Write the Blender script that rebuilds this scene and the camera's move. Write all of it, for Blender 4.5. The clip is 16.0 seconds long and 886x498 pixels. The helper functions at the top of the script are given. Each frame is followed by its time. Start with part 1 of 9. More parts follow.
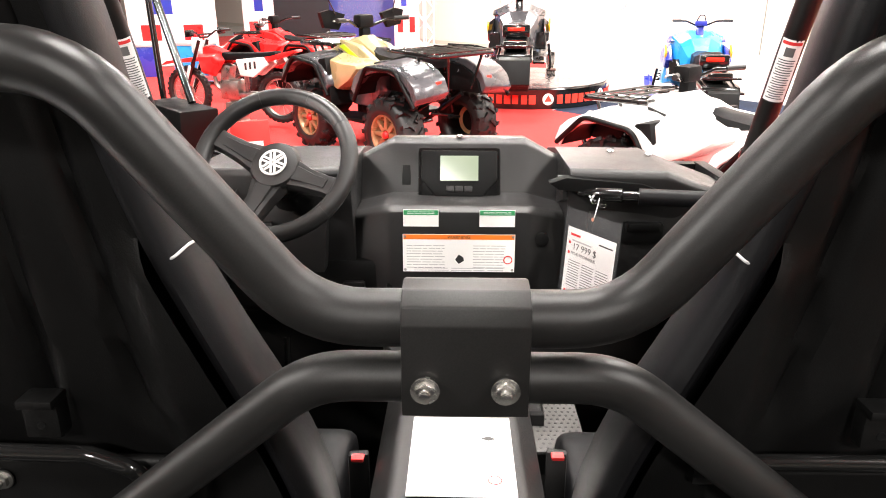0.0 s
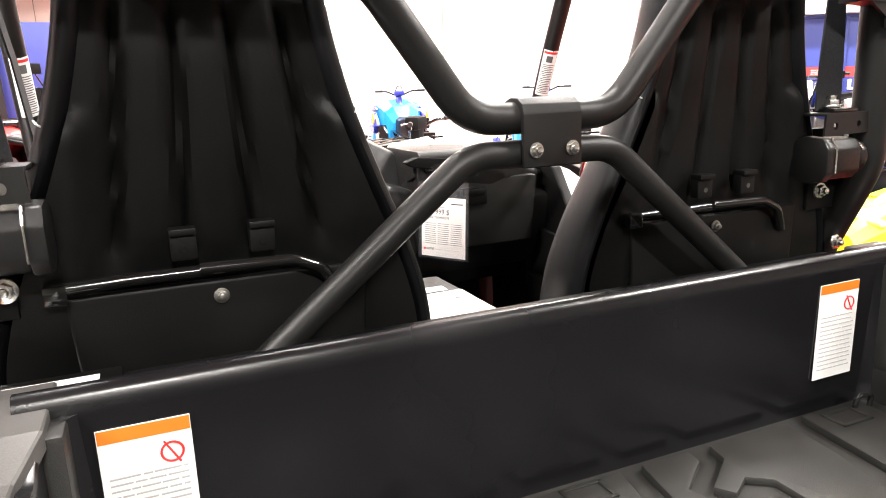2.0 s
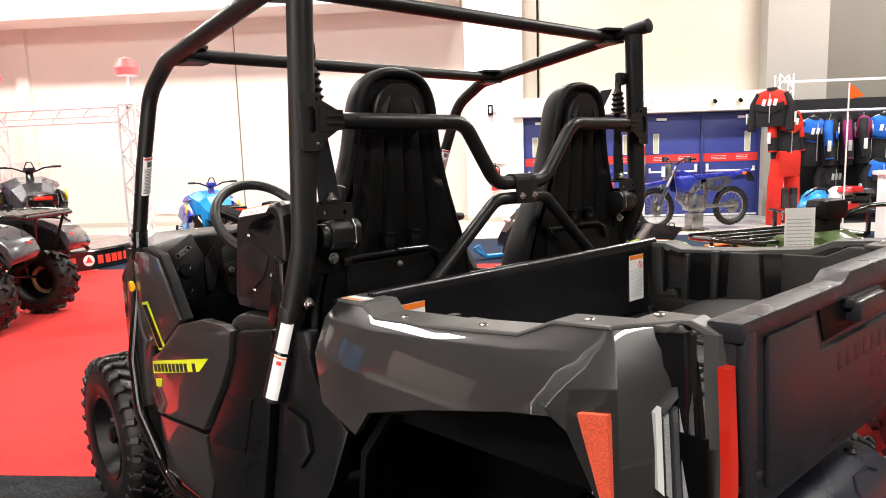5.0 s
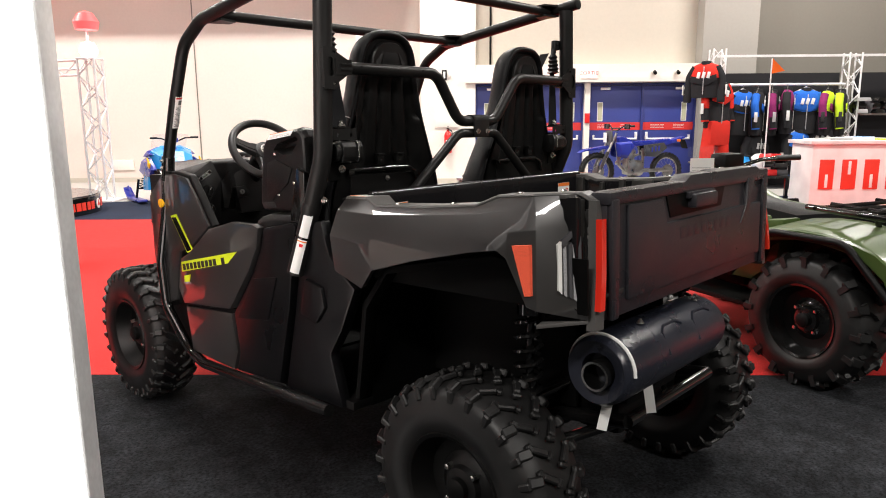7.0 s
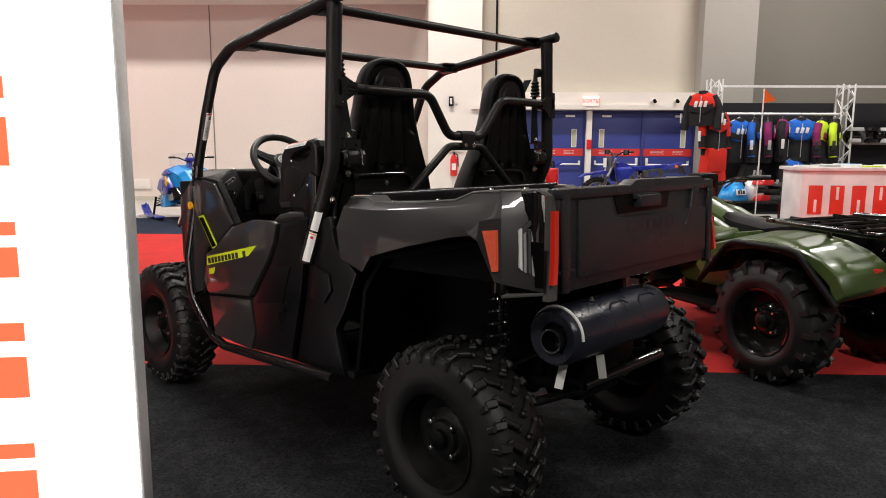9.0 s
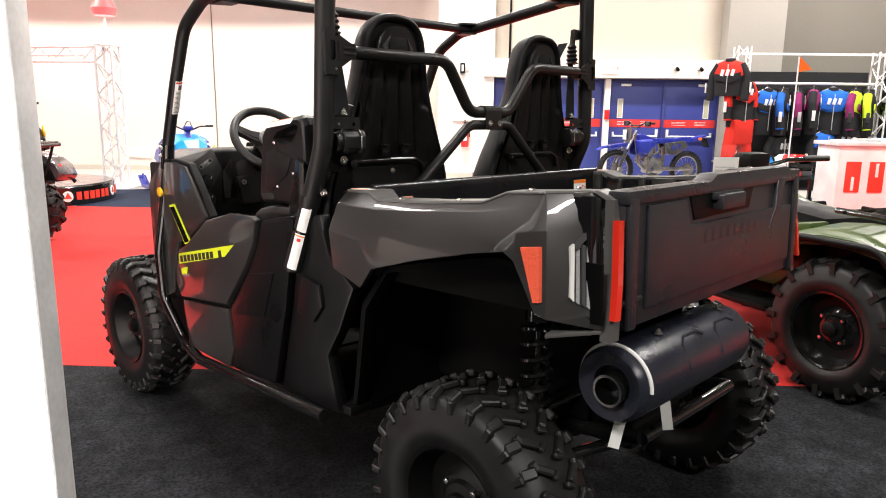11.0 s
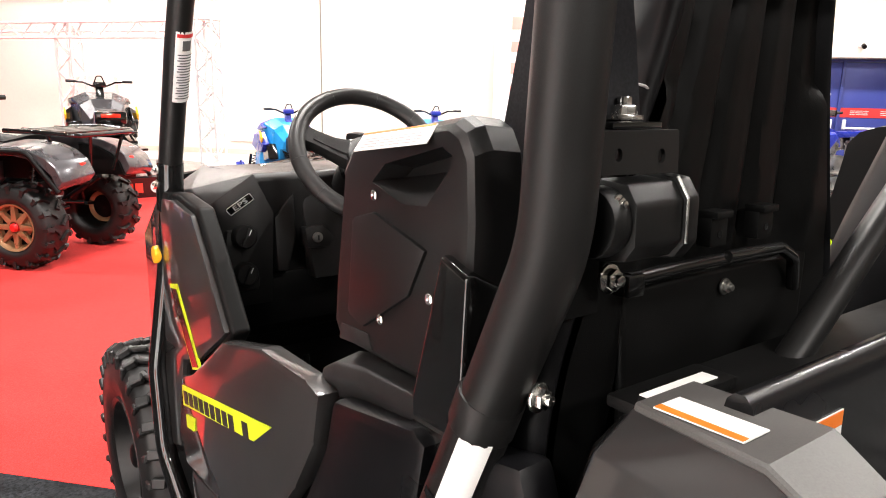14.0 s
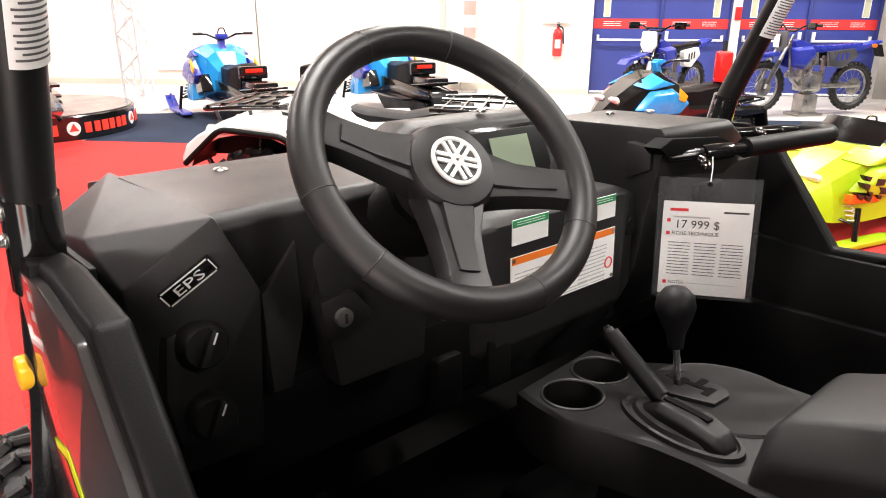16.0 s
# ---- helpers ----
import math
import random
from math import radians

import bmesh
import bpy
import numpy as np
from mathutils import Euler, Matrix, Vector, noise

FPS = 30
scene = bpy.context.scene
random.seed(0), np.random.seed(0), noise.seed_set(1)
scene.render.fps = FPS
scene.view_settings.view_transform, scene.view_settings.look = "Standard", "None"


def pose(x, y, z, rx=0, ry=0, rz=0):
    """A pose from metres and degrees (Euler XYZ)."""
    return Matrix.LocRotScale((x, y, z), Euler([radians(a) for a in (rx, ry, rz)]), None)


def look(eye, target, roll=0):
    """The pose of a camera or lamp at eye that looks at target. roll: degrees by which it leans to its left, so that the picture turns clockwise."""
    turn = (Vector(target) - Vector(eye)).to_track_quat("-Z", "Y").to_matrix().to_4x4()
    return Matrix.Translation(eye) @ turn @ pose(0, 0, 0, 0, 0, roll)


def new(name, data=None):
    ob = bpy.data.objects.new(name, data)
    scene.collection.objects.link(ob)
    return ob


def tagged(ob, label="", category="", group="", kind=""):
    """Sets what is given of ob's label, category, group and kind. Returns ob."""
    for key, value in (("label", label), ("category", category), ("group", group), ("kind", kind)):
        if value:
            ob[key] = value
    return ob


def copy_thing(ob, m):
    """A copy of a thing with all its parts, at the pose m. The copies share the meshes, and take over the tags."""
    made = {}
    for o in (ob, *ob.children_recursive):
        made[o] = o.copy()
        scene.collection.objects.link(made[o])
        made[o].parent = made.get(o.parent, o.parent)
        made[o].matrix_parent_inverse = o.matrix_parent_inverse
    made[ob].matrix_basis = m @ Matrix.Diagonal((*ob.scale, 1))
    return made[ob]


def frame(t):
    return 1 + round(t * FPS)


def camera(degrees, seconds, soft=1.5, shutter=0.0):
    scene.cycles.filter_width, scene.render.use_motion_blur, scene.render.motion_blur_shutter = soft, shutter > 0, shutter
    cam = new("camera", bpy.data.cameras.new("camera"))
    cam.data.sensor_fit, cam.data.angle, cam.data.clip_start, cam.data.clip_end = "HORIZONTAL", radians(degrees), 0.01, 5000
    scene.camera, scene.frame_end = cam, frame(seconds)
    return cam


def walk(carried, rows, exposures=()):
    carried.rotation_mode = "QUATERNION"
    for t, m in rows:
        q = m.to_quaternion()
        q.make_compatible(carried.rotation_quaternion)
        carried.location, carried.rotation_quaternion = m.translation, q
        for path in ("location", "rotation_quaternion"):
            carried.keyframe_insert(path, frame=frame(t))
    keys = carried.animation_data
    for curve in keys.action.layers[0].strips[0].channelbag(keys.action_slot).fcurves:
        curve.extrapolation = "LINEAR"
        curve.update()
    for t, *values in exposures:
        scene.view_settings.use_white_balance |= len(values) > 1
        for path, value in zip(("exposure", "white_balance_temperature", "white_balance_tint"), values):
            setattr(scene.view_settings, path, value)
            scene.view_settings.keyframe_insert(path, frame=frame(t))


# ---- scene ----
cam = camera(65.1, 16.0, 1.0)
# seconds, eye, target, roll
PATH = [
    (0, (0.008, 0.123, 1.58), (-0.04, 1.989, 0.861), -0.4),
    (0.5, (-0.046, -0.069, 1.566), (-0.021, 1.825, 0.924), 0.3),
    (1, (-0.158, -0.259, 1.515), (0.054, 1.658, 0.984), -1.5),
    (1.5, (-0.295, -0.26, 1.473), (0.067, 1.611, 0.869), -1.0),
    (2, (-0.455, -0.227, 1.438), (0.304, 1.551, 0.925), -1.6),
    (2.5, (-0.644, -0.248, 1.412), (0.528, 1.336, 1.07), -2.3),
    (3, (-0.879, -0.283, 1.446), (0.542, 1.086, 1.12), -2.4),
    (3.5, (-1.019, -0.414, 1.46), (0.195, 1.134, 1.1), -4.3),
    (4, (-1.139, -0.591, 1.476), (-0.01, 1.024, 1.136), -3.7),
    (4.5, (-1.317, -0.705, 1.479), (-0.067, 0.832, 1.203), -2.4),
    (7, (-2.033, -1.239, 1.391), (-0.614, 0.121, 1.015), -0.4),
    (7.5, (-2.049, -1.355, 1.402), (-0.677, 0.054, 1.039), -0.6),
    (8, (-2.063, -1.49, 1.378), (-0.725, -0.04, 1.051), -0.8),
    (8.5, (-2.18, -1.555, 1.362), (-0.807, -0.137, 1.042), 0.0),
    (9, (-2.289, -1.588, 1.342), (-0.878, -0.203, 1.04), 0.3),
    (11.5, (-1.739, -0.959, 1.382), (-0.365, 0.437, 0.973), 0.7),
    (12, (-1.546, -0.738, 1.349), (-0.212, 0.695, 0.943), 1.1),
    (12.5, (-1.35, -0.536, 1.372), (-0.107, 0.973, 0.949), 1.6),
    (13, (-1.255, -0.3, 1.374), (-0.057, 1.239, 0.931), 2.3),
    (13.5, (-1.189, -0.052, 1.396), (0.063, 1.447, 0.965), 2.1),
    (14, (-1.076, 0.198, 1.381), (0.082, 1.767, 0.937), 1.2),
    (14.5, (-0.966, 0.405, 1.393), (0.015, 2.081, 0.915), -0.1),
    (15, (-0.93, 0.612, 1.396), (-0.021, 2.305, 0.84), 0.3),
    (15.5, (-0.892, 0.817, 1.405), (0.201, 2.376, 0.792), 0.2),
    (16, (-0.81, 0.929, 1.398), (0.435, 2.35, 0.742), 0.2),
]
EXPOSURES = [(0.0, 1.2), (1.0, 1.5), (2.0, 1.5), (3.0, 1.05), (4.5, 0.36), (7.0, -0.1), (8.0, -0.4), (9.0, -0.75), (11.5, 0.5), (12.5, 0.7), (14.5, 0.55), (16.0, 0.5)]
walk(cam, [(t, look(eye, target, roll)) for t, eye, target, roll in PATH], EXPOSURES)

# ---------------------------------------------------------------- hall axes
AX = Vector((0.676, -0.737, 0.0))   # along the long wall
BX = Vector((0.737, 0.676, 0.0))    # towards the long wall
HALL_YAW = math.degrees(math.atan2(AX.y, AX.x))


def hall(p, q, z=0.0, yaw=0.0):
    """Pose in hall axes: p along the wall, q towards it."""
    v = AX * p + BX * q
    return pose(v.x, v.y, z, 0, 0, HALL_YAW + yaw)


# ---------------------------------------------------------------- world and lamps
world = bpy.data.worlds.new("world")
scene.world = world
world.use_nodes = True
bg = world.node_tree.nodes["Background"]
bg.inputs["Color"].default_value = (0.9, 0.93, 1.0, 1)
bg.inputs["Strength"].default_value = 0.05


def area_lamp(name, m, sx, sy, power, colour):
    d = bpy.data.lights.new(name, "AREA")
    d.shape, d.size, d.size_y, d.energy, d.color = "RECTANGLE", sx, sy, power, colour
    ob = new(name, d)
    ob.matrix_world = m
    return ob


LAMP_Z = 7.5
# unseen overhead lamps; the two at q < 0 added to brighten rear-facing surfaces
for k, (p, q) in enumerate([(-11, 3.0), (-10, 9.4), (-2, 2.0), (-1.5, 9.4), (6.0, 3.0), (6.5, 9.4), (-4, -7), (6, -6.5)]):
    area_lamp("unseen_overhead_lamp", hall(p, q, LAMP_Z), 2.6, 0.5, 800 if q > 9 else (900 if q < 0 else 560), (1.0, 0.95, 0.90))

# ---------------------------------------------------------------- materials
def material(name, colour, rough=0.5, metal=0.0, grain=0.0, grain_scale=300.0, blotch=0.12, blotch_scale=3.0,
             rough_var=0.1, bump=0.0, bump_scale=200.0, coat=0.0, spec=0.5, emit=0.0, flake=0.0, dust=0.0):
    m = bpy.data.materials.new(name)
    m.use_nodes = True
    nt = m.node_tree
    bsdf = nt.nodes["Principled BSDF"]
    N, L = nt.nodes.new, nt.links.new
    tc = N("ShaderNodeTexCoord")
    n1 = N("ShaderNodeTexNoise")
    n1.inputs["Scale"].default_value, n1.inputs["Detail"].default_value = blotch_scale, 4
    L(tc.outputs["Object"], n1.inputs["Vector"])
    n2 = N("ShaderNodeTexNoise")
    n2.inputs["Scale"].default_value, n2.inputs["Detail"].default_value = grain_scale, 2
    L(tc.outputs["Object"], n2.inputs["Vector"])
    r1 = N("ShaderNodeMapRange")
    r1.inputs["From Min"].default_value, r1.inputs["From Max"].default_value = 0.3, 0.7
    r1.inputs["To Min"].default_value, r1.inputs["To Max"].default_value = 1 - blotch, 1 + blotch
    L(n1.outputs["Fac"], r1.inputs["Value"])
    r2 = N("ShaderNodeMapRange")
    r2.inputs["From Min"].default_value, r2.inputs["From Max"].default_value = 0.3, 0.7
    r2.inputs["To Min"].default_value, r2.inputs["To Max"].default_value = 1 - grain, 1 + grain
    L(n2.outputs["Fac"], r2.inputs["Value"])
    mul = N("ShaderNodeMath")
    mul.operation = "MULTIPLY"
    L(r1.outputs["Result"], mul.inputs[0])
    L(r2.outputs["Result"], mul.inputs[1])
    mix = N("ShaderNodeVectorMath")
    mix.operation = "SCALE"
    mix.inputs[0].default_value = colour[:3]
    L(mul.outputs[0], mix.inputs["Scale"])
    out = mix.outputs["Vector"]
    if dust:
        n3 = N("ShaderNodeTexNoise")
        n3.inputs["Scale"].default_value, n3.inputs["Detail"].default_value = 7.0, 8
        L(tc.outputs["Object"], n3.inputs["Vector"])
        r3 = N("ShaderNodeMapRange")
        r3.inputs["From Min"].default_value, r3.inputs["From Max"].default_value = 0.55, 0.8
        r3.inputs["To Min"].default_value, r3.inputs["To Max"].default_value = 0, dust
        L(n3.outputs["Fac"], r3.inputs["Value"])
        mx = N("ShaderNodeMix")
        mx.data_type = "RGBA"
        L(r3.outputs["Result"], mx.inputs["Factor"])
        L(out, mx.inputs["A"])
        mx.inputs["B"].default_value = (0.22, 0.2, 0.18, 1)
        out = mx.outputs["Result"]
    L(out, bsdf.inputs["Base Color"])
    rr = N("ShaderNodeMapRange")
    rr.inputs["From Min"].default_value, rr.inputs["From Max"].default_value = 0.3, 0.7
    rr.inputs["To Min"].default_value, rr.inputs["To Max"].default_value = max(rough - rough_var, 0.02), min(rough + rough_var, 1)
    L(n1.outputs["Fac"], rr.inputs["Value"])
    L(rr.outputs["Result"], bsdf.inputs["Roughness"])
    bsdf.inputs["Metallic"].default_value = metal
    bsdf.inputs["Specular IOR Level"].default_value = spec
    bsdf.inputs["Coat Weight"].default_value = coat
    bsdf.inputs["Coat Roughness"].default_value = 0.025
    if bump:
        n4 = N("ShaderNodeTexNoise")
        n4.inputs["Scale"].default_value, n4.inputs["Detail"].default_value = bump_scale, 3
        L(tc.outputs["Object"], n4.inputs["Vector"])
        b = N("ShaderNodeBump")
        b.inputs["Strength"].default_value, b.inputs["Distance"].default_value = bump, 0.002
        L(n4.outputs["Fac"], b.inputs["Height"])
        L(b.outputs["Normal"], bsdf.inputs["Normal"])
    if emit:
        bsdf.inputs["Emission Color"].default_value = (*colour[:3], 1)
        bsdf.inputs["Emission Strength"].default_value = emit
    return m


CAGE = material("textured_black_steel", (0.0085, 0.0083, 0.0081), 0.42, 0.0, 0.25, 900, 0.15, 6, bump=0.10, bump_scale=2600, spec=0.30)
GLOSSBLACK = material("gloss_black_steel", (0.006, 0.006, 0.006), 0.14, 0.0, 0.05, 300, 0.1, 5, 0.06, coat=0.4)
PLASTIC = material("black_moulded_plastic", (0.0115, 0.0112, 0.0112), 0.40, 0.0, 0.3, 700, 0.16, 5, bump=0.22, bump_scale=1600, spec=0.38)
GATEPLASTIC = material("tailgate_plastic", (0.024, 0.0232, 0.0275), 0.32, 0.0, 0.25, 700, 0.14, 5, bump=0.3, bump_scale=900, spec=0.45)
MUFFLERBLACK = material("heat_black_paint", (0.016, 0.018, 0.027), 0.30, 0.0, 0.2, 600, 0.18, 6, bump=0.15, bump_scale=700, spec=0.5)
CONSOLEBLACK = material("console_plastic", (0.0045, 0.0044, 0.0044), 0.40, 0.0, 0.3, 700, 0.16, 5, bump=0.22, bump_scale=1600, spec=0.36)
# near-black for wells, cavities and slots: their shade is put into the colour
SHADEBLACK = material("shade_black_plastic", (0.002, 0.002, 0.002), 0.7, 0.0, 0.2, 400, 0.2, 5, spec=0.1)
LININGBLACK = material("soft_black_lining", (0.0035, 0.0035, 0.0042), 0.36, 0.0, 0.15, 600, 0.12, 5, bump=0.12, bump_scale=1300, spec=0.28)
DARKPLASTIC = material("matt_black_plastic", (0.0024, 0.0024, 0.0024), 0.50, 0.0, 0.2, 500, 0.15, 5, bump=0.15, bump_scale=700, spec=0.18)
TRIMGREY = material("satin_grey_trim", (0.075, 0.072, 0.069), 0.42, 0.0, 0.15, 700, 0.08, 5, bump=0.12, bump_scale=900, spec=0.45)
PAINT = material("dark_grey_gloss_paint", (0.036, 0.0345, 0.034), 0.38, 0.30, 0.10, 1500, 0.06, 4, 0.04, coat=1.0)
LINER = material("bed_liner_plastic", (0.0155, 0.0152, 0.0138), 0.56, 0.0, 0.2, 600, 0.18, 4, bump=0.2, bump_scale=700, dust=0.10)
LINERSIDE = material("bed_side_plastic", (0.0155, 0.0152, 0.0140), 0.42, 0.0, 0.2, 600, 0.18, 4, bump=0.2, bump_scale=700, dust=0.05)
LINERFRONT = material("smooth_black_plastic", (0.0065, 0.0063, 0.0072), 0.24, 0.0, 0.12, 500, 0.15, 3, bump=0.06, bump_scale=500, spec=0.42)
GRIP = material("soft_grip_vinyl", (0.0115, 0.0112, 0.0112), 0.40, 0.0, 0.2, 500, 0.1, 6, bump=0.12, bump_scale=1300, spec=0.4)
VINYL = material("seat_vinyl", (0.0036, 0.0036, 0.0042), 0.46, 0.0, 0.2, 500, 0.1, 6, bump=0.12, bump_scale=1300, spec=0.19)
SHELL = material("seat_shell_plastic", (0.0026, 0.0026, 0.0026), 0.48, 0.0, 0.2, 500, 0.15, 5, bump=0.15, bump_scale=700, spec=0.20)
RUBBER = material("tyre_rubber", (0.0062, 0.0061, 0.0062), 0.5, 0.0, 0.2, 300, 0.2, 8, bump=0.2, bump_scale=350, dust=0.05)
# flat silver where chrome would mirror dark; the bright reflection is painted in
SILVER = material("silver_print", (0.62, 0.62, 0.60), 0.35, 0.1)
ZINC = material("zinc_plated_steel", (0.72, 0.71, 0.68), 0.22, 1.0, 0.1, 200, 0.12, 30)
CHROME = material("polished_chrome", (0.8, 0.8, 0.8), 0.09, 1.0, 0.02)
STEEL = material("bare_steel", (0.4, 0.39, 0.37), 0.35, 1.0, 0.15, 100, 0.2, 12)
WHITE = material("label_white", (0.8, 0.8, 0.78), 0.4, 0.0, 0.02)
ORANGE = material("label_orange", (0.85, 0.2, 0.02), 0.4)
GREENLAB = material("label_green", (0.02, 0.26, 0.09), 0.4)
INK = material("print_black", (0.02, 0.02, 0.02), 0.5)
INKRED = material("print_red", (0.7, 0.02, 0.02), 0.5)
INKDARK = material("print_dark_grey", (0.10, 0.10, 0.10), 0.5)
INKGREY = material("print_grey", (0.42, 0.42, 0.42), 0.5)
LIME = material("lime_decal", (0.62, 0.78, 0.02), 0.35)
REDLENS = material("red_lens", (0.75, 0.03, 0.015), 0.16, coat=0.6)
REDREFL = material("red_reflector", (0.85, 0.12, 0.06), 0.3, grain=0.3, grain_scale=400)
AMBER = material("amber_reflector", (0.95, 0.5, 0.02), 0.25)
CLEARLENS = material("clear_lens", (0.75, 0.75, 0.72), 0.12, coat=0.6)
SCREEN = material("lcd_screen", (0.27, 0.33, 0.24), 0.05, spec=0.8, coat=1.0)
CLEARDIM = material("ribbed_clear_lens", (0.30, 0.30, 0.31), 0.12, grain=0.3, grain_scale=500, coat=0.8)
SMOKELENS = material("smoked_lens", (0.06, 0.06, 0.065), 0.12, coat=0.8)
REDCARPET = material("red_carpet", (0.56, 0.028, 0.025), 0.95, 0.0, 0.35, 220, 0.12, 2.5, 0.03, bump=0.5, bump_scale=330, spec=0.15)
_sh = REDCARPET.node_tree.nodes["Principled BSDF"]
_sh.inputs["Sheen Weight"].default_value, _sh.inputs["Sheen Roughness"].default_value = 0.10, 0.4
_sh.inputs["Sheen Tint"].default_value = (1.0, 0.75, 0.75, 1)
BLACKCARPET = material("black_carpet", (0.0135, 0.0145, 0.0165), 0.95, 0.0, 0.75, 90, 0.5, 9.0, 0.03, bump=0.5, bump_scale=330, spec=0.15)
BLUECARPET = material("navy_carpet", (0.02, 0.028, 0.05), 0.95, 0.0, 0.3, 240, 0.2, 1.5, 0.03, spec=0.15)
CONCRETE = material("polished_concrete", (0.46, 0.44, 0.41), 0.42, 0.0, 0.06, 40, 0.14, 0.7)
WALLPAINT = material("cream_wall_paint", (0.53, 0.485, 0.41), 0.85, 0.0, 0.02, 20, 0.04, 0.4, 0.05)
WALLPINK = material("pale_wall_paint", (0.72, 0.63, 0.57), 0.85, 0.0, 0.02, 20, 0.04, 0.4, 0.05)
WALLWHITE = material("white_wall_paint", (0.78, 0.73, 0.67), 0.8, 0.0, 0.02, 20, 0.04, 0.4, 0.05)
WALLGREY = material("grey_wall_paint", (0.185, 0.172, 0.146), 0.85, 0.0, 0.02, 20, 0.05, 0.4, 0.05)
CEILING = material("dark_ceiling", (0.14, 0.13, 0.12), 0.9)
DOORBLUE = material("blue_door_paint", (0.035, 0.05, 0.24), 0.45, 0.0, 0.03, 60, 0.06, 1.0)
DOORFRAME = material("blue_frame_paint", (0.03, 0.042, 0.19), 0.4, 0.0, 0.03, 60, 0.06, 1.0)
WALLPALE = material("pale_grey_wall_paint", (0.34, 0.322, 0.29), 0.85, 0.0, 0.02, 20, 0.05, 0.4, 0.05)
DOORRED = material("red_door_band", (0.6, 0.03, 0.03), 0.5)
# whitened and barely metallic: glare on the lit towers is put into the colour
ALU = material("aluminium_truss", (0.86, 0.86, 0.86), 0.42, 0.35, 0.05, 60, 0.06, 6)
LIGHTBOX = material("lit_sign_face", (1.0, 0.98, 0.95), 0.5, emit=3.2)
LIGHTLETTER = material("lit_red_letter", (0.95, 0.16, 0.07), 0.5, emit=1.6)
LAMPWHITE = material("lamp_lens", (1.0, 0.97, 0.95), 0.4, emit=25.0)
LAMPRED = material("red_lamp_globe", (1.0, 0.08, 0.08), 0.4, emit=1.5)
SIGNRED = material("sign_red", (0.75, 0.03, 0.025), 0.5)
EXITFACE = material("exit_sign_face", (0.95, 0.85, 0.8), 0.5, emit=0.5)
EXITRED = material("exit_sign_red", (0.8, 0.03, 0.03), 0.5, emit=0.4)
BODYWHITE = material("white_gloss_plastic", (0.78, 0.76, 0.74), 0.3, coat=0.3)
BODYGOLD = material("sand_gloss_plastic", (0.42, 0.33, 0.165), 0.3, coat=0.3)
BODYGREEN = material("olive_green_plastic", (0.050, 0.082, 0.020), 0.36, coat=0.25)
BODYBLUE = material("bright_blue_plastic", (0.02, 0.3, 0.72), 0.3, coat=0.3)
BODYDEEP = material("deep_blue_plastic", (0.02, 0.035, 0.33), 0.3, coat=0.3)
BODYRED = material("bright_red_plastic", (0.68, 0.02, 0.02), 0.3, coat=0.3)
BODYORANGE = material("orange_plastic", (0.85, 0.16, 0.01), 0.32, coat=0.3)
BODYYELLOW = material("fluorescent_yellow_plastic", (0.42, 0.62, 0.012), 0.34, coat=0.3)
BODYGREY = material("metallic_grey_plastic", (0.085, 0.085, 0.092), 0.28, 0.4, coat=0.6)
BRONZE = material("bronze_alloy", (0.33, 0.19, 0.095), 0.34, 0.25, 0.05, 60, 0.1, 8)
RED_SPRING = material("red_enamel", (0.6, 0.02, 0.02), 0.3)
CLOTHBLACK = material("black_fabric", (0.02, 0.02, 0.022), 0.9, grain=0.2, spec=0.2)
CLOTHRED = material("red_fabric", (0.6, 0.03, 0.02), 0.85, grain=0.2, spec=0.2)
CLOTHBLUE = material("blue_fabric", (0.02, 0.12, 0.5), 0.85, grain=0.2, spec=0.2)
CLOTHPURPLE = material("maroon_fabric", (0.2, 0.02, 0.1), 0.85, grain=0.2, spec=0.2)
CLOTHORANGE = material("orange_fabric", (0.8, 0.15, 0.02), 0.85, spec=0.2)
CLOTHLIME = material("lime_fabric", (0.5, 0.7, 0.03), 0.85, spec=0.2)


def glass_like(name, colour, alpha):
    m = bpy.data.materials.new(name)
    m.use_nodes = True
    b = m.node_tree.nodes["Principled BSDF"]
    b.inputs["Base Color"].default_value = (*colour, 1)
    b.inputs["Roughness"].default_value = 0.05
    b.inputs["Alpha"].default_value = alpha
    return m


CLEAR = glass_like("clear_plastic_sleeve", (0.8, 0.82, 0.85), 0.03)
SMOKE = glass_like("clear_windscreen", (0.6, 0.6, 0.6), 0.14)

# ---------------------------------------------------------------- mesh helpers
def thing(name, label, category, m=None, group="", kind=""):
    """An Empty at a thing's base."""
    ob = new(name)
    ob.empty_display_size = 0.1
    if m is not None:
        ob.matrix_world = m
    return tagged(ob, label, category, group, kind)


def shallow(p):
    """Keeps the tree at thing, part and sub-part."""
    while p.parent is not None and p.parent.parent is not None:
        p = p.parent
    return p


def part(name, bm, mat, parent=None, label="", smooth=38.0):
    """Links a bmesh as one mesh object under a thing or part."""
    me = bpy.data.meshes.new(name)
    bm.normal_update()
    if smooth:
        lim = radians(smooth)
        for f in bm.faces:
            f.smooth = True
        for e in bm.edges:
            if len(e.link_faces) == 2 and e.calc_face_angle(0) > lim:
                e.smooth = False
    bm.to_mesh(me)
    bm.free()
    mats = mat if isinstance(mat, (list, tuple)) else [mat]
    for x in mats:
        me.materials.append(x)
    ob = new(name, me)
    if parent is not None:
        ob.parent = shallow(parent)
    if label:
        ob["label"] = label
    return ob


def single(name, bm, mat, label, category, m=None, group="", kind="", smooth=38.0):
    """A thing made of one mesh."""
    ob = part(name, bm, mat, None, "", smooth)
    if m is not None:
        ob.matrix_world = m
    return tagged(ob, label, category, group, kind)


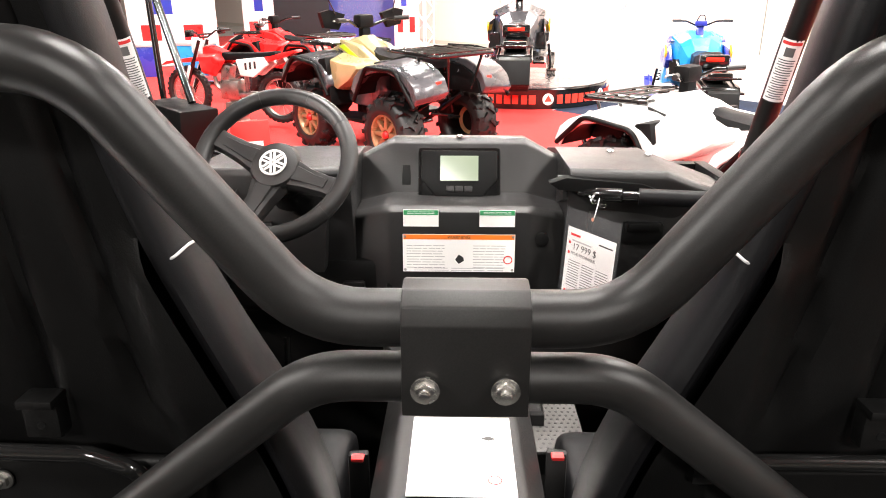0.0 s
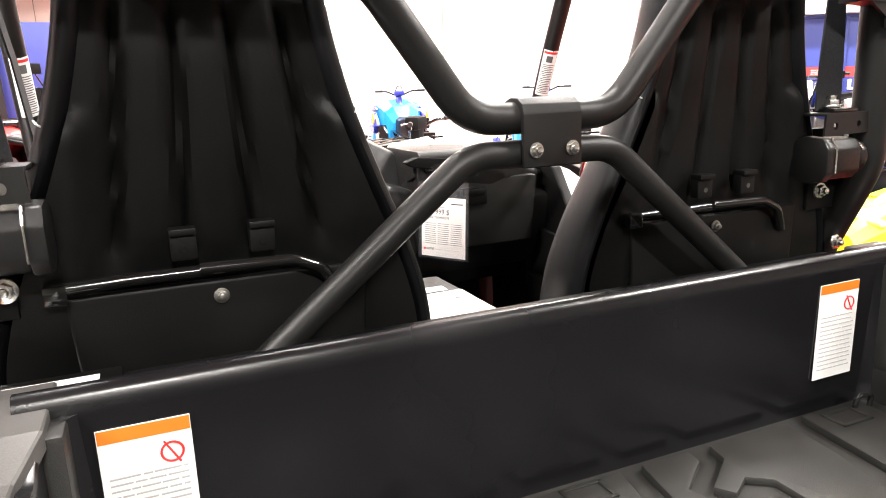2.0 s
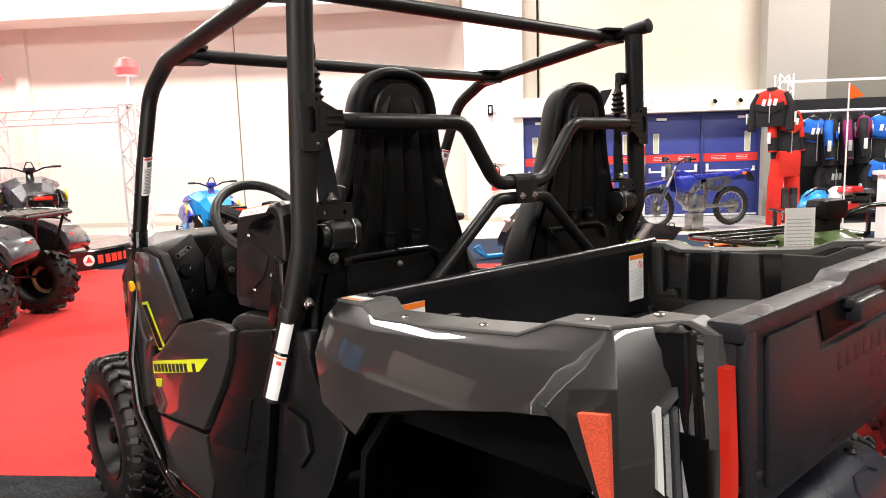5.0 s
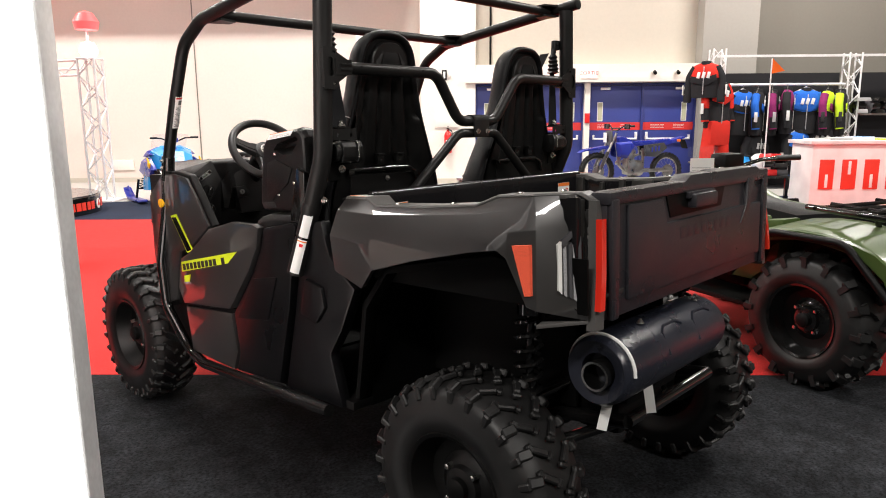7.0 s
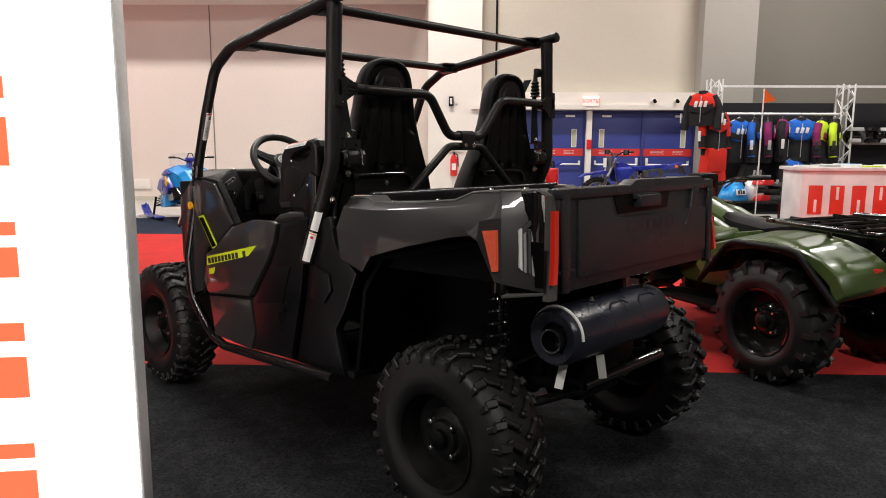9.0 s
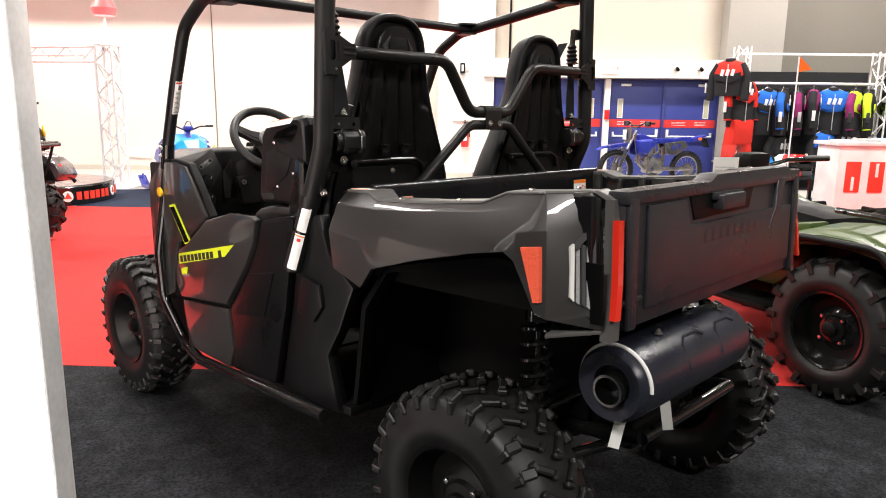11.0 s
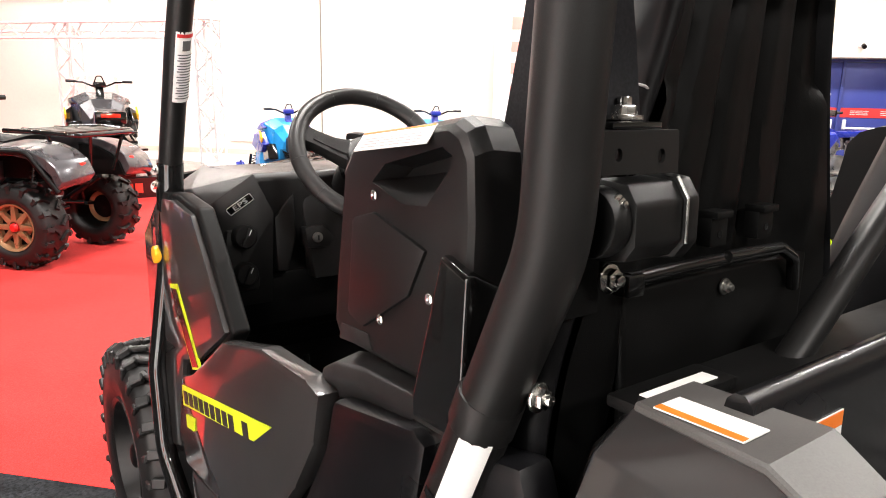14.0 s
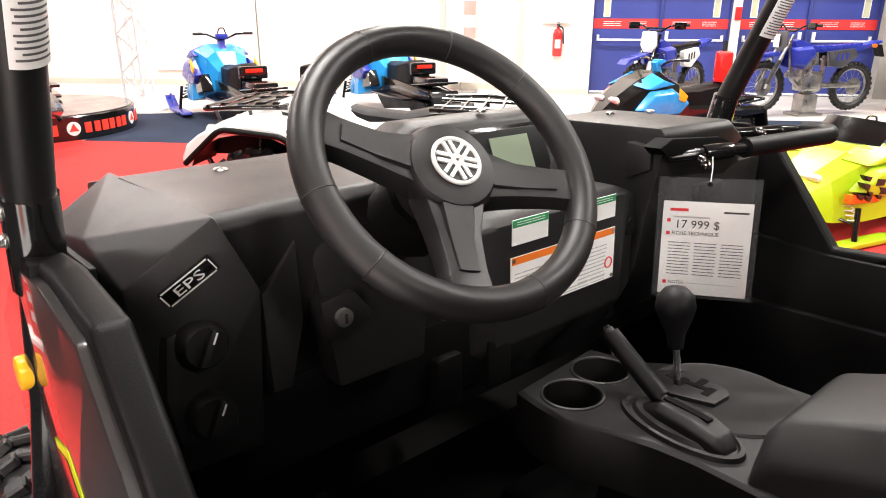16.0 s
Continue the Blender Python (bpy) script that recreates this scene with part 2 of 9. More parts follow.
def bevelled(bm, geom_edges, w, seg=2):
    if w > 0 and geom_edges:
        bmesh.ops.bevel(bm, geom=geom_edges, offset=w, segments=seg, profile=0.6, affect="EDGES", clamp_overlap=True)


def box(bm, sx, sy, sz, m=None, bevel=0.0, seg=2):
    """A box centred on m's origin."""
    r = bmesh.ops.create_cube(bm, size=1.0, matrix=(m or Matrix()) @ Matrix.Diagonal((sx, sy, sz, 1)))
    if bevel:
        es = list({e for v in r["verts"] for e in v.link_edges})
        bevelled(bm, es, bevel, seg)
    return bm


def boxes(*items):
    bm = bmesh.new()
    for it in items:
        sx, sy, sz, x, y, z = it[:6]
        box(bm, sx, sy, sz, pose(x, y, z, *(it[7] if len(it) > 7 else (0, 0, 0))), it[6] if len(it) > 6 else 0.0)
    return bm


def cyl(bm, a, b, r, r2=None, n=16, cap=True, bevel=0.0):
    """A cylinder or cone from point a to point b."""
    a, b = Vector(a), Vector(b)
    d = b - a
    q = d.to_track_quat("Z", "Y").to_matrix().to_4x4()
    m = Matrix.Translation((a + b) / 2) @ q
    ret = bmesh.ops.create_cone(bm, cap_ends=cap, cap_tris=False, segments=n, radius1=r, radius2=r if r2 is None else r2, depth=d.length, matrix=m)
    if bevel:
        es = [e for e in {e for v in ret["verts"] for e in v.link_edges} if len(e.link_faces) == 2 and e.calc_face_angle(0) > 1.0]
        bevelled(bm, es, bevel)
    return bm


def cyls(*items, n=14, bevel=0.0):
    bm = bmesh.new()
    for a, b, r in items:
        cyl(bm, a, b, r, n=n, bevel=bevel)
    return bm


def rounded(points, rad, steps=6):
    """A polyline with its corners rounded."""
    pts = [Vector(p) for p in points]
    out = [pts[0]]
    for i in range(1, len(pts) - 1):
        p, a, b = pts[i], pts[i - 1], pts[i + 1]
        u, v = (a - p), (b - p)
        ang = u.angle(v, math.pi)
        if ang > math.pi - 0.02:
            out.append(p)
            continue
        cut = min(rad / math.tan(ang / 2), u.length * 0.49, v.length * 0.49)
        s, e = p + u.normalized() * cut, p + v.normalized() * cut
        for k in range(steps + 1):
            t = k / steps
            out.append(s * (1 - t) ** 2 + p * 2 * t * (1 - t) + e * t * t)
    out.append(pts[-1])
    return out


def sweep(bm, pts, section, closed=False, cap=True):
    """Sweeps a 2D section (list of (u, v)) along points."""
    pts = [Vector(p) for p in pts]
    n = len(pts)
    tang = []
    for i in range(n):
        if closed:
            t = pts[(i + 1) % n] - pts[i - 1]
        else:
            t = pts[min(i + 1, n - 1)] - pts[max(i - 1, 0)]
        tang.append(t.normalized())
    up = Vector((0, 0, 1)) if abs(tang[0].z) < 0.9 else Vector((0, 1, 0))
    u = tang[0].cross(up).normalized()
    rings = []
    for i in range(n):
        if i:
            q = tang[i - 1].rotation_difference(tang[i])
            u = (q @ u).normalized()
        v = u.cross(tang[i]).normalized()
        rings.append([bm.verts.new(pts[i] + u * a + v * b) for a, b in section])
    k = len(section)
    for i in range(n if closed else n - 1):
        r, s = rings[i], rings[(i + 1) % n]
        for j in range(k):
            bm.faces.new((r[j], r[(j + 1) % k], s[(j + 1) % k], s[j]))
    if cap and not closed:
        bm.faces.new(rings[0][::-1])
        bm.faces.new(rings[-1])
    return bm


def ring2d(r, n=14):
    return [(r * math.cos(2 * math.pi * k / n), r * math.sin(2 * math.pi * k / n)) for k in range(n)]


def tube(bm, points, r, bend=0.06, n=14, steps=6):
    return sweep(bm, rounded(points, bend, steps), ring2d(r, n))


def tubes(*items, n=12):
    bm = bmesh.new()
    for pts, r, bend in items:
        tube(bm, pts, r, bend, n)
    return bm


def torus(bm, m, R, r, n=40, k=12, arc=None, squash=1.0):
    """A ring in m's xy plane."""
    pts = [m @ Vector((R * math.cos(2 * math.pi * i / n), R * math.sin(2 * math.pi * i / n), 0)) for i in range(n)]
    ax = (m.to_3x3() @ Vector((0, 0, 1))).normalized()
    rings = []
    c = m.translation
    for p in pts:
        d = (p - c).normalized()
        rings.append([bm.verts.new(p + d * (r * math.cos(2 * math.pi * j / k)) + ax * (r * squash * math.sin(2 * math.pi * j / k))) for j in range(k)])
    for i in range(n):
        a, b = rings[i], rings[(i + 1) % n]
        for j in range(k):
            bm.faces.new((a[j], b[j], b[(j + 1) % k], a[(j + 1) % k]))
    return bm


def lathe(bm, m, prof, n=40, close=False):
    """Turns a profile of (radius, height) round m's z axis."""
    rings = []
    for r, h in prof:
        rings.append([bm.verts.new(m @ Vector((r * math.cos(2 * math.pi * i / n), r * math.sin(2 * math.pi * i / n), h))) for i in range(n)])
    for a, b in zip(rings, rings[1:] + ([rings[0]] if close else [])):
        for i in range(n):
            bm.faces.new((a[i], a[(i + 1) % n], b[(i + 1) % n], b[i]))
    return bm


def prism(bm, poly, d0, d1, axis="x", bevel=0.0, seg=2, top=None):
    """Extrudes a polygon between d0 and d1 along an axis. poly: (y, z) for x, (x, z) for y, (x, y) for z.
    top: another polygon of equal count for the d1 side."""
    def at(p, d):
        return {"x": (d, p[0], p[1]), "y": (p[0], d, p[1]), "z": (p[0], p[1], d)}[axis]
    top = top or poly
    a = [bm.verts.new(at(p, d0)) for p in poly]
    b = [bm.verts.new(at(p, d1)) for p in top]
    n = len(poly)
    fs = [bm.faces.new(a), bm.faces.new(b[::-1])]
    for i in range(n):
        fs.append(bm.faces.new((a[i], b[i], b[(i + 1) % n], a[(i + 1) % n])))
    bmesh.ops.recalc_face_normals(bm, faces=fs)
    if bevel:
        bevelled(bm, list({e for f in fs for e in f.edges}), bevel, seg)
    return bm


def prisms(*items):
    bm = bmesh.new()
    for it in items:
        prism(bm, *it)
    return bm


def loft(bm, rings, closed=True, cap=True):
    """Skins rings of points that have equal counts."""
    vs = [[bm.verts.new(p) for p in r] for r in rings]
    k = len(rings[0])
    fs = []
    for a, b in zip(vs, vs[1:]):
        for j in range(k if closed else k - 1):
            fs.append(bm.faces.new((a[j], a[(j + 1) % k], b[(j + 1) % k], b[j])))
    if cap and closed:
        fs.append(bm.faces.new(vs[0][::-1]))
        fs.append(bm.faces.new(vs[-1]))
    bmesh.ops.recalc_face_normals(bm, faces=fs)
    return bm


def plate(bm, m, w, h, t=0.0012, bevel=0.0):
    """A thin upright plate in m's xz plane, its face towards -y."""
    return box(bm, w, t, h, m, bevel)


def bolt(m, r=0.011, name="bolt", parent=None, mat=None):
    """A flanged hex bolt head along m's -y."""
    bm = bmesh.new()
    cyl(bm, m @ Vector((0, 0, 0)), m @ Vector((0, -r * 0.35, 0)), r * 1.25, n=18, bevel=r * 0.1)
    cyl(bm, m @ Vector((0, -r * 0.3, 0)), m @ Vector((0, -r * 0.95, 0)), r * 0.92, n=6, bevel=r * 0.08)
    cyl(bm, m @ Vector((0, -r * 0.9, 0)), m @ Vector((0, -r * 1.5, 0)), r * 0.5, n=12, bevel=r * 0.1)
    return part(name, bm, mat or ZINC, parent)


def screw(m, r=0.008, parent=None, mat=None):
    """A low pan-head screw along m's z."""
    bm = bmesh.new()
    lathe(bm, m, [(r, 0), (r, r * 0.3), (r * 0.75, r * 0.5), (r * 0.3, r * 0.55), (0.0003, r * 0.3)], 16)
    return part("screw", bm, mat or STEEL, parent)


def words(text, size, mat, m, parent, depth=0.0004, align="LEFT", name="lettering"):
    """Raised lettering in m's xz plane, read from -y."""
    cu = bpy.data.curves.new(name, "FONT")
    cu.body, cu.size, cu.extrude, cu.align_x, cu.resolution_u = text, size, depth, align, 2
    tmp = new(name, cu)
    dg = bpy.context.evaluated_depsgraph_get()
    me = bpy.data.meshes.new_from_object(tmp.evaluated_get(dg))
    bpy.data.objects.remove(tmp)
    bpy.data.curves.remove(cu)
    me.materials.clear()
    me.materials.append(mat)
    me.transform(m @ pose(0, 0, 0, 90, 0, 0))
    ob = new(name, me)
    ob.parent = shallow(parent)
    return ob


def mirrored(pts, s):
    return [(s * p[0], p[1], p[2]) for p in pts]


def bars(rows, w, h, m, parent, mat=None, seed=3, fill=0.6, t=0.0006, name="print_block"):
    """Rows of unreadable print as thin bars in m's xz plane."""
    rnd = random.Random(seed)
    bm = bmesh.new()
    for i in range(rows):
        z = h / 2 - (i + 0.5) * h / rows
        x = -w / 2
        while x < w / 2 - w * 0.05:
            l = min(w * rnd.uniform(0.1, 0.4), w / 2 - x)
            box(bm, l, t, h / rows * fill * 0.42, m @ pose(x + l / 2, 0, z))
            x += l + w * rnd.uniform(0.015, 0.04)
        if rnd.random() < 0.2:
            continue
    return part(name, bm, mat or INKGREY, parent, smooth=0)


def warning_label(m, w, h, parent, head=True, pict=True, seed=1, name="warning_label"):
    """A white printed label with an orange head, in m's xz plane, face to -y."""
    base = part(name, plate(bmesh.new(), m, w, h, 0.0012), WHITE, parent, "white printed label with an orange head")
    if head:
        part("label_head", plate(bmesh.new(), m @ pose(0, -0.0007, h / 2 - h * 0.05), w * 0.98, h * 0.09, 0.0008), ORANGE, base)
    bars(max(4, int(h / 0.011)), w * 0.84, h * 0.6, m @ pose(0, -0.0009, -h * 0.12), base, INKGREY, seed)
    if pict:
        bm = torus(bmesh.new(), m @ pose(w * 0.27, -0.0009, h * 0.27, 90), w * 0.12, w * 0.014, 24, 6)
        cyl(bm, m @ Vector((w * 0.19, -0.0009, h * 0.35)), m @ Vector((w * 0.35, -0.0009, h * 0.19)), w * 0.012, n=6)
        part("prohibition_mark", bm, INKRED, base)
    return base

# ---------------------------------------------------------------- floor
def slab(name, poly_pq, z0, z1, mat, label):
    bm = bmesh.new()
    pts = [AX * p + BX * q for p, q in poly_pq]
    prism(bm, [(v.x, v.y) for v in pts], z0, z1, "z")
    return single(name, bm, mat, label, "floor", kind="structure", smooth=0)


slab("floor", [(-40, -16), (16, -16), (16, 14.5), (-40, 14.5)], -0.2, 0.0, CONCRETE, "pale polished concrete hall floor")
slab("carpet_black", [(-9, -12), (9.0, -12), (9.0, 1.25), (-9, 1.25)], 0.0, 0.006, BLACKCARPET, "black exhibition carpet under the parked machine")
slab("carpet_red", [(-22, 1.25), (9.0, 1.25), (9.0, 7.15), (-6.0, 7.15), (-9.6, 11.4), (-22, 11.4)], 0.0, 0.007, REDCARPET, "bright red exhibition carpet")
slab("carpet_navy", [(-5.99, 7.16), (9.0, 7.16), (9.0, 9.7), (-5.0, 9.7), (-6.6, 9.1)], 0.0, 0.005, BLUECARPET, "dark navy exhibition carpet")

# ---------------------------------------------------------------- walls
WQ = 12.95   # long wall
PQ = 12.35   # pier, lintel and column
DQ = 12.60   # door leaves


def wall(name, p0, p1, q0, q1, z0, z1, mat, label):
    bm = box(bmesh.new(), p1 - p0, q1 - q0, z1 - z0, pose((p0 + p1) / 2, (q0 + q1) / 2, (z0 + z1) / 2))
    return single(name, bm, mat, label, "wall", hall(0, 0), kind="structure", smooth=0)


wall("wall_long", -40, -1.2, WQ, WQ + 0.3, 0, 8, WALLPINK, "tall pale painted hall wall")
wall("wall_pier", -1.22, -0.09, PQ, WQ + 0.3, 0, 8, WALLWHITE, "white painted wall pier beside the doors")
wall("wall_above_doors", -0.09, 4.51, PQ + 0.42, PQ + 0.7, 2.42, 8, WALLPAINT, "beige wall over the blue doors")
wall("wall_column", 4.51, 5.61, PQ, PQ + 0.9, 0, 8, WALLPALE, "pale grey painted wall column")
wall("wall_right_part", 5.61, 16, PQ + 0.35, PQ + 0.9, 0, 8, WALLGREY, "grey hall wall behind the clothing stand")
wall("wall_end", 15.7, 16, -16, PQ + 0.35, 0, 8, WALLGREY, "grey end wall of the hall")
wall("wall_far_end", -40.3, -40, -16, WQ, 0, 8, WALLPINK, "pale far end wall of the hall")
wall("wall_back", -40, 16, -16.3, -16, 0, 8, WALLGREY, "grey back wall of the hall")
wall("ceiling", -40.3, 16.3, -16.3, WQ + 0.8, 8.0, 8.3, CEILING, "dark hall ceiling")
wall("ceiling_bulkhead", -40, -1.3, WQ - 1.0, WQ - 0.004, 4.32, 7.99, WALLWHITE, "white bulkhead along the top of the wall")
wall("wall_pilaster", -10.98, -10.70, WQ - 0.1, WQ - 0.003, 0, 4.31, WALLPINK, "slim vertical pilaster on the hall wall")
for p in (-18, -6.1):
    wall("trim_joint", p, p + 0.02, WQ - 0.012, WQ - 0.002, 0.3, 4.31, WALLGREY, "vertical joint in the wall panels")
wall("baseboard", -40, -1.23, WQ - 0.03, WQ - 0.004, 0.0, 0.10, WALLPAINT, "low painted baseboard of the long wall")
wall("baseboard_pier", -1.22, -0.10, PQ - 0.03, PQ - 0.004, 0.0, 0.10, WALLPAINT, "low painted baseboard of the wall pier")

# lintel wall round the doors
wall("wall_lintel", -0.088, 4.508, PQ + 0.002, PQ + 0.41, 2.05, 2.42, WALLWHITE, "white lintel over the doors")
wall("trim_ledge", -0.30, 4.50, PQ - 0.06, PQ - 0.003, 2.06, 2.16, WALLWHITE, "narrow ledge on the lintel")
wall("wall_door_mullion", 2.175, 2.285, PQ + 0.06, PQ + 0.5, 0, 2.048, WALLWHITE, "white post between the double doors")

bm = tubes(([(0.23, PQ + 0.38, 2.43), (0.23, PQ + 0.38, 7.9)], 0.022, 0.1))
single("wall_pipe", bm, DARKPLASTIC, "thin dark conduit pipe running up the wall", "pipe", hall(0, 0), kind="structure")


def door_leaf(p0, p1, flip):
    w = p1 - p0
    d = thing("door_1", "blue steel exit door with a red band and push bar", "door", hall((p0 + p1) / 2, DQ), "blue exit doors", "structure")
    part("door_leaf", box(bmesh.new(), w - 0.05, 0.05, 1.98, pose(0, 0, 1.0), 0.004), DOORBLUE, d)
    part("door_jamb", boxes((0.024, 0.12, 2.03, -w / 2 + 0.012, 0, 1.015, 0.002), (0.024, 0.12, 2.03, w / 2 - 0.012, 0, 1.015, 0.002), (w - 0.048, 0.12, 0.04, 0, 0, 2.02, 0.002)), DOORFRAME, d, "blue steel door frame")
    part("door_band", box(bmesh.new(), w - 0.06, 0.004, 0.16, pose(0, -0.028, 1.16)), DOORRED, d, "red warning band across the door")
    sx = -1 if flip else 1
    gx = -0.36 * sx * w + 0.08 * sx
    part("door_window", box(bmesh.new(), 0.085, 0.006, 0.36, pose(gx, -0.027, 1.46)), glass_window, d, "narrow wired glass slit")
    part("window_frame", boxes((0.014, 0.012, 0.39, gx - 0.05, -0.027, 1.46), (0.014, 0.012, 0.39, gx + 0.05, -0.027, 1.46),
                               (0.114, 0.012, 0.014, gx, -0.027, 1.648), (0.114, 0.012, 0.014, gx, -0.027, 1.272)), ALU, d)
    part("push_bar", tubes(([(-w * 0.4, -0.03, 0.90), (-w * 0.4, -0.09, 0.90), (w * 0.4, -0.09, 0.90), (w * 0.4, -0.03, 0.90)], 0.018, 0.02)), ALU, d)
    part("latch_case", box(bmesh.new(), 0.05, 0.05, 0.16, pose(w * 0.4 * sx, -0.045, 0.96), 0.006), ALU, d)
    part("latch_case", box(bmesh.new(), 0.04, 0.04, 0.10, pose(-w * 0.4 * sx, -0.045, 0.93), 0.006), ALU, d)
    part("door_closer", box(bmesh.new(), 0.20, 0.05, 0.05, pose(gx * 0.7, -0.045, 1.93), 0.006), ALU, d)
    part("kick_plate", box(bmesh.new(), w - 0.06, 0.004, 0.035, pose(0, -0.028, 0.035)), ALU, d)
    bars(3, w * 0.26, 0.09, pose(-w * 0.2, -0.031, 1.16), d, WHITE, 5, name="door_print")
    bars(3, w * 0.2, 0.09, pose(w * 0.2, -0.031, 1.16), d, WHITE, 6, name="door_print")
    return d


glass_window = material("wired_glass", (0.5, 0.5, 0.36), 0.2)
for k, (p0, p1) in enumerate([(-0.085, 1.045), (1.045, 2.17), (2.29, 3.40), (3.40, 4.505)]):
    door_leaf(p0, p1, k % 2)

# ---------------------------------------------------------------- wall fixtures
ex = thing("exit_sign", "lit white exit sign with red letters over the doors", "sign", hall(2.22, PQ - 0.05, 2.13))
part("housing", box(bmesh.new(), 0.34, 0.06, 0.21, pose(0, 0, 0.105), 0.008), EXITFACE, ex)
words("SORTIE", 0.112, EXITRED, pose(0, -0.032, 0.065), ex, 0.001, "CENTER")

fe = thing("fire_extinguisher", "red fire extinguisher hung on the white wall", "extinguisher", hall(-0.66, PQ - 0.09, 0.64))
part("cylinder", lathe(bmesh.new(), pose(0, 0, 0), [(0.001, 0), (0.07, 0.0), (0.08, 0.02), (0.08, 0.36), (0.06, 0.42), (0.025, 0.45), (0.025, 0.48), (0.001, 0.48)], 20), BODYRED, fe)
part("valve", boxes((0.05, 0.12, 0.02, 0, -0.03, 0.5, 0.005), (0.04, 0.13, 0.012, 0, -0.03, 0.535, 0.004)), DARKPLASTIC, fe)
part("hose", tubes(([(0, -0.02, 0.48), (0.08, -0.03, 0.46), (0.095, -0.04, 0.2)], 0.012, 0.05)), DARKPLASTIC, fe)
part("label_plate", box(bmesh.new(), 0.09, 0.004, 0.14, pose(0, -0.081, 0.2)), WHITE, fe)

bx = thing("wall_alarm_box", "small black alarm box on the white wall", "alarm", hall(-0.73, PQ - 0.04, 2.12))
part("case", box(bmesh.new(), 0.10, 0.07, 0.20, pose(0, 0, 0.10), 0.008), DARKPLASTIC, bx)
part("lens", box(bmesh.new(), 0.045, 0.02, 0.13, pose(0, -0.035, 0.10), 0.006), CLEARLENS, bx)
part("call_button", box(bmesh.new(), 0.05, 0.02, 0.08, pose(0.10, 0.02, 0.09), 0.004), WALLWHITE, bx)
pl = single("wall_plate", box(bmesh.new(), 0.5, 0.03, 0.22, None, 0.004), WALLWHITE, "small pale service hatch in the hall wall", "hatch", hall(-7.86, WQ - 0.016, 0.38))
copy_thing(pl, hall(-0.68, PQ - 0.016, 1.27))
for p, z in ((3.55, 2.25), (4.02, 2.25)):
    e = thing("emergency_lamp", "small emergency lamp on the lintel", "lamp", hall(p, PQ - 0.035, z))
    part("base", box(bmesh.new(), 0.1, 0.06, 0.05, None, 0.008), WALLWHITE, e)
    part("lamp_head", cyl(bmesh.new(), (0, -0.02, 0.0), (0, -0.09, -0.03), 0.035, n=14), DARKPLASTIC, e)
bm = box(bmesh.new(), 0.1, 0.03, 0.2, None, 0.006)
single("wall_call_point", bm, BODYRED, "small red call point between the doors", "call point", hall(2.23, PQ + 0.043, 1.33))


# ---------------------------------------------------------------- truss towers and round stage
def truss_column(bm, h, w=0.28, r=0.022, bays=9):
    c = [(-w / 2, -w / 2), (w / 2, -w / 2), (w / 2, w / 2), (-w / 2, w / 2)]
    for x, y in c:
        cyl(bm, (x, y, 0), (x, y, h), r, n=8)
    for i in range(bays):
        z0, z1 = h * i / bays, h * (i + 1) / bays
        for k in range(4):
            a, b = c[k], c[(k + 1) % 4]
            if (i + k) % 2:
                a, b = b, a
            cyl(bm, (*a, z0), (*b, z1), r * 0.55, n=6)
    return bm


def tower(m, h, label, lamp=True):
    t = thing("truss_tower", label, "truss", m, "lighting truss towers")
    part("base_plate", box(bmesh.new(), 0.6, 0.6, 0.02, pose(0, 0, 0.011), 0.004), ALU, t)
    part("lattice", truss_column(bmesh.new(), h), ALU, t)
    part("top_plate", box(bmesh.new(), 0.32, 0.32, 0.02, pose(0, 0, h + 0.01), 0.004), ALU, t)
    if lamp:
        part("lamp_globe", lathe(bmesh.new(), pose(0, 0, h + 0.02), [(0.001, 0), (0.1, 0.02), (0.15, 0.12), (0.1, 0.24), (0.001, 0.27)], 18), LAMPWHITE, t, "glaring white lamp")
        part("red_dome", lathe(bmesh.new(), pose(0, 0, h + 0.46), [(0.001, 0.0), (0.17, 0.02), (0.2, 0.14), (0.12, 0.28), (0.001, 0.32)], 18), LAMPRED, t, "red globe over the lamp")
        part("dome_stem", cyl(bmesh.new(), (0, 0, h + 0.28), (0, 0, h + 0.47), 0.02), ALU, t)
    return t


for x, y in ((2.55, 11.3), (0.97, 13.5), (-0.75, 15.6)):
    tower(pose(x, y, 0, 0, 0, HALL_YAW), 2.36, "white-lit aluminium lattice tower with a glaring lamp and red globe")
bm = bmesh.new()
for z, y in ((0, -0.13), (0.24, -0.13), (0.12, 0.13)):
    cyl(bm, (-5.3, y, z), (-0.14, y, z), 0.02, n=8)
for i in range(20):
    x = -5.3 + i * 5.16 / 20
    cyl(bm, (x, -0.13, 0 if i % 2 else 0.24), (x + 5.16 / 20, -0.13, 0.24 if i % 2 else 0), 0.012, n=6)
single("truss_beam", bm, ALU, "aluminium lattice beam between the lighting towers", "truss", pose(2.55, 11.3, 2.1, 0, 0, -53))

st = thing("round_stage", "round black display stage with red brand lettering on its rim", "stage", pose(0.95, 10.5, 0))
part("drum", lathe(bmesh.new(), pose(0, 0, 0.006), [(0.001, 0), (1.2, 0), (1.2, 0.25), (1.19, 0.262), (0.001, 0.262)], 64), GLOSSBLACK, st)
part("top_disc", lathe(bmesh.new(), pose(0, 0, 0.269), [(0.001, 0), (1.17, 0), (1.17, 0.01), (0.001, 0.01)], 64), material("stage_top_vinyl", (0.09, 0.085, 0.085), 0.2, coat=0.3), st)


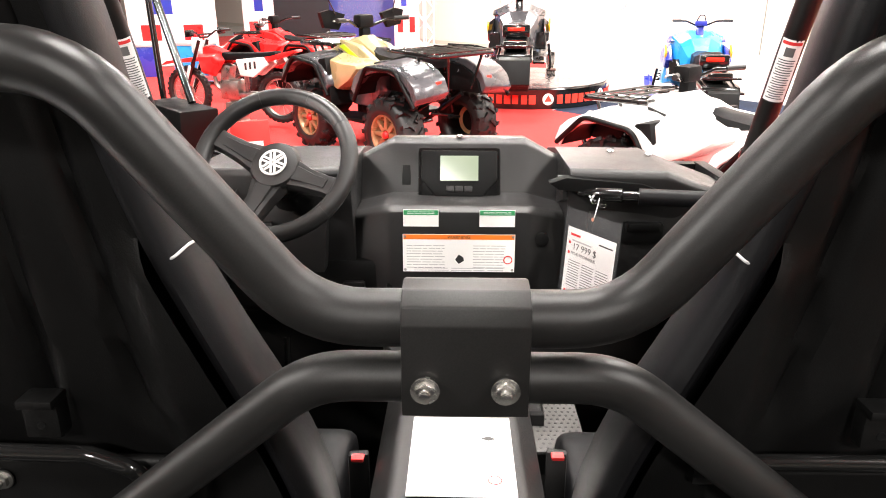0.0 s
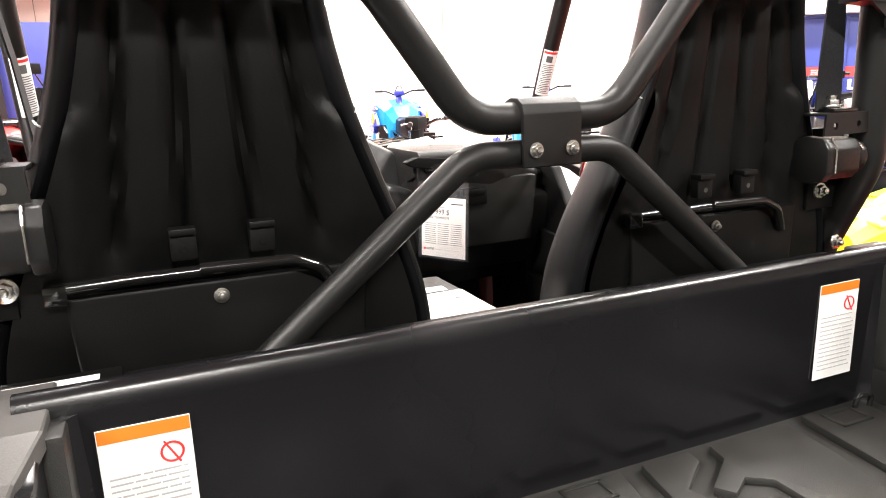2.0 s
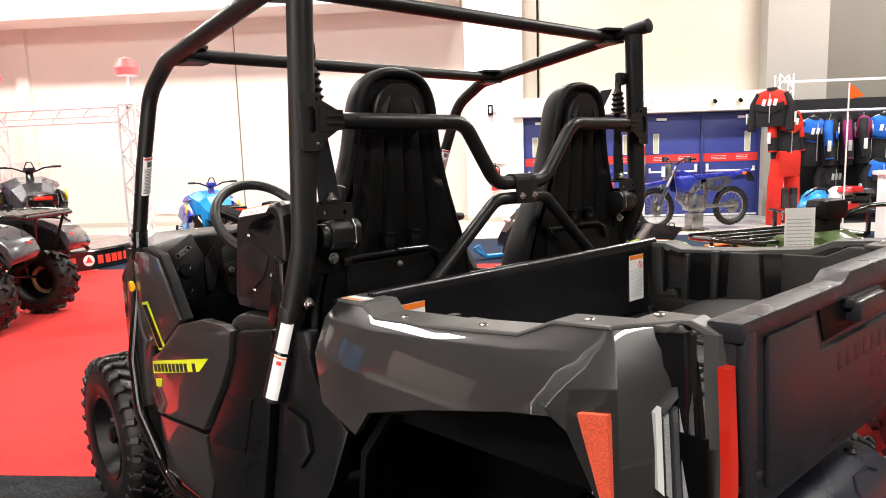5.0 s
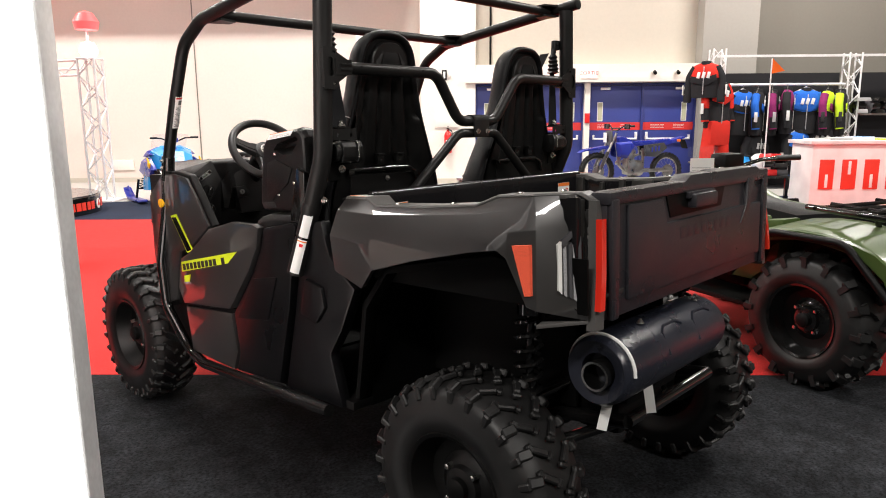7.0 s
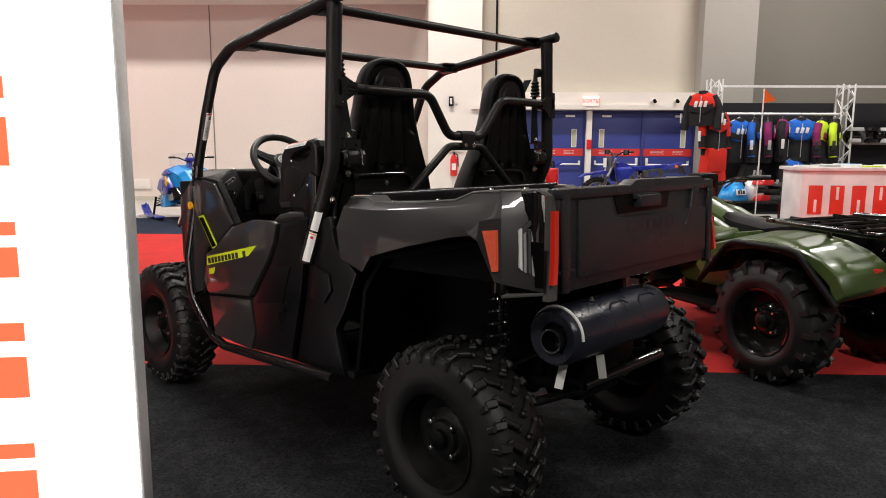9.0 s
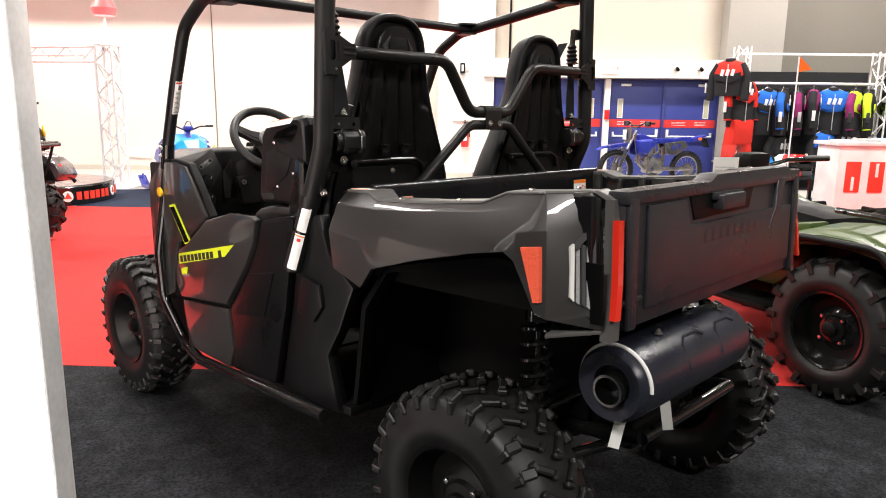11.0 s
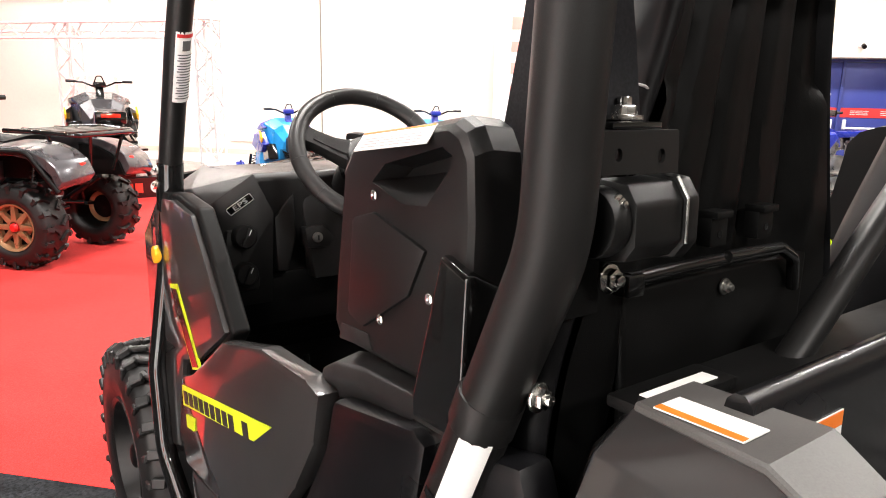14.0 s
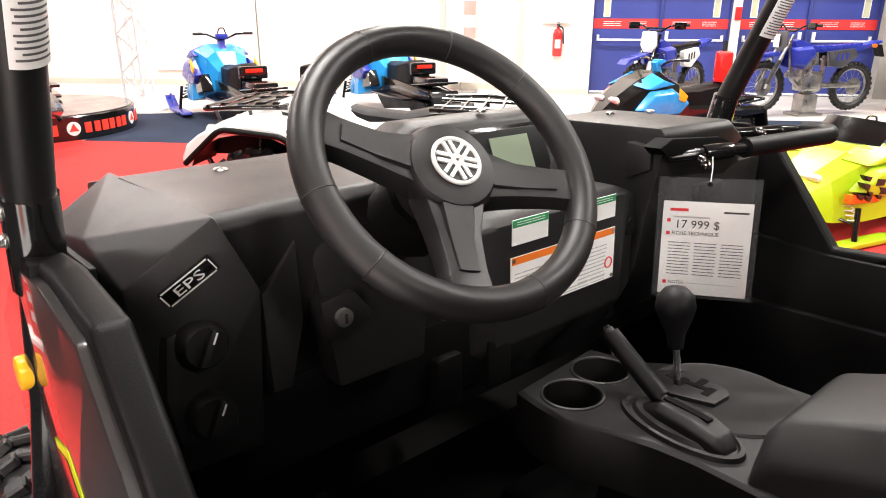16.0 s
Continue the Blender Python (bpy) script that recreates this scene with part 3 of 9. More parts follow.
def block_letters(parent, m_of, count, w, h, gap, mat, name="brand_letter", seed=0):
    """A row of upright slab shapes standing for brand lettering."""
    shapes = [
        [(-.5, 0), (-.5, 1), (.4, 1), (.4, 0)],
        [(-.4, 0), (-.4, 1), (.45, 1), (.45, 0)],
        [(-.5, 0), (-.5, 1), (.5, 1), (.5, 0)],
    ]
    for k in range(count):
        bm = bmesh.new()
        prism(bm, [(x * w, z * h) for x, z in shapes[(k + seed) % 3]], -0.004, 0.004, "y")
        bm.transform(m_of(k))
        part(name, bm, mat, parent, smooth=0)


BRANDRED = material("brand_red_paint", (0.75, 0.05, 0.03), 0.45)
for a0 in (-116, -72, -28):
    block_letters(st, lambda k: pose(0, 0, 0.075) @ pose(0, 0, 0, 0, 0, a0 + k * 5.2 + 90) @ pose(0, -1.204, 0), 6, 0.088, 0.115, 0.02, BRANDRED)
    part("brand_disc", cyl(bmesh.new(), *[pose(0, 0, 0.135, 0, 0, a0 - 8 + 90) @ Vector((0, -r, 0)) for r in (1.197, 1.206)], 0.075, n=24), WHITE, st, "white round emblem with red strokes")
    part("brand_mark", cyl(bmesh.new(), *[pose(0, 0, 0.135, 0, 0, a0 - 8 + 90) @ Vector((0, -r, 0)) for r in (1.204, 1.21)], 0.058, n=3), BRANDRED, st)

# tall white banner with red letters
bn = thing("banner_stand", "tall white banner with red vertical lettering", "banner", hall(-2.3, 12.5))
part("banner_cloth", box(bmesh.new(), 0.5, 0.02, 2.9, pose(0, 0, 1.62), 0.004), WHITE, bn)
part("foot", box(bmesh.new(), 0.6, 0.4, 0.03, pose(0, 0, 0.016), 0.006), STEEL, bn)
part("pole", cyl(bmesh.new(), (0, 0.03, 0.02), (0, 0.03, 3.05), 0.016), STEEL, bn)
# lettering lightened: the glare that washes it out is put into its colour
block_letters(bn, lambda k: pose(0.05, -0.014, 0.6 + k * 0.4, 0, 90, 0) @ pose(0, 0, 0), 6, 0.22, 0.2, 0, material("glare_washed_red_print", (0.72, 0.30, 0.26), 0.6))

# lit sign panel beside the path
LB = (-1.53, 0.40)
LB_YAW = -38.0

# ---------------------------------------------------------------- the side-by-side
VT = pose(0, -0.0416, 0.0299, -2.227, 0.345, 0)   # tilts the body nose down to fit the camera's view
utv = thing("utility_vehicle", "dark grey two-seat utility vehicle with black roll cage and bed", "off-road vehicle", VT)


def sub(name, bm, mat, parent=None, label="", smooth=38.0):
    return part(name, bm, mat, parent or utv, label, smooth)


# ---- roll cage
def further_in(before):
    for ob in cage.children:
        if ob not in before:
            ob.location.x -= 0.028


cage = sub("roll_cage", tubes(([(-0.68, 0.637, 1.845), (0.68, 0.637, 1.845)], 0.0195, 0)), CAGE, None, "textured black tubular roll cage")
sub("front_crossbar", tubes(([(-0.69, 1.223, 1.785), (0.69, 1.223, 1.785)], 0.0195, 0)), CAGE, cage)
for s in (-1, 1):
    before = set(cage.children)
    sub("roof_rail", tubes((mirrored([(0.684, 0.500, 1.862), (0.686, 1.30, 1.777), (0.688, 1.455, 1.70), (0.690, 1.57, 1.48), (0.69, 1.680, 1.24)], s), 0.0235, 0.16), n=18), CAGE, cage)
    sub("rail_cap", cyl(bmesh.new(), (s * 0.684, 0.492, 1.863), (s * 0.684, 0.502, 1.862), 0.0245, n=18, bevel=0.003), CAGE, cage)
    sub("rear_pillar", tubes((mirrored([(0.674, 0.548, 1.84), (0.698, 0.566, 1.255), (0.697, 0.645, 1.09), (0.7148, 0.7365, 0.864)], s), 0.0300, 0.16), n=18), CAGE, cage)
    sub("pillar_sleeve", cyl(bmesh.new(), (s * 0.6965, 0.640, 1.105), (s * 0.6985, 0.654, 1.070), 0.0325, n=18, bevel=0.003), CAGE, cage)
    sub("front_post_sleeve", tubes((mirrored([(0.69, 1.674, 1.26), (0.69, 1.697, 1.16)], s), 0.027, 0)), GLOSSBLACK, cage)
    sub("front_post", tubes((mirrored([(0.69, 1.694, 1.18), (0.70, 1.722, 1.02), (0.725, 1.76, 0.80), (0.725, 1.745, 0.60), (0.705, 1.60, 0.42), (0.72, 1.45, 0.395), (0.745, 0.55, 0.425)], s), 0.021, 0.14), n=16), GLOSSBLACK, cage)
    for z, y in ((1.245, 1.678), (1.215, 1.685)):
        bolt(pose(s * 0.665, y, z, 0, 0, 90 * s), 0.009, "clamp_bolt", cage)
        bolt(pose(s * 0.715, y, z, 0, 0, 90 * s), 0.007, "clamp_bolt", cage)
    for y, z in ((0.637, 1.845), (1.223, 1.785)):
        bm = bmesh.new()
        prism(bm, [(-0.055, 0.0), (0.055, 0.0), (0.026, 0.075), (-0.026, 0.075)], -0.004, 0.004, "z")
        bm.transform(pose(s * 0.675, y, z + 0.021, 0, 0, 90 * s))
        prism(bm, [(s * 0.675, y - 0.05), (s * 0.675, y + 0.05), (s * 0.60, y + 0.024), (s * 0.60, y - 0.024)], z - 0.026, z - 0.018, "z")
        sub("crossbar_bracket", bm, CAGE, cage)
        bolt(pose(s * 0.635, y, z + 0.026, 90, 0, 0) , 0.007, "bracket_bolt", cage, CAGE)
    if s > 0:
        further_in(before)
# shoulder bar and brace
sub("shoulder_bar", tubes(([(-0.665, 0.55, 1.534), (-0.54, 0.533, 1.532), (-0.228, 0.511, 1.530), (-0.100, 0.526, 1.363), (0.110, 0.526, 1.363),
                            (0.236, 0.511, 1.532), (0.54, 0.533, 1.535), (0.645, 0.55, 1.537)], 0.0195, 0.078), n=22), CAGE, cage)
sub("lower_brace", tubes(([(-0.466, 0.551, 0.99), (-0.416, 0.541, 1.055), (-0.101, 0.526, 1.319), (0.109, 0.526, 1.319), (0.424, 0.541, 1.055), (0.474, 0.551, 0.99)], 0.0175, 0.075), n=20), CAGE, cage)
bm = bmesh.new()
cp = [(0.552, 1.370), (0.549, 1.383), (0.534, 1.388), (0.516, 1.387), (0.504, 1.380), (0.5005, 1.368), (0.500, 1.304), (0.505, 1.302), (0.508, 1.340), (0.509, 1.363), (0.518, 1.377), (0.534, 1.379), (0.542, 1.370)]
prism(bm, cp, -0.0375, 0.0455, "x", 0.0012)
sub("tube_clamp", bm, CAGE, cage, "folded black steel clamp plate")


def pierced(bm, outer, holes, y0, y1):
    """Plate across y with real holes: outlines as (x, z)."""
    loops = []
    for pts in [outer] + holes:
        vs = [bm.verts.new((x, y0, z)) for x, z in pts]
        loops += [bm.edges.new((vs[i], vs[(i + 1) % len(vs)])) for i in range(len(vs))]
    faces = [g for g in bmesh.ops.triangle_fill(bm, edges=loops, use_beauty=True)["geom"] if isinstance(g, bmesh.types.BMFace)]
    out = bmesh.ops.extrude_face_region(bm, geom=faces)["geom"]
    bmesh.ops.translate(bm, verts=[g for g in out if isinstance(g, bmesh.types.BMVert)], vec=(0, y1 - y0, 0))
    bmesh.ops.recalc_face_normals(bm, faces=bm.faces)
    return bm


def ring_xz(cx, cz, rx, rz, n=12, flat=None):
    pts = [(cx + rx * math.cos(2 * math.pi * k / n), cz + rz * math.sin(2 * math.pi * k / n)) for k in range(n)]
    return pts if flat is None else [(max(x, flat) if flat < cx else min(x, flat), z) for x, z in pts]


for s in (-1, 1):
    bolt(pose(0.004 + s * 0.0260, 0.499, 1.3245), 0.0078, "clamp_bolt", cage)
    for x, y, z in ((0.305, 0.5165, 1.546), (0.562, 0.5362, 1.549)):
        # dark disc on the tube paints the shade of a hole
        sub("bar_hole_disc", cyl(bmesh.new(), (s * x, y - 0.0186, z - 0.0128), (s * x, y - 0.0196, z - 0.0132), 0.0042, n=12), DARKPLASTIC, cage)
    before = set(cage.children)
    # pierced gusset plate on the pillar and the folded socket that holds the bar
    bm = bmesh.new()
    outer = [(0.708, 1.592), (0.664, 1.592), (0.654, 1.576), (0.618, 1.558), (0.608, 1.552), (0.606, 1.516), (0.614, 1.510), (0.652, 1.486), (0.654, 1.470), (0.666, 1.464), (0.708, 1.464)]
    pierced(bm, [(s * x, z) for x, z in outer], [[(s * x, z) for x, z in ring_xz(0.683, 1.532, 0.019, 0.030, 14, 0.672)],
            [(s * x, z) for x, z in ring_xz(0.668, 1.576, 0.006, 0.006)], [(s * x, z) for x, z in ring_xz(0.669, 1.481, 0.006, 0.006)]], 0.522, 0.527)
    gus = sub("shoulder_gusset", bm, CAGE, cage, "pierced black steel gusset plate")
    sub("gusset_flange", boxes((0.005, 0.045, 0.115, s * 0.7065, 0.546, 1.528, 0.0015)), CAGE, gus)
    bm = bmesh.new()
    loft(bm, [[(s * x, y, z) for y, z in ((0.520, 1.533 - h), (0.520, 1.533 + h), (0.568, 1.533 + h), (0.568, 1.533 - h))] for x, h in ((0.662, 0.026), (0.630, 0.0235), (0.600, 0.0225))])
    for dz in (-0.008, 0.008):
        box(bm, 0.045, 0.004, 0.007, pose(s * 0.622, 0.519, 1.533 + dz), 0.0015)
    sub("bar_socket", bm, CAGE, gus)
    bolt(pose(s * 0.669, 0.530, 1.481), 0.005, "gusset_bolt", gus)
    # belt guide boot, its hook on the pillar, and the belt
    bm = bmesh.new()
    prof = [(0.012, 0.0)]
    for k in range(5):
        prof += [(0.028 - k * 0.0018, 0.004 + k * 0.017), (0.019 - k * 0.0014, 0.0125 + k * 0.017)]
    prof += [(0.010, 0.090), (0.009, 0.105), (0.001, 0.105)]
    lathe(bm, pose(s * 0.632, 0.590, 1.571), prof, 20)
    boot = sub("belt_guide_boot", bm, PLASTIC, cage, "ribbed black rubber boot")
    bm = boxes((0.040, 0.026, 0.044, s * 0.645, 0.585, 1.694, 0.010), (0.016, 0.020, 0.034, s * 0.633, 0.588, 1.672, 0.006))
    cyl(bm, (s * 0.640, 0.572, 1.698), (s * 0.640, 0.566, 1.698), 0.008, n=14, bevel=0.001)
    sub("belt_guide_hook", bm, PLASTIC, boot)
    bm = bmesh.new()
    loft(bm, [[(s * (x + dx * w), y + dy, z) for dx, dy in ((-0.5, 0), (0.5, 0), (0.5, 0.003), (-0.5, 0.003))] for x, y, z, w in ((0.628, 0.592, 1.585, 0.030), (0.624, 0.588, 1.50, 0.044), (0.618, 0.584, 1.42, 0.054), (0.613, 0.580, 1.345, 0.058))])
    sub("seat_belt", bm, CLOTHBLACK, cage, "black webbing seat belt")
    bm = bmesh.new()
    loft(bm, [[(s * (x + dx), y + dy, z) for dx, dy in ((-0.001, 0), (0.001, 0), (0.001, 0.046), (-0.001, 0.046))] for x, y, z in ((0.615, 0.600, 1.66), (0.600, 0.640, 1.58), (0.585, 0.685, 1.45), (0.578, 0.722, 1.335), (0.565, 0.775, 1.15), (0.555, 0.80, 1.02))])
    sub("belt_webbing", bm, CLOTHBLACK, cage)
    # retractor: folded bracket with two holes, faceted housing, bolts
    rb = sub("retractor_bracket", boxes((0.105, 0.055, 0.005, s * 0.622, 0.578, 1.340, 0.0015)), CAGE, cage)
    bm = bmesh.new()
    pierced(bm, [(s * x, z) for x, z in ((0.672, 1.342), (0.572, 1.342), (0.570, 1.306), (0.672, 1.308))],
            [[(s * x, z) for x, z in ring_xz(0.594, 1.321, 0.0052, 0.0062)], [(s * x, z) for x, z in ring_xz(0.648, 1.323, 0.0045, 0.0055)]], 0.549, 0.553)
    sub("bracket_flange", bm, CAGE, rb)
    sub("bracket_back", boxes((0.08, 0.008, 0.14, s * 0.645, 0.604, 1.245, 0.003)), DARKPLASTIC, rb)
    sub("belt_tongue", boxes((0.062, 0.040, 0.006, s * 0.622, 0.572, 1.346, 0.002)), GLOSSBLACK, rb)
    bolt(pose(s * 0.613, 0.575, 1.350, -90), 0.013, "belt_bolt", cage)
    bm = bmesh.new()
    sec = [(0.535, 1.284), (0.545, 1.300), (0.575, 1.303), (0.595, 1.296), (0.600, 1.245), (0.575, 1.232), (0.545, 1.236), (0.535, 1.250)]
    prism(bm, [(y, z) for y, z in sec], s * 0.640, s * 0.578, "x", 0.004)
    prism(bm, [(0.567 + (y - 0.567) * 1.10, 1.268 + (z - 1.268) * 1.10) for y, z in sec], s * 0.578, s * 0.560, "x", 0.004)
    cyl(bm, (s * 0.662, 0.567, 1.268), (s * 0.640, 0.567, 1.268), 0.030, n=18, bevel=0.004)
    ret = sub("belt_retractor", bm, CONSOLEBLACK, cage, "faceted black seat belt retractor")
    bm = bmesh.new()
    loop = [(s * 0.5785, 0.567 + (y - 0.567) * 1.11, 1.268 + (z - 1.268) * 1.11) for y, z in (sec[7], sec[0], sec[1])] 
    tube(bm, loop, 0.0016, 0.004, 8)
    sub("retractor_rim", bm, ZINC, ret)
    bolt(pose(s * 0.648, 0.548, 1.285, 0, 0, 0), 0.006, "retractor_screw", ret)
    bolt(pose(s * 0.612, 0.585, 1.212), 0.011, "retractor_bolt", cage)
    bolt(pose(s * 0.68, 0.60, 1.112, 0, 0, 10), 0.011, "pillar_bolt", cage)
    bolt(pose(s * 0.66, 0.645, 1.118, 0, 0, 90 * s), 0.008, "pillar_bolt", cage, GLOSSBLACK)
    # labels on the tubes
    m0, m1 = Vector((s * 0.690, 1.5560, 1.5130)), Vector((s * 0.690, 1.6122, 1.3880))
    def tube_label(a, b, r, arc, face):
        d = (b - a).normalized()
        u = (face - d * face.dot(d)).normalized()
        v = d.cross(u)
        g = bmesh.new()
        rings = [[p + (u * math.cos(w) + v * math.sin(w)) * r for w in [arc * (i / 8 - 0.5) for i in range(9)]] for p in (a, b)]
        loft(g, rings, closed=False)
        return g
    lab = sub("post_label", tube_label(m0, m1, 0.0262, 1.7, Vector((0.4 * -s, -1, 0.1))), WHITE, cage, "white printed warning sticker on the post")
    bmh = tube_label(m0 + (m1 - m0) * 0.03, m0 + (m1 - m0) * 0.08, 0.0266, 1.5, Vector((0.4 * -s, -1, 0.1)))
    sub("label_head", bmh, DOORRED, lab)
    sub("prohibition_mark", tube_label(m0 + (m1 - m0) * 0.12, m0 + (m1 - m0) * 0.26, 0.0266, 0.7, Vector((0.4 * -s, -1, 0.1))), INKDARK, lab)
    for k in range(17):
        a = m0 + (m1 - m0) * (0.31 + k * 0.039)
        sub("print_line", tube_label(a, a + (m1 - m0) * 0.016, 0.0266, (1.3, 1.15, 1.3, 0.9)[k % 4], Vector((0.4 * -s, -1, 0.1))), INKDARK, lab)
    pa, pb = Vector((s * 0.6982, 0.6512, 1.074)), Vector((s * 0.7140, 0.7322, 0.874))
    lab = sub("pillar_label", tube_label(pa, pb, 0.0312, 1.05, Vector((s * 0.75, -0.75, 0.1))), WHITE, cage, "long white sticker wrapped on the pillar foot")
    sub("label_head", tube_label(pa + (pb - pa) * 0.44, pa + (pb - pa) * 0.46, 0.0316, 1.05, Vector((s * 0.75, -0.75, 0.1))), ORANGE, lab)
    sub("prohibition_mark", tube_label(pa + (pb - pa) * 0.49, pa + (pb - pa) * 0.54, 0.0316, 0.4, Vector((s * 0.75, -0.75, 0.1))), INKRED, lab)
    sub("label_joint", tube_label(pa + (pb - pa) * 0.38, pa + (pb - pa) * 0.42, 0.0316, 2.2, Vector((s * 0.75, -0.75, 0.1))), GLOSSBLACK, lab)
    if s > 0:
        further_in(before)

# ---- seats
SEAT_OUT = [(0.0, 1.672), (0.05, 1.667), (0.09, 1.648), (0.118, 1.612), (0.133, 1.56), (0.146, 1.48), (0.170, 1.39), (0.208, 1.29), (0.248, 1.19), (0.270, 1.10), (0.272, 0.99), (0.25, 0.90)]
HEAD = [(0.0, 1.630), (0.030, 1.627), (0.055, 1.612), (0.073, 1.588), (0.082, 1.555), (0.084, 1.530)]


def smooth_curve(pts, per=4):
    """Points of a curve that runs smoothly through the given ones."""
    out = []
    for i in range(len(pts) - 1):
        p = [Vector(pts[max(0, min(len(pts) - 1, i + k))]) for k in (-1, 0, 1, 2)]
        for j in range(per):
            t = j / per
            out.append(0.5 * (2 * p[1] + (p[2] - p[0]) * t + (2 * p[0] - 5 * p[1] + 4 * p[2] - p[3]) * t * t + (3 * p[1] - p[0] - 3 * p[2] + p[3]) * t ** 3))
    return out + [Vector(pts[-1])]


def seat(cx):
    st = sub("seat", boxes((0.36, 0.40, 0.06, cx, 0.84, 0.68, 0.008)), VINYL, None, "black vinyl bucket seat with a moulded plastic back")
    half = smooth_curve(SEAT_OUT)

    def ybase(z):
        return 0.606 - 0.085 * (z - 1.25)

    def offset(d):
        """Half outline moved inwards by d."""
        res = []
        for i, p in enumerate(half):
            t = half[min(i + 1, len(half) - 1)] - half[max(i - 1, 0)]
            nrm = Vector((t.y, -t.x)).normalized()
            q = p + nrm * d
            res.append((max(0.0, q.x) if i else 0.0, q.y))
        return res
    # upholstered rim: rolled back edge, side bolster, front
    bm = bmesh.new()
    rings = []
    for d, dy in ((0.030, 0.026), (0.027, 0.010), (0.021, 0.000), (0.012, -0.004), (0.004, 0.001), (0.0, 0.012), (0.001, 0.034), (0.008, 0.062), (0.020, 0.082), (0.036, 0.094)):
        pts = offset(d)
        side = [(x, ybase(z) + dy * (1.0 + max(0.0, 1.42 - z) * 1.3), z) for x, z in pts]
        rings.append([(cx + x, y, z) for x, y, z in side] + [(cx - x, y, z) for x, y, z in side[:0:-1]])
    loft(bm, rings)
    sub("backrest", bm, VINYL, st, smooth=60)
    # moulded shell with three shallow flutes and lower flares
    bm = bmesh.new()
    inner = offset(0.026)
    rows = []
    zs = [1.642 - 0.0125 * k for k in range(57)]
    for z in zs:
        w = 0.0
        for (x0, z0), (x1, z1) in zip(inner, inner[1:]):
            if z0 >= z >= z1 and z0 > z1:
                w = x0 + (x1 - x0) * (z0 - z) / (z0 - z1)
        w = max(w, 0.012)
        row = []
        for i in range(41):
            x = w * (i / 20 - 1)
            a = abs(x)
            ramp = min(1.0, max(0.0, (1.525 - z) / 0.03)) * min(1.0, max(0.0, (z - 1.205) / 0.04))
            k = 0.70 + 0.30 * min(1.0, max(0.0, (1.53 - z) / 0.30))
            groove = sum(math.exp(-((x - g * k) / 0.0085) ** 2) for g in (-0.118, -0.040, 0.040, 0.118)) * 0.013 * ramp
            flare = min(1.0, max(0.0, (1.392 - z) / 0.020)) * min(1.0, max(0.0, (a - (0.120 + 0.10 * max(0, 1.37 - z))) / 0.022))
            row.append(bm.verts.new((cx + x, ybase(z) + 0.012 + groove - 0.016 * flare - 0.004 * ramp, z)))
        rows.append(row)
    for r0, r1 in zip(rows, rows[1:]):
        for i in range(40):
            bm.faces.new((r0[i], r1[i], r1[i + 1], r0[i + 1]))
    bmesh.ops.recalc_face_normals(bm, faces=bm.faces)
    sub("back_shell", bm, SHELL, st, "black moulded seat shell", 32)
    for sx in (-1, 1):
        sub("seat_clip", boxes((0.030, 0.018, 0.032, cx + sx * 0.0445, 0.600, 1.236, 0.003), (0.030, 0.024, 0.008, cx + sx * 0.0445, 0.597, 1.254, 0.002)), SHELL, st)
        # black disc on the clip in place of a hole's shade
        sub("clip_hole_disc", cyl(bmesh.new(), (cx + sx * 0.0445, 0.5912, 1.233), (cx + sx * 0.0445, 0.5902, 1.233), 0.004, n=10), GLOSSBLACK, st)
    # head cap: raised arch; dark trapezoid between two paler facets, shading put into colour
    arch = [(x, z) for x, z in smooth_curve(HEAD, 3)]
    full = [(-x, z) for x, z in arch[::-1]] + [(x, z) for x, z in arch[1:]]
    bm = bmesh.new()
    loft(bm, [[(cx + x * k, ybase(z) + dy, 1.575 + (z - 1.575) * k) for x, z in full] for k, dy in ((1.06, 0.014), (1.03, -0.004), (0.97, -0.009), (0.90, -0.009))])
    sub("head_cap", bm, CONSOLEBLACK, st, "rounded plastic cap behind the headrest", 25)
    bm = bmesh.new()
    yc = ybase(1.57) - 0.010
    for quad_pts in ([(-0.026, 1.612), (0.026, 1.612), (0.050, 1.528), (-0.050, 1.528)],):
        prism(bm, [(cx + x, z) for x, z in quad_pts], yc + 0.004, yc - 0.0015, "y", 0.002)
    sub("cap_panel", bm, SHELL, st)
    for sx in (-1, 1):
        bm = bmesh.new()
        vs = [bm.verts.new((cx + sx * x, y, z)) for x, y, z in ((0.030, yc - 0.002, 1.611), (0.052, yc + 0.001, 1.600), (0.070, yc + 0.003, 1.572), (0.054, yc - 0.003, 1.545))]
        vb = [bm.verts.new(v.co + Vector((0, 0.008, 0))) for v in vs]
        bm.faces.new(vs)
        bm.faces.new(vb[::-1])
        for i in range(4):
            bm.faces.new((vs[i], vb[i], vb[(i + 1) % 4], vs[(i + 1) % 4]))
        bmesh.ops.recalc_face_normals(bm, faces=bm.faces)
        sub("cap_facet", bm, PLASTIC, st)
        sub("shell_bolt", cyl(bmesh.new(), (cx + sx * 0.055, 0.585, 1.535), (cx + sx * 0.055, 0.567, 1.535), 0.013, n=16, bevel=0.002), SHELL, st)
    # steel bar across the lower back in two pieces, end lug, lower cover
    sub("back_bar", tubes(([(cx - 0.185, 0.594, 1.203), (cx - 0.10, 0.594, 1.205), (cx - 0.02, 0.594, 1.205)], 0.0075, 0.03)), GLOSSBLACK, st, "gloss black steel bar")
    sub("back_bar", tubes(([(cx - 0.03, 0.590, 1.208), (cx + 0.08, 0.590, 1.206), (cx + 0.115, 0.592, 1.190), (cx + 0.135, 0.60, 1.15)], 0.0075, 0.03)), GLOSSBLACK, st, "gloss black steel bar")
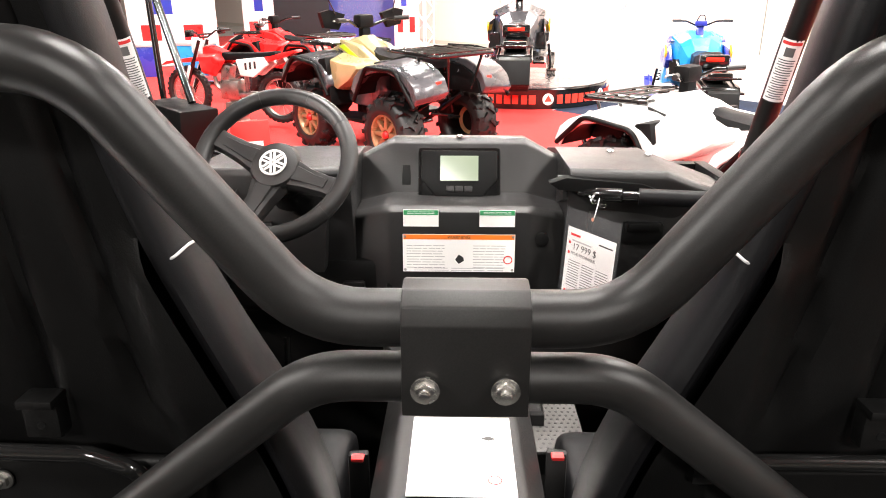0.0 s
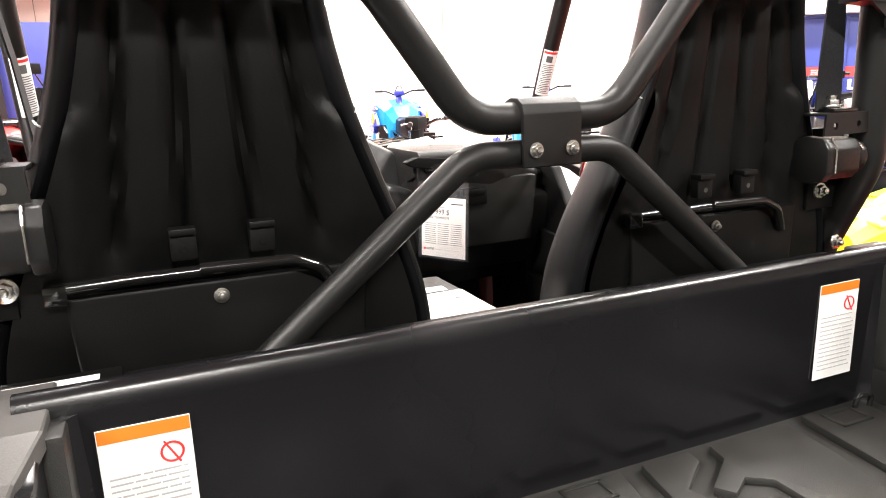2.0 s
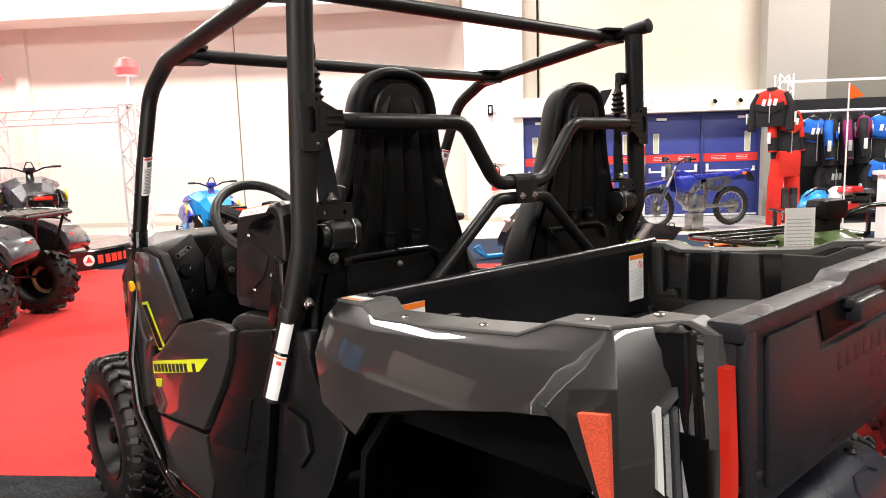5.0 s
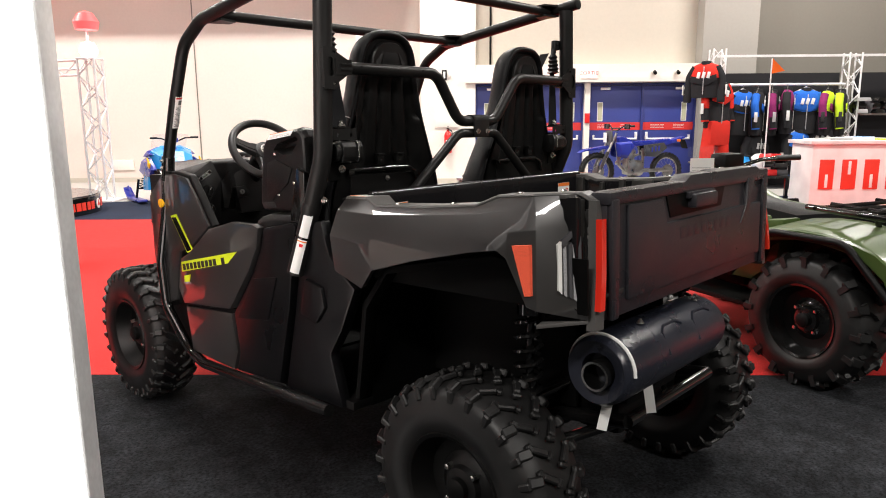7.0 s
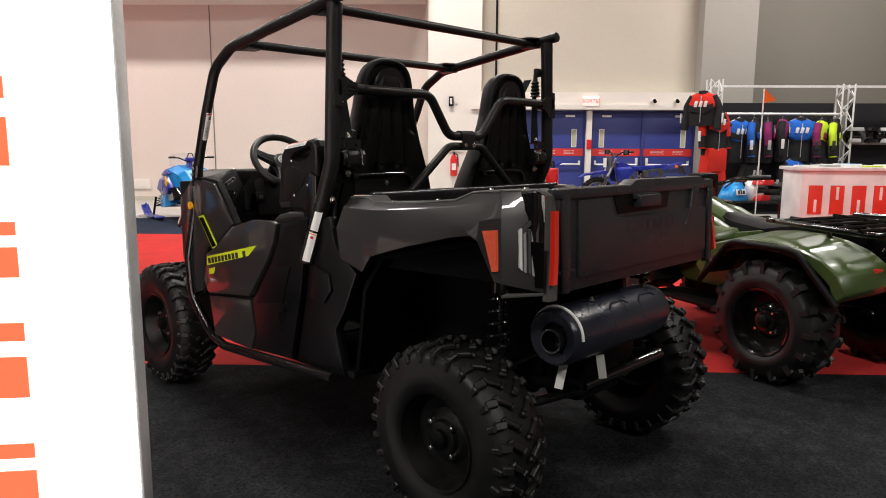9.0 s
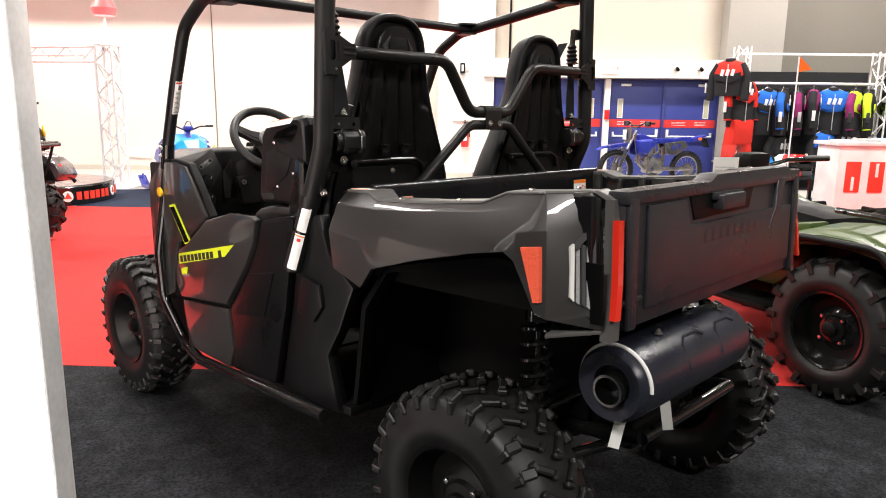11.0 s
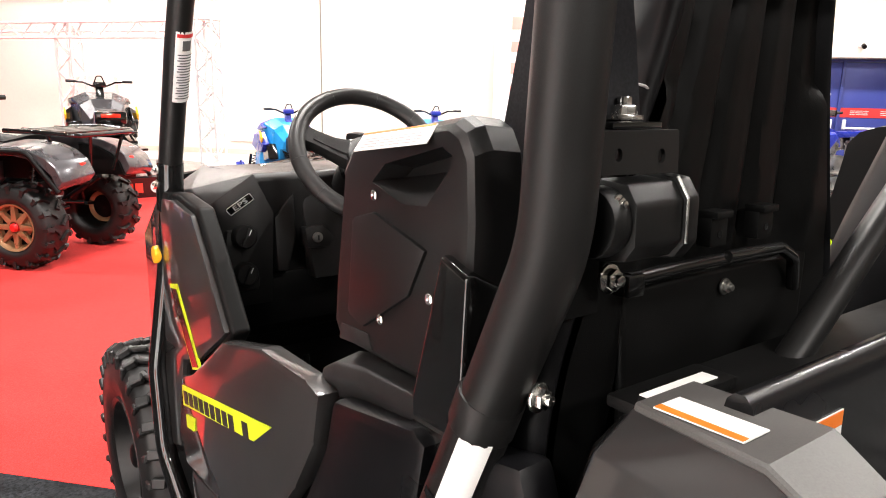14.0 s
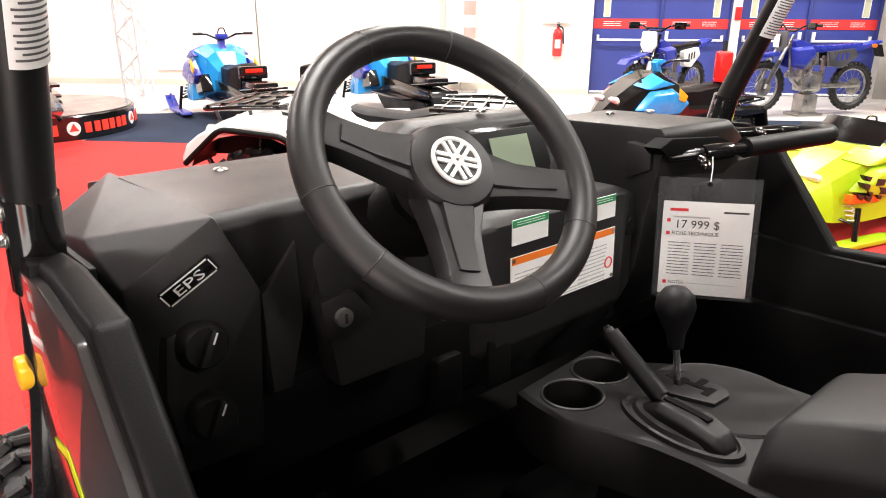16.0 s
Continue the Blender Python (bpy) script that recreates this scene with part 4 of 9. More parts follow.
    sub("bar_lug", boxes((0.024, 0.020, 0.022, cx - 0.180, 0.596, 1.198, 0.003)), GLOSSBLACK, st)
    bm = bmesh.new()
    prism(bm, [(cx - 0.175, 1.190), (cx + 0.175, 1.190), (cx + 0.165, 1.02), (cx - 0.165, 1.02)], 0.618, 0.606, "y", 0.012, 3)
    sub("lower_cover", bm, SHELL, st)
    bolt(pose(cx - 0.008, 0.604, 1.170), 0.0075, "cover_bolt", st, STEEL)
    # stitched seam over the bolsters
    for sx in (-1, 1):
        sub("seam", tubes(([(cx + sx * 0.158, 0.598, 1.372), (cx + sx * 0.172, 0.5955, 1.380), (cx + sx * 0.1765, 0.612, 1.384), (cx + sx * 0.1760, 0.650, 1.380)], 0.0013, 0.004), n=6), INKGREY, st)
    # cushion and base
    bm = bmesh.new()
    prism(bm, [(0.62, 0.80), (0.64, 0.88), (0.75, 0.885), (1.05, 0.92), (1.10, 0.90), (1.11, 0.84), (1.06, 0.80)], cx - 0.225, cx + 0.225, "x", 0.028, 3)
    sub("cushion", bm, VINYL, st)
    sub("seat_base", boxes((0.40, 0.44, 0.16, cx, 0.84, 0.78, 0.01)), DARKPLASTIC, st)
    sub("lever", tubes(([(cx - 0.15, 0.61, 1.0), (cx - 0.1, 0.56, 1.02), (cx - 0.09, 0.555, 1.08)], 0.006, 0.02)), CHROME, st)
    return st


for cx in (-0.388, 0.384):
    seat(cx)

# ---- cargo bed
bed = sub("cargo_bed", boxes((1.16, 0.78, 0.03, 0, 0.075, 0.878)), LINER, None, "moulded black cargo bed liner")
bm = bmesh.new()
prism(bm, [(0.452, 0.893), (0.446, 1.115), (0.448, 1.134), (0.455, 1.142), (0.464, 1.142), (0.470, 1.136), (0.474, 1.12), (0.474, 0.86), (0.452, 0.86)], -0.60, 0.60, "x", 0.0)
sub("bed_front_wall", bm, LINERFRONT, bed, "smooth black front wall of the bed", 65)
for s in (-1, 1):
    # side walls with pockets and the arch bulge
    bm = bmesh.new()
    prism(bm, [(0.452, 0.88), (0.452, 1.122), (0.405, 1.122), (0.362, 1.100), (-0.10, 1.112), (-0.15, 1.144), (-0.312, 1.150), (-0.312, 0.88)], s * 0.575, s * 0.60, "x", 0.006)
    # darker than the raised posts: shade in the pockets is put into its colour
    sub("bed_side_wall", bm, LINERFRONT, bed)
    # raised posts and bands round the pockets
    for name, pts in (("side_band", [(0.452, 0.89), (0.452, 0.950), (0.17, 0.946), (0.17, 0.89)]), ("side_post", [(0.452, 0.945), (0.452, 1.118), (0.404, 1.118), (0.404, 0.966), (0.357, 0.975), (0.345, 0.945)]),
                      ("side_post", [(0.340, 0.945), (0.318, 0.945), (0.306, 1.098), (0.324, 1.098)]), ("side_post", [(0.238, 0.945), (0.219, 0.945), (0.205, 1.112), (0.232, 1.110)]),
                      ("side_panel", [(0.190, 0.89), (0.172, 1.110), (0.082, 1.111), (0.075, 0.962), (0.075, 0.89)]), ("side_band", [(0.0745, 0.89), (0.0745, 0.966), (0.0225, 0.966), (0.0225, 0.89)]),
                      ("side_panel_rear", [(0.022, 0.89), (0.016, 1.112), (-0.10, 1.112), (-0.16, 1.140), (-0.310, 1.142), (-0.310, 0.89)])):
        bm = bmesh.new()
        prism(bm, [(y, z) for y, z in pts], s * 0.577, s * 0.556, "x", 0.005, 2)
        sub(name, bm, LINERSIDE, bed)
    sub("tie_ledge", boxes((0.02, 0.03, 0.012, s * 0.567, 0.376, 0.972, 0.003)), LINERSIDE, bed)
    bm = bmesh.new()
    nu, nv = 12, 26
    grid = []
    for i in range(nu + 1):
        u = i / nu
        row = []
        for j in range(nv + 1):
            v = -1 + 2 * j / nv
            h = max(0.0, 1 - u ** 1.5) ** 1.15 * max(0.0, 1 - abs(v) ** 2.6) ** 0.8
            row.append(bm.verts.new((s * (0.577 - 0.155 * u), 0.015 + 0.365 * v, 0.8915 + 0.085 * h)))
        grid.append(row)
    for i in range(nu):
        for j in range(nv):
            bm.faces.new((grid[i][j], grid[i + 1][j], grid[i + 1][j + 1], grid[i][j + 1]))
    bmesh.ops.recalc_face_normals(bm, faces=bm.faces)
    if bm.faces[nu * nv // 2].normal.z < 0:
        bmesh.ops.reverse_faces(bm, faces=bm.faces)
    sub("arch_bulge", bm, LINER, bed, "", 80)
    bm = bmesh.new()
    arc = [(s * (0.577 - 0.06 + 0.06 * math.cos(a)), 0.455 - 0.06 + 0.06 * math.sin(a)) for a in [math.pi / 2 * k / 8 for k in range(9)]]
    prism(bm, [(s * 0.580, 0.458)] + arc, 0.888, 1.118, "z")
    sub("corner_fillet", bm, LINERFRONT, bed, "", 60)
    sub("tie_hook", tubes(([(s * 0.49, 0.42, 0.893), (s * 0.49, 0.415, 0.925), (s * 0.515, 0.41, 0.925), (s * 0.515, 0.415, 0.893)], 0.004, 0.01)), GLOSSBLACK, bed)
# raised floor plates running from the front wall to the tailgate
PLATES = [
    ([(0.396, 0.435), (0.362, 0.202), (0.32, 0.166), (0.353, 0.156), (0.353, 0.0)], [(0.42, 0.0), (0.425, 0.21), (0.50, 0.30), (0.52, 0.435)]),
    ([(0.212, 0.43), (0.204, 0.395), (0.141, 0.349), (0.157, 0.326), (0.194, 0.349), (0.222, 0.328), (0.22, 0.219), (0.132, 0.164), (0.134, 0.132), (0.233, 0.183), (0.25, 0.176), (0.24, 0.077), (0.143, 0.016), (0.139, -0.02)],
     [(0.215, -0.02), (0.31, 0.06), (0.325, 0.13), (0.285, 0.175), (0.318, 0.225), (0.345, 0.33), (0.36, 0.43)]),
    ([(0.096, 0.432), (0.079, 0.347), (0.051, 0.32), (0.038, 0.276), (0.082, 0.30), (0.096, 0.281), (0.05, -0.02)], [(0.112, -0.02), (0.108, 0.16), (0.175, 0.22), (0.175, 0.30), (0.125, 0.31), (0.112, 0.36), (0.172, 0.405), (0.176, 0.43)]),
    ([(-0.063, 0.43), (-0.068, 0.259), (-0.04, 0.259), (-0.034, 0.13), (-0.056, 0.106), (-0.056, -0.02)], [(0.020, -0.02), (0.035, 0.13), (0.058, 0.25), (0.010, 0.262), (0.020, 0.33), (0.046, 0.36), (0.062, 0.43)]),
    ([(-0.137, 0.431), (-0.141, 0.341), (-0.172, 0.296), (-0.174, 0.243), (-0.145, 0.217), (-0.146, -0.02)], [(-0.092, -0.02), (-0.070, 0.10), (-0.076, 0.22), (-0.100, 0.27), (-0.098, 0.43)])]
for k, (near, far) in enumerate(PLATES):
    outline = near + far
    for half in (0, 1):
        for flip in ((0, 1) if k < 2 else (0,)):
            pts = [((-0.05 - x) if flip else x, (-0.055 - y * 0.70) if half else y) for x, y in outline]
            bm = bmesh.new()
            prism(bm, pts, 0.892, 0.9045, "z", 0.0035, 2)
            sub("floor_plate", bm, LINER, bed)
for x, y in ((-0.006, 0.405), (0.291, 0.105), (0.451, 0.402), (-0.50, 0.402)):
    for w, d, dx, dy in ((0.062, 0.006, 0, 0.018), (0.062, 0.006, 0, -0.018), (0.006, 0.042, 0.028, 0), (0.006, 0.042, -0.028, 0)):
        sub("recess_mark", boxes((w, d, 0.004, x + dx, y + dy, 0.9048, 0.001)), LINERSIDE, bed)
for x, y in ((-0.225, 0.287), (-0.226, 0.225), (0.190, 0.288), (0.177, 0.252), (0.20, -0.2), (-0.23, -0.2)):
    # solid dark plug, the drain hole's shade put into its colour
    sub("drain_hole_disc", cyl(bmesh.new(), (x, y, 0.890), (x, y, 0.9051), 0.008, n=14), SHADEBLACK, bed)
# labels on the bed
warning_label(pose(-0.494, 0.4465, 1.020, 0.8), 0.085, 0.155, bed, seed=2)
warning_label(pose(0.470, 0.4465, 1.024, 0.8), 0.082, 0.150, bed, seed=4)
sub("lip_label", boxes((0.09, 0.016, 0.0012, -0.577, 0.528, 1.1215)), WHITE, bed)
sub("behind_bed_cover", boxes((1.20, 0.10, 0.02, 0, 0.53, 1.095, 0.006), (0.13, 0.045, 0.012, -0.575, 0.535, 1.1145, 0.004)), DARKPLASTIC, bed)

# ---- rear fenders
# stations from front to rear: ledge edge, upper crease, lower crease, arch edge as (x, y, z)
FENDER = [
    ((0.628, 0.548, 1.104), (0.650, 0.560, 1.075), (0.672, 0.566, 1.010), (0.676, 0.550, 0.915)),
    ((0.648, 0.520, 1.126), (0.678, 0.535, 1.086), (0.704, 0.548, 1.005), (0.706, 0.528, 0.892)),
    ((0.664, 0.400, 1.127), (0.686, 0.400, 1.082), (0.711, 0.400, 0.992), (0.717, 0.385, 0.853)),
    ((0.671, 0.352, 1.107), (0.688, 0.345, 1.081), (0.712, 0.340, 0.994), (0.718, 0.332, 0.915)),
    ((0.671, 0.150, 1.113), (0.686, 0.150, 1.091), (0.711, 0.155, 1.016), (0.719, 0.150, 0.962)),
    ((0.669, -0.050, 1.127), (0.684, -0.050, 1.104), (0.709, -0.045, 1.045), (0.719, -0.060, 1.006)),
    ((0.652, -0.112, 1.152), (0.681, -0.105, 1.112), (0.707, -0.100, 1.054), (0.719, -0.155, 1.020)),
    ((0.654, -0.165, 1.155), (0.677, -0.175, 1.116), (0.704, -0.180, 1.065), (0.717, -0.182, 1.002)),
    ((0.655, -0.205, 1.157), (0.671, -0.215, 1.119), (0.697, -0.228, 1.073), (0.706, -0.236, 0.884)),
    ((0.655, -0.226, 1.158), (0.667, -0.240, 1.120), (0.690, -0.256, 1.076), (0.700, -0.264, 0.875)),
    ((0.558, -0.288, 1.157), (0.551, -0.300, 1.119), (0.548, -0.307, 1.076), (0.585, -0.338, 0.840))]


def on_chamfer(s, u, z, out=0.0):
    """A point of the rear corner facet: u from its outer edge to its inner edge."""
    k = (1.076 - z) / 0.22
    a = Vector((0.690 + 0.010 * k, -0.256 - 0.008 * k, z))
    b = Vector((0.548 + 0.034 * k, -0.307 - 0.029 * k, z))
    p = a.lerp(b, u) + Vector((0.38, -0.925, 0.0)) * out
    return Vector((s * p.x, p.y, p.z))


def trim_in(y):
    """How far in the trim reaches: it laps over the raised front end of the bed side."""
    return 0.570 if y > 0.39 else 0.588


def chamfer_plate(s, pts, out, deep=-0.012):
    """A raised piece lying on the corner facet."""
    bm = bmesh.new()
    loft(bm, [[on_chamfer(s, u, z, o) for u, z in pts] for o in (deep, out)])
    return bm


for s in (-1, 1):
    bm = bmesh.new()
    rings = []
    for row in FENDER:
        (xt, yt, zt), lo = row[0], row[3]
        xi = min(0.592, xt - 0.02)
        rings.append([(s * xi, yt, zt - 0.03), (s * xi, yt, zt - 0.003)] + [(s * x, y, z - (0.003 if n == 0 else 0)) for n, (x, y, z) in enumerate(row)] + [(s * (lo[0] - 0.022), lo[1], lo[2] + 0.006), (s * (lo[0] - 0.03), lo[1], lo[2] + 0.03)])
    loft(bm, rings)
    bevelled(bm, [e for e in bm.edges if len(e.link_faces) == 2 and e.calc_face_angle(0) > 0.22], 0.0028, 2)
    f = sub("rear_fender", bm, PAINT, None, "glossy dark grey painted rear fender", 16)
    # satin trim along the bed edge, turning down the rear corner
    bm = bmesh.new()
    loft(bm, [[(s * min(trim_in(r[0][1]), r[0][0] - 0.03), r[0][1], r[0][2] - 0.02), (s * min(trim_in(r[0][1]), r[0][0] - 0.03), r[0][1], r[0][2] + 0.002), (s * (r[0][0] + 0.001), r[0][1], r[0][2] + 0.002), (s * (r[0][0] + 0.004), r[0][1], r[0][2] - 0.005)] for r in FENDER[1:]]
         + [[(s * 0.508, -0.296, 1.14), (s * 0.508, -0.296, 1.161), (s * 0.556, -0.296, 1.160), (s * 0.559, -0.296, 1.15)], [(s * 0.500, -0.336, 1.11), (s * 0.500, -0.336, 1.138), (s * 0.532, -0.336, 1.136), (s * 0.536, -0.336, 1.12)]])
    bevelled(bm, [e for e in bm.edges if len(e.link_faces) == 2 and e.calc_face_angle(0) > 0.5], 0.002, 1)
    trim = sub("bed_edge_trim", bm, TRIMGREY, f, "satin grey plastic trim along the bed edge", 20)
    bm = bmesh.new()
    loft(bm, [[(s * (x - 0.022), y + 0.03, z), (s * (x + 0.022), y + 0.022, z), (s * (x + 0.018), y, z), (s * (x - 0.018), y - 0.004, z)] for x, y, z in ((0.524, -0.336, 1.138), (0.528, -0.338, 1.10), (0.552, -0.352, 0.95), (0.566, -0.356, 0.815))])
    sub("corner_trim", bm, TRIMGREY, f, "satin grey corner post of the bed")
    for x, y, z in ((0.650, 0.276, 1.1115), (0.642, 0.058, 1.1215), (0.630, -0.168, 1.157), (0.550, -0.243, 1.159)):
        screw(pose(s * x, y, z, 2), 0.0085, f, ZINC)
        sub("screw_slot", boxes((0.002, 0.012, 0.0016, s * x, y, z + 0.0044, 0, (2, 0, 35))), INK, f)
    sub("trim_tab", boxes((0.10, 0.07, 0.012, s * 0.55, -0.250, 1.150, 0.004)), TRIMGREY, f)
    lb = sub("fender_label", boxes((0.034, 0.076, 0.0012, s * 0.6335, 0.463, 1.1300, 0, (-0.3, 0, 0))), WHITE, f, "small white sticker with an orange edge")
    sub("label_head", boxes((0.008, 0.074, 0.0012, s * 0.646, 0.463, 1.1306)), ORANGE, lb)
    # reflector and tail lamp
    bm = bmesh.new()
    loft(bm, [[(s * (x - 0.010 + o), y, z) for x, y, z in ((0.7140, -0.202, 1.036), (0.7045, -0.248, 1.040), (0.7065, -0.253, 0.915), (0.7105, -0.236, 0.913))] for o in (0.0, 0.0115)])
    sub("side_reflector", bm, REDREFL, f, "red honeycomb side reflector")
    lamp_ob = sub("tail_lamp", chamfer_plate(s, [(0.40, 1.038), (0.84, 1.082), (0.95, 1.074), (0.95, 0.885), (0.80, 0.862), (0.40, 0.922)], 0.003), GLOSSBLACK, f, "angular tail lamp in a black housing")
    sub("lamp_lens", chamfer_plate(s, [(0.38, 1.036), (0.45, 1.043), (0.45, 0.914), (0.38, 0.924)], 0.012), CLEARLENS, lamp_ob, "upright pale lens bar")
    sub("lamp_lens", chamfer_plate(s, [(0.45, 1.043), (0.82, 1.083), (0.85, 1.071), (0.49, 1.030)], 0.010), SMOKELENS, lamp_ob)
    for k in range(4):
        u = 0.50 + 0.095 * k
        sub("lamp_facet", chamfer_plate(s, [(u, 1.024 + 0.008 * k), (u + 0.06, 1.030 + 0.008 * k), (u + 0.06, 0.905 - 0.006 * k), (u, 0.912 - 0.006 * k)], 0.008 + 0.003 * (k % 2)), SMOKELENS if k % 2 else CLEARDIM, lamp_ob)
    bm = bmesh.new()
    loft(bm, [[(s * (x + dx), y + dy, z) for dx, dy in ((-0.011, 0.004), (0.011, 0.004), (0.010, -0.012), (-0.010, -0.013))] for x, y, z in ((0.540, -0.342, 1.092), (0.562, -0.356, 0.952), (0.574, -0.360, 0.868))])
    sub("brake_lamp", bm, REDLENS, f, "upright red brake lamp strip")
    bm = bmesh.new()
    prism(bm, [(s * 0.700, -0.262), (s * 0.585, -0.338), (s * 0.60, -0.30), (s * 0.66, -0.25)], 0.832, 0.842, "z", 0.002)
    sub("corner_lip", bm, TRIMGREY, f)

# ---- tailgate
gate = sub("tailgate", boxes((1.135, 0.045, 0.33, -0.0275, -0.392, 0.995, 0.012)), GATEPLASTIC, None, "black moulded plastic tailgate")
bm = bmesh.new()
prism(bm, [(-0.60, 1.158), (-0.16, 1.158), (-0.12, 1.176), (0.42, 1.176), (0.46, 1.162), (0.542, 1.162), (0.542, 1.125), (-0.60, 1.125)], -0.368, -0.425, "y", 0.008)
sub("top_rail", bm, GATEPLASTIC, gate)
for x in (-0.572, 0.515):
    sub("edge_rail", boxes((0.04, 0.02, 0.31, x, -0.418, 0.985, 0.008)), GATEPLASTIC, gate)
bm = bmesh.new()
prism(bm, [(0.34, 1.14), (0.40, 1.14), (0.36, 1.04), (0.30, 0.99), (0.28, 0.99), (0.33, 1.05)], -0.41, -0.428, "y", 0.004)
sub("gate_crease", bm, GATEPLASTIC, gate)
bm = bmesh.new()
prism(bm, [(-0.50, 1.12), (-0.30, 1.12), (-0.27, 1.05), (0.25, 1.05), (0.48, 1.05), (0.48, 0.87), (-0.50, 0.87)], -0.412, -0.424, "y", 0.008)
sub("gate_panel", bm, GATEPLASTIC, gate)
# raised plate, much darker than the gate: recess shade put into its colour
bm = bmesh.new()
prism(bm, [(-0.27, 1.125), (0.16, 1.135), (0.13, 1.065), (-0.24, 1.06)], -0.412, -0.4185, "y", 0.004)
sub("handle_shade_plate", bm, DARKPLASTIC, gate)
sub("gate_handle", boxes((0.16, 0.03, 0.042, -0.05, -0.432, 1.10, 0.008), (0.19, 0.016, 0.02, -0.05, -0.425, 1.117, 0.005)), GATEPLASTIC, gate, "black pull handle")
for k in range(8):
    sub("embossed_letter", boxes((0.034, 0.003, 0.034, -0.17 + k * 0.05, -0.4232, 1.012, 0.0012)), GATEPLASTIC, gate)
for x in (-0.35, -0.15, 0.1, 0.3):
    bolt(pose(x, -0.40, 0.84), 0.007, "gate_bolt", gate, STEEL)

gate.matrix_basis = Matrix.Translation((0.036, 0.058, 0)) @ Matrix.Diagonal((0.947, 1, 1, 1))

# ---- muffler
mf = sub("muffler", lathe(bmesh.new(), pose(-0.50, -0.315, 0.672, 0, 90, 0), [(0.001, 0.05), (0.045, 0.05), (0.05, 0.012), (0.07, 0.004), (0.085, 0.0), (0.094, 0.012), (0.097, 0.04), (0.097, 0.58), (0.09, 0.62), (0.001, 0.63)], 44), MUFFLERBLACK, None, "large black cylindrical muffler under the tailgate")
sub("tail_pipe", lathe(bmesh.new(), pose(-0.515, -0.32, 0.665, 0, 90, 0), [(0.034, 0.10), (0.034, 0.0), (0.040, 0.0), (0.040, 0.1)], 26), GLOSSBLACK, mf)
bm = sweep(bmesh.new(), [pose(-0.470, -0.315, 0.672, 0, 90, 0) @ Vector((0.0985 * math.cos(a), 0.0985 * math.sin(a), 0)) for a in [math.radians(100 + 9 * k) for k in range(20)]], ring2d(0.005, 8))
sub("heat_gasket", bm, WHITE, mf, "pale fibre gasket round the muffler end")
for x in (-0.27, -0.08):
    bm = bmesh.new()
    pts = [pose(x, -0.315, 0.672) @ Vector((dx, -0.0985 * math.cos(t), 0.0985 * math.sin(t))) for dx, t in ((0.0, 0.1), (0.0, 0.75), (0.03, 0.95), (0.10, 0.95), (0.12, 0.8))]
    sweep(bm, pts, ring2d(0.004, 6))
    sub("shield_rib", bm, MUFFLERBLACK, mf)
for x in (-0.31, 0.04):
    bolt(pose(x, -0.34, 0.768, -90), 0.009, "shield_bolt", mf, STEEL)
mf.matrix_basis = pose(-0.012, 0, 0.010)

# ---- wheels
def lug_mesh(name, sx, sy, sz, bev):
    bm = box(bmesh.new(), sx, sy, sz, None, bev, 1)
    me = bpy.data.meshes.new(name)
    bm.to_mesh(me)
    bm.free()
    me.materials.append(RUBBER)
    return me


LUGS = {}


